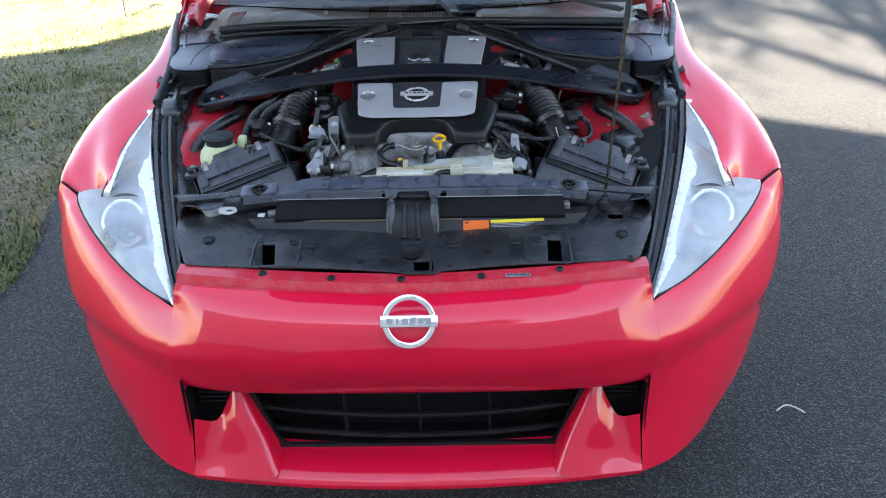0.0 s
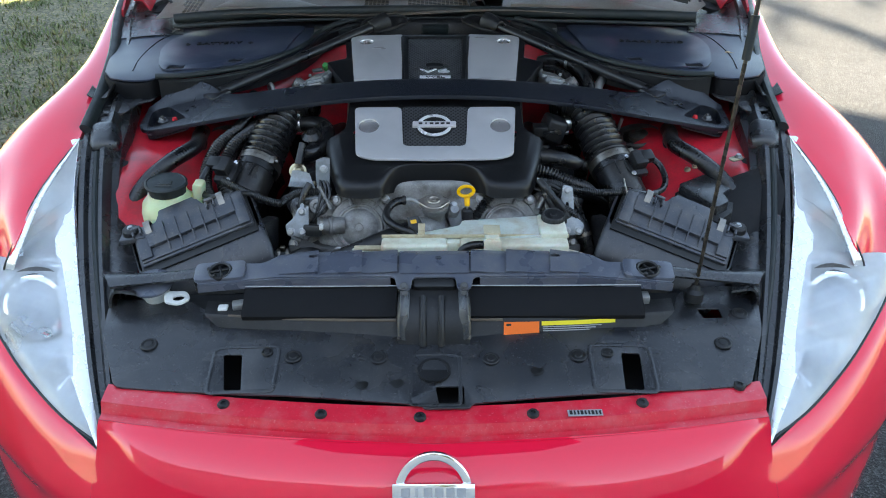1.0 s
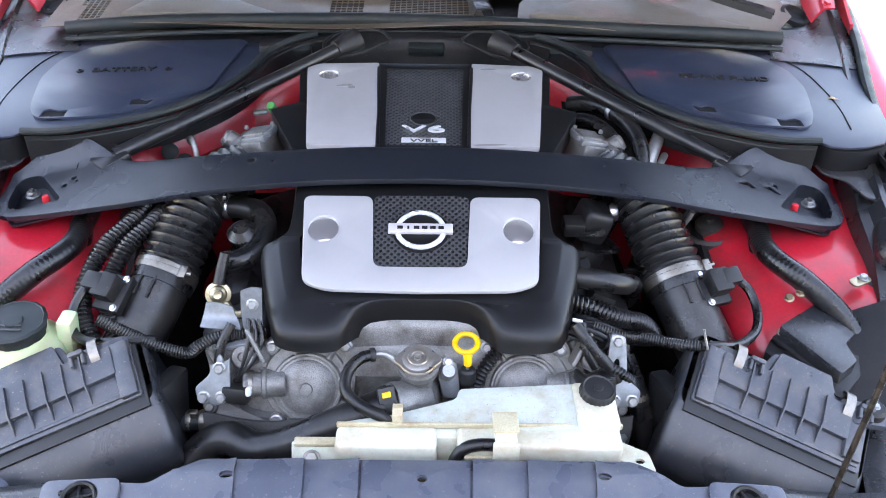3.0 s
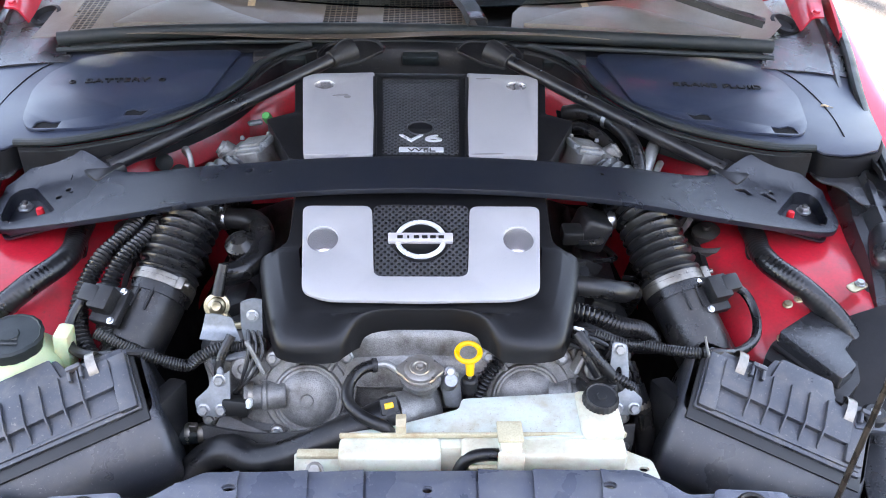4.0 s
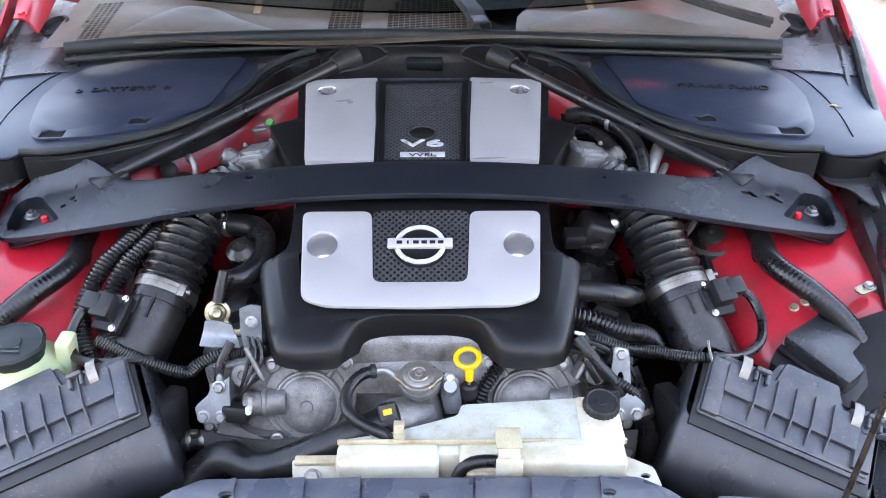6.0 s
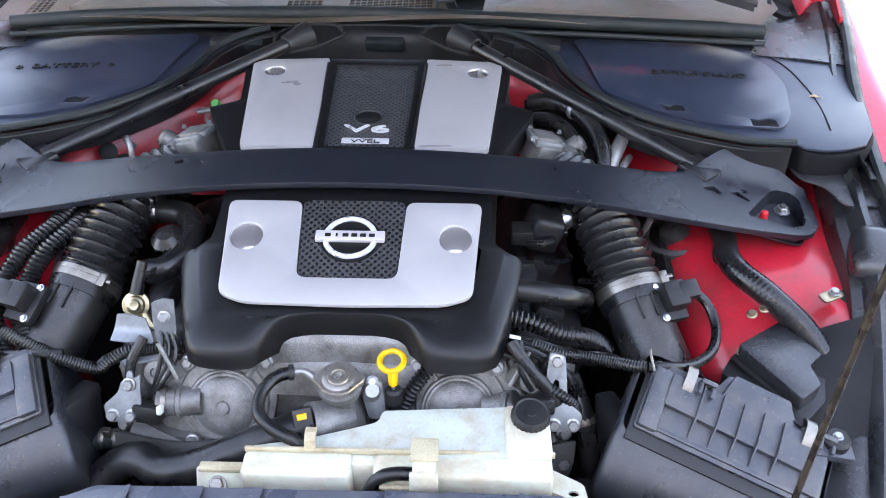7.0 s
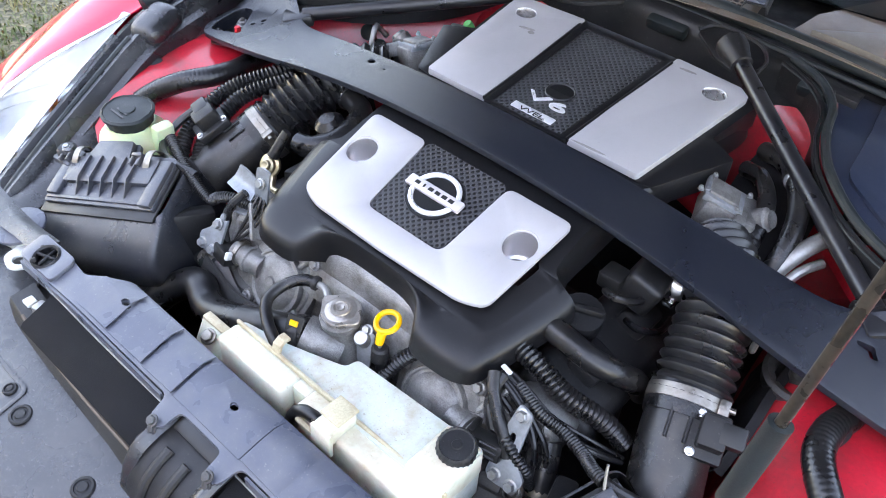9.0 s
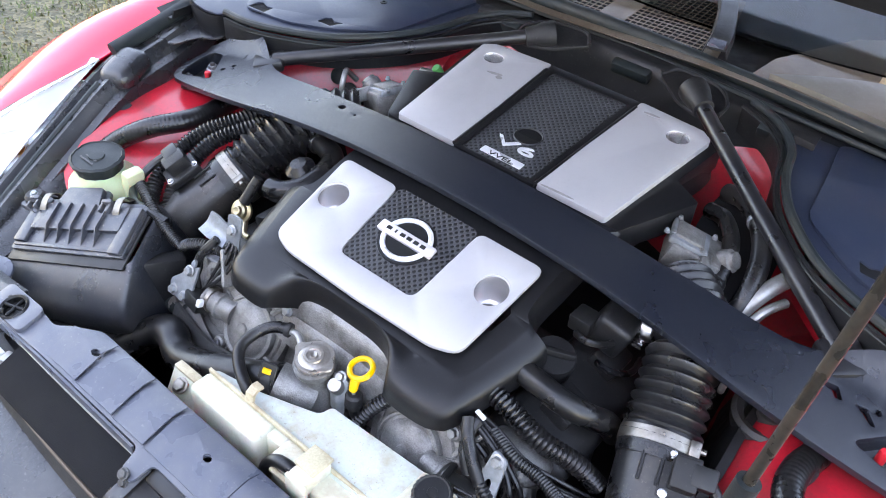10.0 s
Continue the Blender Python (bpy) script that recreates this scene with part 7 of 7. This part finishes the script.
def air_box(s):
    """Filter housing: lid with fins and steel clips over a rounded body."""
    ab = thing("air_filter_box", "dusty black air filter box with finned lid and clips", "air filter box", "air filter boxes")
    f_in, f_out, r_in = V(s * .330, .503, .760), V(s * .517, .438, .707), V(s * .356, .566, .787)
    u = (f_out - f_in)
    lu = u.length
    u.normalize()
    v = (r_in - f_in)
    v = (v - u * v.dot(u))
    lv = v.length
    v.normalize()
    n = u.cross(v) if s > 0 else v.cross(u)
    if n.z < 0:
        n = -n
    m = Matrix(((u.x, v.x, n.x, f_in.x), (u.y, v.y, n.y, f_in.y), (u.z, v.z, n.z, f_in.z), (0, 0, 0, 1)))

    def bx(c, sz, b=.002, rot=None, taper=1.0):
        return moved(rbox(c, sz, b, 2, rot, taper), m)
    lidp = [(-.002, -.003), (lu + .002, -.003), (lu + .004, lv + .008), (lu * .80, lv + .012), (lu * .76, lv + .028), (lu * .40, lv + .030), (lu * .36, lv + .012), (0, lv + .010)]
    lid = part("lid", moved(plate(round_outline(lidp, .004), (), .006, -.003, None, bevel=.0015), m), DUSTY, ab, "finned lid, pale with dust")
    # raised ends and the higher rear half; the front half lies lower between them
    part("lid_end", bx((lu * .055, lv * .50, .0055), (lu * .105, lv * 1.02, .009), .002), DUSTY, lid)
    part("lid_end", bx((lu * .945, lv * .56, .0055), (lu * .105, lv * .92, .009), .002), DUSTY, lid)
    step = [(lu * .10, lv * .46), (lu * .90, lv * .40), (lu * .90, lv * .98), (lu * .78, lv * .98), (lu * .74, lv * 1.36), (lu * .42, lv * 1.38), (lu * .38, lv * .98), (lu * .10, lv * .98)]
    part("lid_step", moved(plate(round_outline(step, .003), (), .0085, .002, lambda x, y: .010 * max(0, y - lv * .4) / lv * .3, bevel=.0014), m), DUSTY, lid)
    part("lid_lip", bx((lu * .5, .0045, .004), (lu * .98, .005, .005), .0012), DUSTY, lid)
    for k in range(5):
        x = lu * (.275 + .114 * k)
        fin = bmesh.new()
        pts = [(x, .010, .003), (x, lv * .98, .003), (x, lv * .98, .0165), (x, lv * .46, .0165), (x, .012, .0045)]
        fin.faces.new([fin.verts.new(p) for p in pts])
        part("lid_fin", moved(thick(fin, .0018), m), DUSTY, lid)
    part("seam", bx((lu * .5, lv * .45, -.005), (lu + .012, lv + .028, .004), .0015), LABEL_BLACK, ab)
    for x in (lu * .19, lu * .87):
        arc = [(lv + .020, -.014), (lv + .0205, -.002), (lv + .017, .010), (lv + .010, .0165), (lv + .001, .0175), (lv - .010, .0145), (lv - .017, .0105)]
        strap = grid([[V(x + dx, y, z) for dx in (-.0058, 0, .0058)] for y, z in [(p.x, p.y) for p in spline([(y, z, 0) for y, z in arc], 18)]])
        clip = part("spring_clip", moved(thick(strap, .0012), m), DULL, ab, "bent steel spring clip")
        part("clip_hook", bx((x + .020, lv + .002, .013), (.018, .006, .016), .0015), DUSTY, lid)
        part("clip_hook", bx((x + .013, lv - .006, .012), (.004, .016, .014), .001), DUSTY, lid)
        part("clip_hook", bx((x + .027, lv - .006, .012), (.004, .016, .014), .001), DUSTY, lid)
    # body, wider than the lid: it slopes out to the front before it falls away
    b1 = [(-.012, -.010), (lu + .010, -.010), (lu + .012, lv + .020), (-.012, lv + .020)]
    rows = []
    for dz, gx, gy in ((-.006, 0, 0), (-.0075, .002, .004), (-.010, .003, .014), (-.016, .004, .032), (-.024, .004, .048), (-.034, .003, .060), (-.048, .001, .067), (-.070, -.002, .069), (-.12, -.008, .058), (-.17, -.02, .02), (-.26, -.03, -.01)):
        o = round_outline([(b1[0][0] - gx, b1[0][1] - gy), (b1[1][0] + gx, b1[1][1] - gy), (b1[2][0] + gx, b1[2][1]), (b1[3][0] - gx, b1[3][1])], .016, 5)
        rows.append([V(x, y, dz) for x, y in o])
    part("box_body", moved(grid(rows, close=True), m), BOXBODY, ab, sharp=60)
    # rounded end on the engine side, and the outlet to the meter pipe
    part("inner_end", rbox((s * .325, .528, .668), (.026, .080, .15), .006, 2, (-14, 0, s * 16)), BLACK, ab)
    part("outlet_collar", hose([V(s * .412, .575, .70), V(s * .400, .605, .71), V(s * .394, .62, .718)], .0425, 26, .01), BLACK, ab)
    part("foot", rbox((s * .548, .500, .735), (.05, .035, .012), .004, 2, (10, s * 10, 0)), DUSTY, ab)
    gr = part("grommet", lathe([(.015, -.006), (.015, .004), (.011, .008), (.006, .008), (.005, .005), (0, .005)], (s * .553, .500, .744), (0, -.1, 1), 18), BLACK, ab, "rubber grommet with a bolt")
    part("grommet_bolt", bolt((s * .553, .4995, .751), .0055, .005), BOLTM, gr)


for s in (-1, 1):
    air_box(s)

# power steering reservoir (left)
res = thing("steering_reservoir", "pale yellow-green fluid reservoir with a black cap", "fluid reservoir")
rb = part("bottle", lathe([(.0, -.115), (.046, -.112), (.052, -.10), (.053, -.045), (.049, -.028), (.038, -.016), (.036, -.008), (0, -.008)], (-.503, .582, .792), (.02, -.05, 1), 32), FLUID, res)
part("bracket_ear", rbox((-.452, .602, .762), (.020, .030, .065), .005, 2, (0, 8, 0)), FLUID, res)
rc = part("cap", lathe([(.0325, -.016), (.0335, -.010), (.0335, .003), (.0385, .005), (.0390, .0085), (.0355, .011), (.034, .0095), (.012, .0095), (.011, .0115), (0, .012)], (-.503, .582, .794), (.02, -.05, 1), 64, wob=lambda a: 1 + .055 * max(0, math.cos(2 * a + .4)) ** 6 + .012 * math.cos(16 * a)), RUBBER, res, "black screw cap with printed marks")
for k in range(3):
    part("cap_print", rbox((-.503, .565 + .008 * k, .8040), (.032 - .006 * k, .003, .0006), .0002, 1), IRON, rc)

# fuse and relay box (right)
fb = thing("fuse_box", "matt black plastic fuse and relay box", "fuse box")
fo = [(.471, .617), (.535, .663), (.568, .609), (.548, .590), (.551, .560), (.522, .536)]
part("lid", plate(round_outline(fo, .004, 3), (), .024, .750, lambda x, y: -(x - .52) * .05 + (y - .60) * .05, bevel=.003), SHROUD, fb)
part("tray", plate(round_outline([(.450, .596), (.468, .622), (.535, .670), (.578, .610), (.558, .552), (.518, .512)], .006, 3), (), .085, .666, None, bevel=.003), BLACK, fb)
part("lid_lip", plate(round_outline([(.464, .616), (.535, .668), (.574, .610), (.554, .591), (.557, .558), (.521, .530)], .005, 3), (), .004, .7505, lambda x, y: -(x - .52) * .05 + (y - .60) * .05, bevel=.001), BLACK, fb)


# ---- conduits and wires ----
def conduit(label, pts, r, rib=.0025, pitch=.006, mat=None, kind="conduit", group="wiring conduits"):
    t = thing("wiring_conduit" if kind == "conduit" else kind, label, "conduit" if kind == "conduit" else kind, group)
    part("sleeve", hose(pts, r, 14, .006, rib=rib, pitch=pitch), mat or CONDUIT, t)
    return t


for s in (-1, 1):
    # thick sleeve from under the brace over the red inner wing
    t = conduit("thick black ribbed wiring sleeve over the red inner wing",
                [(s * .498, .835, .800), (s * .495, .800, .803), (s * .487, .762, .806), (s * .492, .722, .808), (s * .522, .682, .800), (s * .562, .648, .773), (s * .590, .615, .735), (s * .602, .58, .69), (s * .603, .55, .60)], .0160, .0003, .0060)
    part("band", lathe([(.0165, -.008), (.017, 0), (.0165, .008)], (s * .489, .770, .801), (-s * .2, -.95, -.15), 18), RUBBER, t)
for dx, y0 in ((0, 0), (.030, .012)):
    conduit("black corrugated wiring conduit on the inner wing", [(-.395 + dx, .83, .832), (-.410 + dx, .775, .826), (-.438 + dx, .725, .812), (-.452 + dx, .675 + y0, .785), (-.446 + dx, .635 + y0, .760), (-.420 + dx, .600 + y0, .735), (-.40 + dx, .58, .70)], .0115, .0026, .0062)
conduit("black corrugated conduit beside the engine cover", [(.196, .630, .802), (.225, .628, .796), (.262, .632, .776), (.300, .650, .752), (.325, .665, .72)], .0115, .0026, .0062)
sm = thing("breather_hose", "smooth black breather hose beside the engine cover", "hose")
part("hose", hose([(.195, .672, .812), (.225, .668, .812), (.262, .672, .802), (.288, .690, .785), (.298, .715, .76), (.30, .74, .72)], .0145, 16, .008), HOSE, sm)
loop = thing("sensor_wire", "thin black sleeved wire to the air-flow sensor", "wire", "sensor wires")
part("sleeve", hose([(.425, .690, .802), (.445, .678, .790), (.452, .650, .775), (.440, .615, .768), (.408, .585, .772), (.372, .568, .785), (.352, .566, .786)], .0062, 10, .006), CONDUIT, loop)
part("sleeve", hose([(.352, .566, .786), (.335, .572, .782), (.315, .585, .775), (.285, .592, .776), (.255, .590, .782), (.22, .598, .79)], .0070, 12, rib=.0012, pitch=.0036), CONDUIT, loop)
part("bare_end", hose([(.357, .556, .79), (.352, .562, .806), (.350, .565, .815)], .0016, 6, .004), PEWTER, loop)
loop = thing("sensor_wire", "thin black sleeved wire to the air-flow sensor", "wire", "sensor wires")
part("sleeve", hose([(-.422, .672, .805), (-.440, .655, .800), (-.452, .625, .780), (-.440, .595, .770), (-.405, .575, .775), (-.362, .570, .785), (-.330, .575, .780)], .0062, 10, .006), CONDUIT, loop)
part("sleeve", hose([(-0.399, 0.585, 0.804), (-0.341, 0.572, 0.78), (-0.294, 0.568, 0.765), (-0.276, 0.572, 0.774), (-0.257, 0.58, 0.78), (-0.231, 0.59, 0.778), (-0.197, 0.6, 0.771)], .0076, 12, rib=.0013, pitch=.0036), CONDUIT, loop)
rng = random.Random(9)
for k in range(6):
    w = thing("cable", "thin black cable beside the engine cover", "cable", "loose cables")
    o = Vector((rng.uniform(-.006, .006), rng.uniform(-.006, .006), rng.uniform(-.005, .005)))
    part("strand", hose([V(.200, .604, .792) + o, V(.225, .600, .790) + o * 1.5, V(.262, .598, .776) + o * 1.5, V(.300, .612, .760) + o * 2, V(.335, .640, .73) + o], .0026, 8, .012), CONDUIT, w)
# tied bundle of cables and small castings beside the coolant tank
for k in range(5):
    w = thing("cable", "thin black cable in a tied bundle", "cable", "loose cables")
    o = V(.004 * (k - 2), .003 * ((k * 2) % 5 - 2), .003 * ((k * 3) % 5 - 2))
    part("strand", hose([V(.196, .590, .792) + o, V(.222, .586, .784) + o, V(.246, .582, .768) + o, V(.262, .574, .742) + o * 2, V(.268, .566, .70) + o * 2], .0034, 8, .01), CONDUIT, w)
tie = thing("cable_tie", "black plastic cable tie round a bundle", "cable tie")
part("band", lathe([(.0135, -.003), (.014, 0), (.0135, .003)], (.236, .584, .776), (.9, -.1, -.5), 18), BLACK, tie)
part("tie_head", rbox((.240, .574, .786), (.008, .007, .006), .001, 1, (0, 30, 0)), BLACK, tie)
sp = thing("cable_sleeve", "black corrugated cable sleeve over the engine front", "cable sleeve")
part("sleeve", hose([(.205, .575, .780), (.226, .560, .766), (.252, .550, .756), (.272, .552, .735), (.278, .560, .700)], .0062, 12, rib=.0014, pitch=.0045), CONDUIT, sp)
wt = thing("cable_tag", "white plastic cable tag", "tag")
part("tag_body", rbox((.201, .600, .797), (.014, .006, .003), .001, 1, (0, 10, -8)), CREAM, wt)
cn = thing("cam_sensor_plug", "black sensor plug on the engine front", "plug", "cam sensor plugs")
part("plug_body", rbox((.226, .545, .742), (.040, .022, .022), .004, 2, (-20, 0, 12)), LABEL_BLACK, cn)
part("plug_flange", rbox((.204, .546, .738), (.008, .030, .032), .003, 2, (-20, 0, 12)), LABEL_BLACK, cn)
for dz in (-.006, .001, .008):
    part("plug_ridge", rbox((.232, .535 + dz * .3, .746 + dz), (.022, .003, .003), .001, 1, (-20, 0, 12)), CONDUIT, cn)
part("plug_wire", hose([(.222, .556, .758), (.210, .562, .778), (.206, .575, .792), (.205, .59, .80)], .006, 10, .006), CONDUIT, cn)
cn = thing("cam_sensor_plug", "black sensor plug on the engine front", "plug", "cam sensor plugs")
part("plug_body", rbox((-.229, .541, .722), (.034, .022, .022), .004, 2, (-20, 0, -8)), LABEL_BLACK, cn)
part("plug_clip", rbox((-.212, .535, .732), (.007, .010, .012), .002, 1, (-20, 0, -8)), CREAM, cn)
part("plug_wire", hose([(-.240, .552, .720), (-.252, .560, .745), (-.248, .572, .775), (-.236, .59, .795)], .006, 10, .006), CONDUIT, cn)
for k in range(3):
    w = thing("cable", "thin black cable by the camshaft plug", "cable", "loose cables")
    part("strand", hose([(-.205 - .006 * k, .600, .800), (-.198 - .008 * k, .580, .775 + .004 * k), (-.215 - .004 * k, .562, .748), (-.235, .556, .728 - .004 * k)], .0028, 8, .01), CONDUIT, w)

# gold valve and grey bracket on the left
pcv = thing("vacuum_valve", "small zinc-gold vacuum valve with a rubber hose", "valve")
part("valve_body", lathe([(.0, -.012), (.010, -.012), (.010, -.006), (.0165, -.004), (.0172, -.001), (.0165, .001), (.012, .002), (.0105, .006), (.0075, .008), (.0065, .012), (.005, .013), (0, .011)], (-.268, .655, .790), (.15, -.85, .55), 24), ZINC, pcv)
part("valve_pipe", hose([(-.258, .652, .778), (-.246, .640, .770), (-.232, .638, .772)], .0045, 10, .004), ZINC, pcv)
part("valve_stem", hose([(-.266, .660, .803), (-.262, .672, .822), (-.258, .682, .838)], lambda u: .0085 - .002 * u, 12, .005), HOSE, pcv)
lb = thing("hose_bracket", "pale zinc bracket beside the engine cover", "bracket")
part("bracket_plate", thick(loft([[(-.270, .612, .812), (-.256, .612, .812), (-.238, .612, .806)], [(-.274, .604, .796), (-.256, .604, .795), (-.232, .604, .790)], [(-.276, .590, .788), (-.256, .588, .787), (-.226, .590, .784)]], 8, 6), .003), ZINCPLATE, lb)
part("bracket_shelf", plate(round_outline([(-.262, .572), (-.205, .578), (-.200, .600), (-.262, .602)], .006), [disc_outline(-.245, .587, .011, .006, 14)], .004, .768, lambda x, y: (x + .23) * .12, bevel=.001), ZINCPLATE, lb)
part("bracket_wing", thick(loft([[(-.222, .606, .836), (-.208, .606, .842), (-.196, .606, .840)], [(-.224, .600, .806), (-.210, .600, .808), (-.198, .600, .806)], [(-.222, .596, .780), (-.208, .596, .780), (-.199, .596, .780)]], 6, 5), .003), ZINCPLATE, lb)
part("bracket_bolt", bolt((-.208, .596, .822), .007, .006, (0, -.9, .4)), BOLTM, lb)
part("bracket_rod", hose([(-.262, .600, .760), (-.242, .592, .756), (-.222, .594, .760), (-.206, .604, .768)], .0055, 10, .005), PEWTER, lb)

# left breather: elbow hose with wire clamps
eb = thing("breather_elbow", "black moulded breather elbow with a wire clamp", "hose")
part("elbow", hose([(-.292, .820, .822), (-.262, .812, .826), (-.236, .800, .826), (-.222, .770, .822), (-.225, .735, .812), (-.245, .712, .805), (-.268, .708, .802)], .0165, 16, .007), HOSE, eb)
part("elbow_cap", lathe([(.018, -.02), (.022, -.008), (.022, .006), (.012, .015), (0, .016)], (-.250, .752, .820), (-.1, -.3, 1), 20), HOSE, eb)
part("wire_clamp", lathe([(.0175, -.005), (.0188, 0), (.0175, .005)], (-.283, .818, .823), (.95, -.25, .1), 20), BRIGHT, eb, "bright spring clamp")
part("clamp_ear", rbox((-.284, .812, .845), (.006, .016, .010), .001), BRIGHT, eb)
el = thing("breather_elbow", "black moulded breather elbow with a wire clamp", "hose")
part("elbow", hose([(.292, .822, .825), (.270, .815, .822), (.246, .806, .815), (.234, .785, .80)], .015, 16, .007), HOSE, el)
part("solenoid", rbox((.246, .795, .820), (.045, .05, .05), .008, 3, (0, 20, 10)), BLACK, el)
part("solenoid_plug", rbox((.216, .775, .825), (.03, .03, .022), .004, 2), LABEL_BLACK, el)
part("wire_clamp", lathe([(.016, -.006), (.0172, 0), (.016, .006)], (.277, .818, .823), (.95, .25, .1), 20), BRIGHT, el, "bright spring clamp")
part("clamp_ear", rbox((.276, .806, .806), (.012, .010, .008), .001), BRIGHT, el)
for k, (x, y, z) in enumerate(((.222, .745, .83), (.235, .83, .82), (.25, .76, .79), (.30, .77, .75))):
    w = thing("cable", "thin black cable beside the engine cover", "cable", "loose cables")
    part("strand", hose([(x, y, z), (x + .02, y - .01, z + .008), (x + .035, y + .02, z - .008), (x + .03, y + .06, z - .02)], .0042, 8, .008), CONDUIT, w)

# green cap, alloy pipes, clips round the towers
gc = thing("service_cap", "small green plastic cap on a steel pipe", "cap")
part("cap", lathe([(.0, .009), (.0065, .009), (.0078, .006), (.0078, -.006), (.006, -.008), (0, -.008)], (-.255, 1.055, .868), (-.2, -.5, .85), 18), GREENCAP, gc)
part("clip", rbox((-.275, 1.05, .862), (.024, .012, .006), .002, 1, (0, 0, 20)), PEWTER, gc)
part("pipe", hose([(-.255, 1.06, .86), (-.25, 1.08, .84), (-.24, 1.10, .81)], .006, 10, .01), PEWTER, gc)
ap_ = thing("coolant_pipe", "bent alloy pipe through the bulkhead", "pipe")
part("pipe", hose([(.395, 1.03, .862), (.380, .985, .866), (.362, .945, .855), (.350, .92, .835), (.34, .90, .81)], .0105, 14, .01), PEWTER, ap_)
part("thin_pipe", hose([(.385, .955, .842), (.372, .930, .838), (.362, .912, .82)], .006, 10, .01), PEWTER, ap_)
part("grommet", lathe([(.026, -.004), (.026, .006), (.020, .010), (.014, .010)], (.396, 1.04, .86), (0, -1, .1), 20), RUBBER, ap_)
lp = thing("brake_pipe", "thin bent steel pipe by the bulkhead", "pipe")
part("pipe", hose([(-.372, .985, .832), (-.375, .97, .85), (-.366, .955, .862), (-.358, .94, .85), (-.356, .93, .82)], .0045, 10, .006), PEWTER, lp)
for x, y, z in ((-.415, .985, .822), (-.395, .99, .80)):
    solo("rubber_plug", lathe([(.014, -.002), (.014, .003), (.008, .005), (0, .005)], (x, y, z), (.2, -.8, .5), 16), RUBBER, "round black rubber plug in the red bulkhead", "plug", group="rubber plugs")
hp = thing("tower_hook", "short bright steel rod by the strut tower", "rod")
part("rod", hose([(.382, .800, .812), (.384, .79, .83), (.386, .785, .845)], .004, 8, .005), PEWTER, hp)
et = thing("earth_strap_tab", "pale steel tab bolted to the red inner wing", "tab")
part("tab_plate", plate(round_outline([(.588, .672), (.618, .688), (.612, .704), (.582, .688)], .008), (), .003, .797, lambda x, y: 0, bevel=.0008), ZINC, et)
part("tab_bolt", bolt((.604, .690, .801), .0065, .007), BOLTM, et)
for x, y, z in ((.478, .618, .762), (.498, .665, .782), (.515, .672, .786)):
    sc = thing("wing_screw", "small plated screw on the red inner wing", "screw", "wing screws")
    part("head", bolt((x, y, z + .003), .006, .006, (-.3, -.3, 1)), ZINC, sc)

# insulation pad added as dark fill, and heater hoses, beside the engine cover's rear
ins = thing("bulkhead_dark_pad", "black insulation pad added as dark fill against the red bulkhead", "insulation")
part("pad", thick(loft([[(.235, 1.10, .866), (.295, 1.075, .860), (.345, 1.04, .853)], [(.235, 1.02, .850), (.30, .99, .850), (.355, .965, .844)], [(.25, .95, .828), (.31, .93, .828), (.36, .905, .822)]], 12, 10), .004), FOAM, ins)
hh = thing("heater_hose", "black rubber heater hose behind the engine", "hose", "heater hoses")
part("hose", hose([(.244, 1.075, .872), (.275, 1.055, .884), (.312, 1.015, .884), (.336, .970, .872), (.344, .930, .846), (.34, .90, .81)], .0130, 14, .008), HOSE, hh)
part("clip", lathe([(.0138, -.004), (.0145, 0), (.0138, .004)], (.306, 1.022, .885), (.6, -.75, 0), 18), BOLTM, hh)
hh = thing("heater_hose", "black rubber heater hose behind the engine", "hose", "heater hoses")
part("hose", hose([(.240, 1.035, .862), (.268, 1.015, .872), (.296, .975, .868), (.306, .935, .850), (.308, .90, .82)], .0110, 14, .008), HOSE, hh)

# ---- bonnet prop rod ----
rod = thing("bonnet_prop_rod", "thin dark steel prop rod with a black grip sleeve", "prop rod")
foot = V(.4435, .362, .695)
way = V(.0700, .1062, 1.0)
part("shaft", hose([foot, foot + way * .5, foot + way * 1.08], .0033, 12, .05), RODMETAL, rod)
part("grip_sleeve", hose([foot + way * .395, foot + way * .46], .0066, 14, .01), RUBBER, rod, "black grip sleeve")
part("foot_clip", lathe([(.016, -.01), (.016, .006), (.009, .012), (.007, .02)], foot + V(0, 0, -.002), way, 18), BLACK, rod, "black plastic pivot")
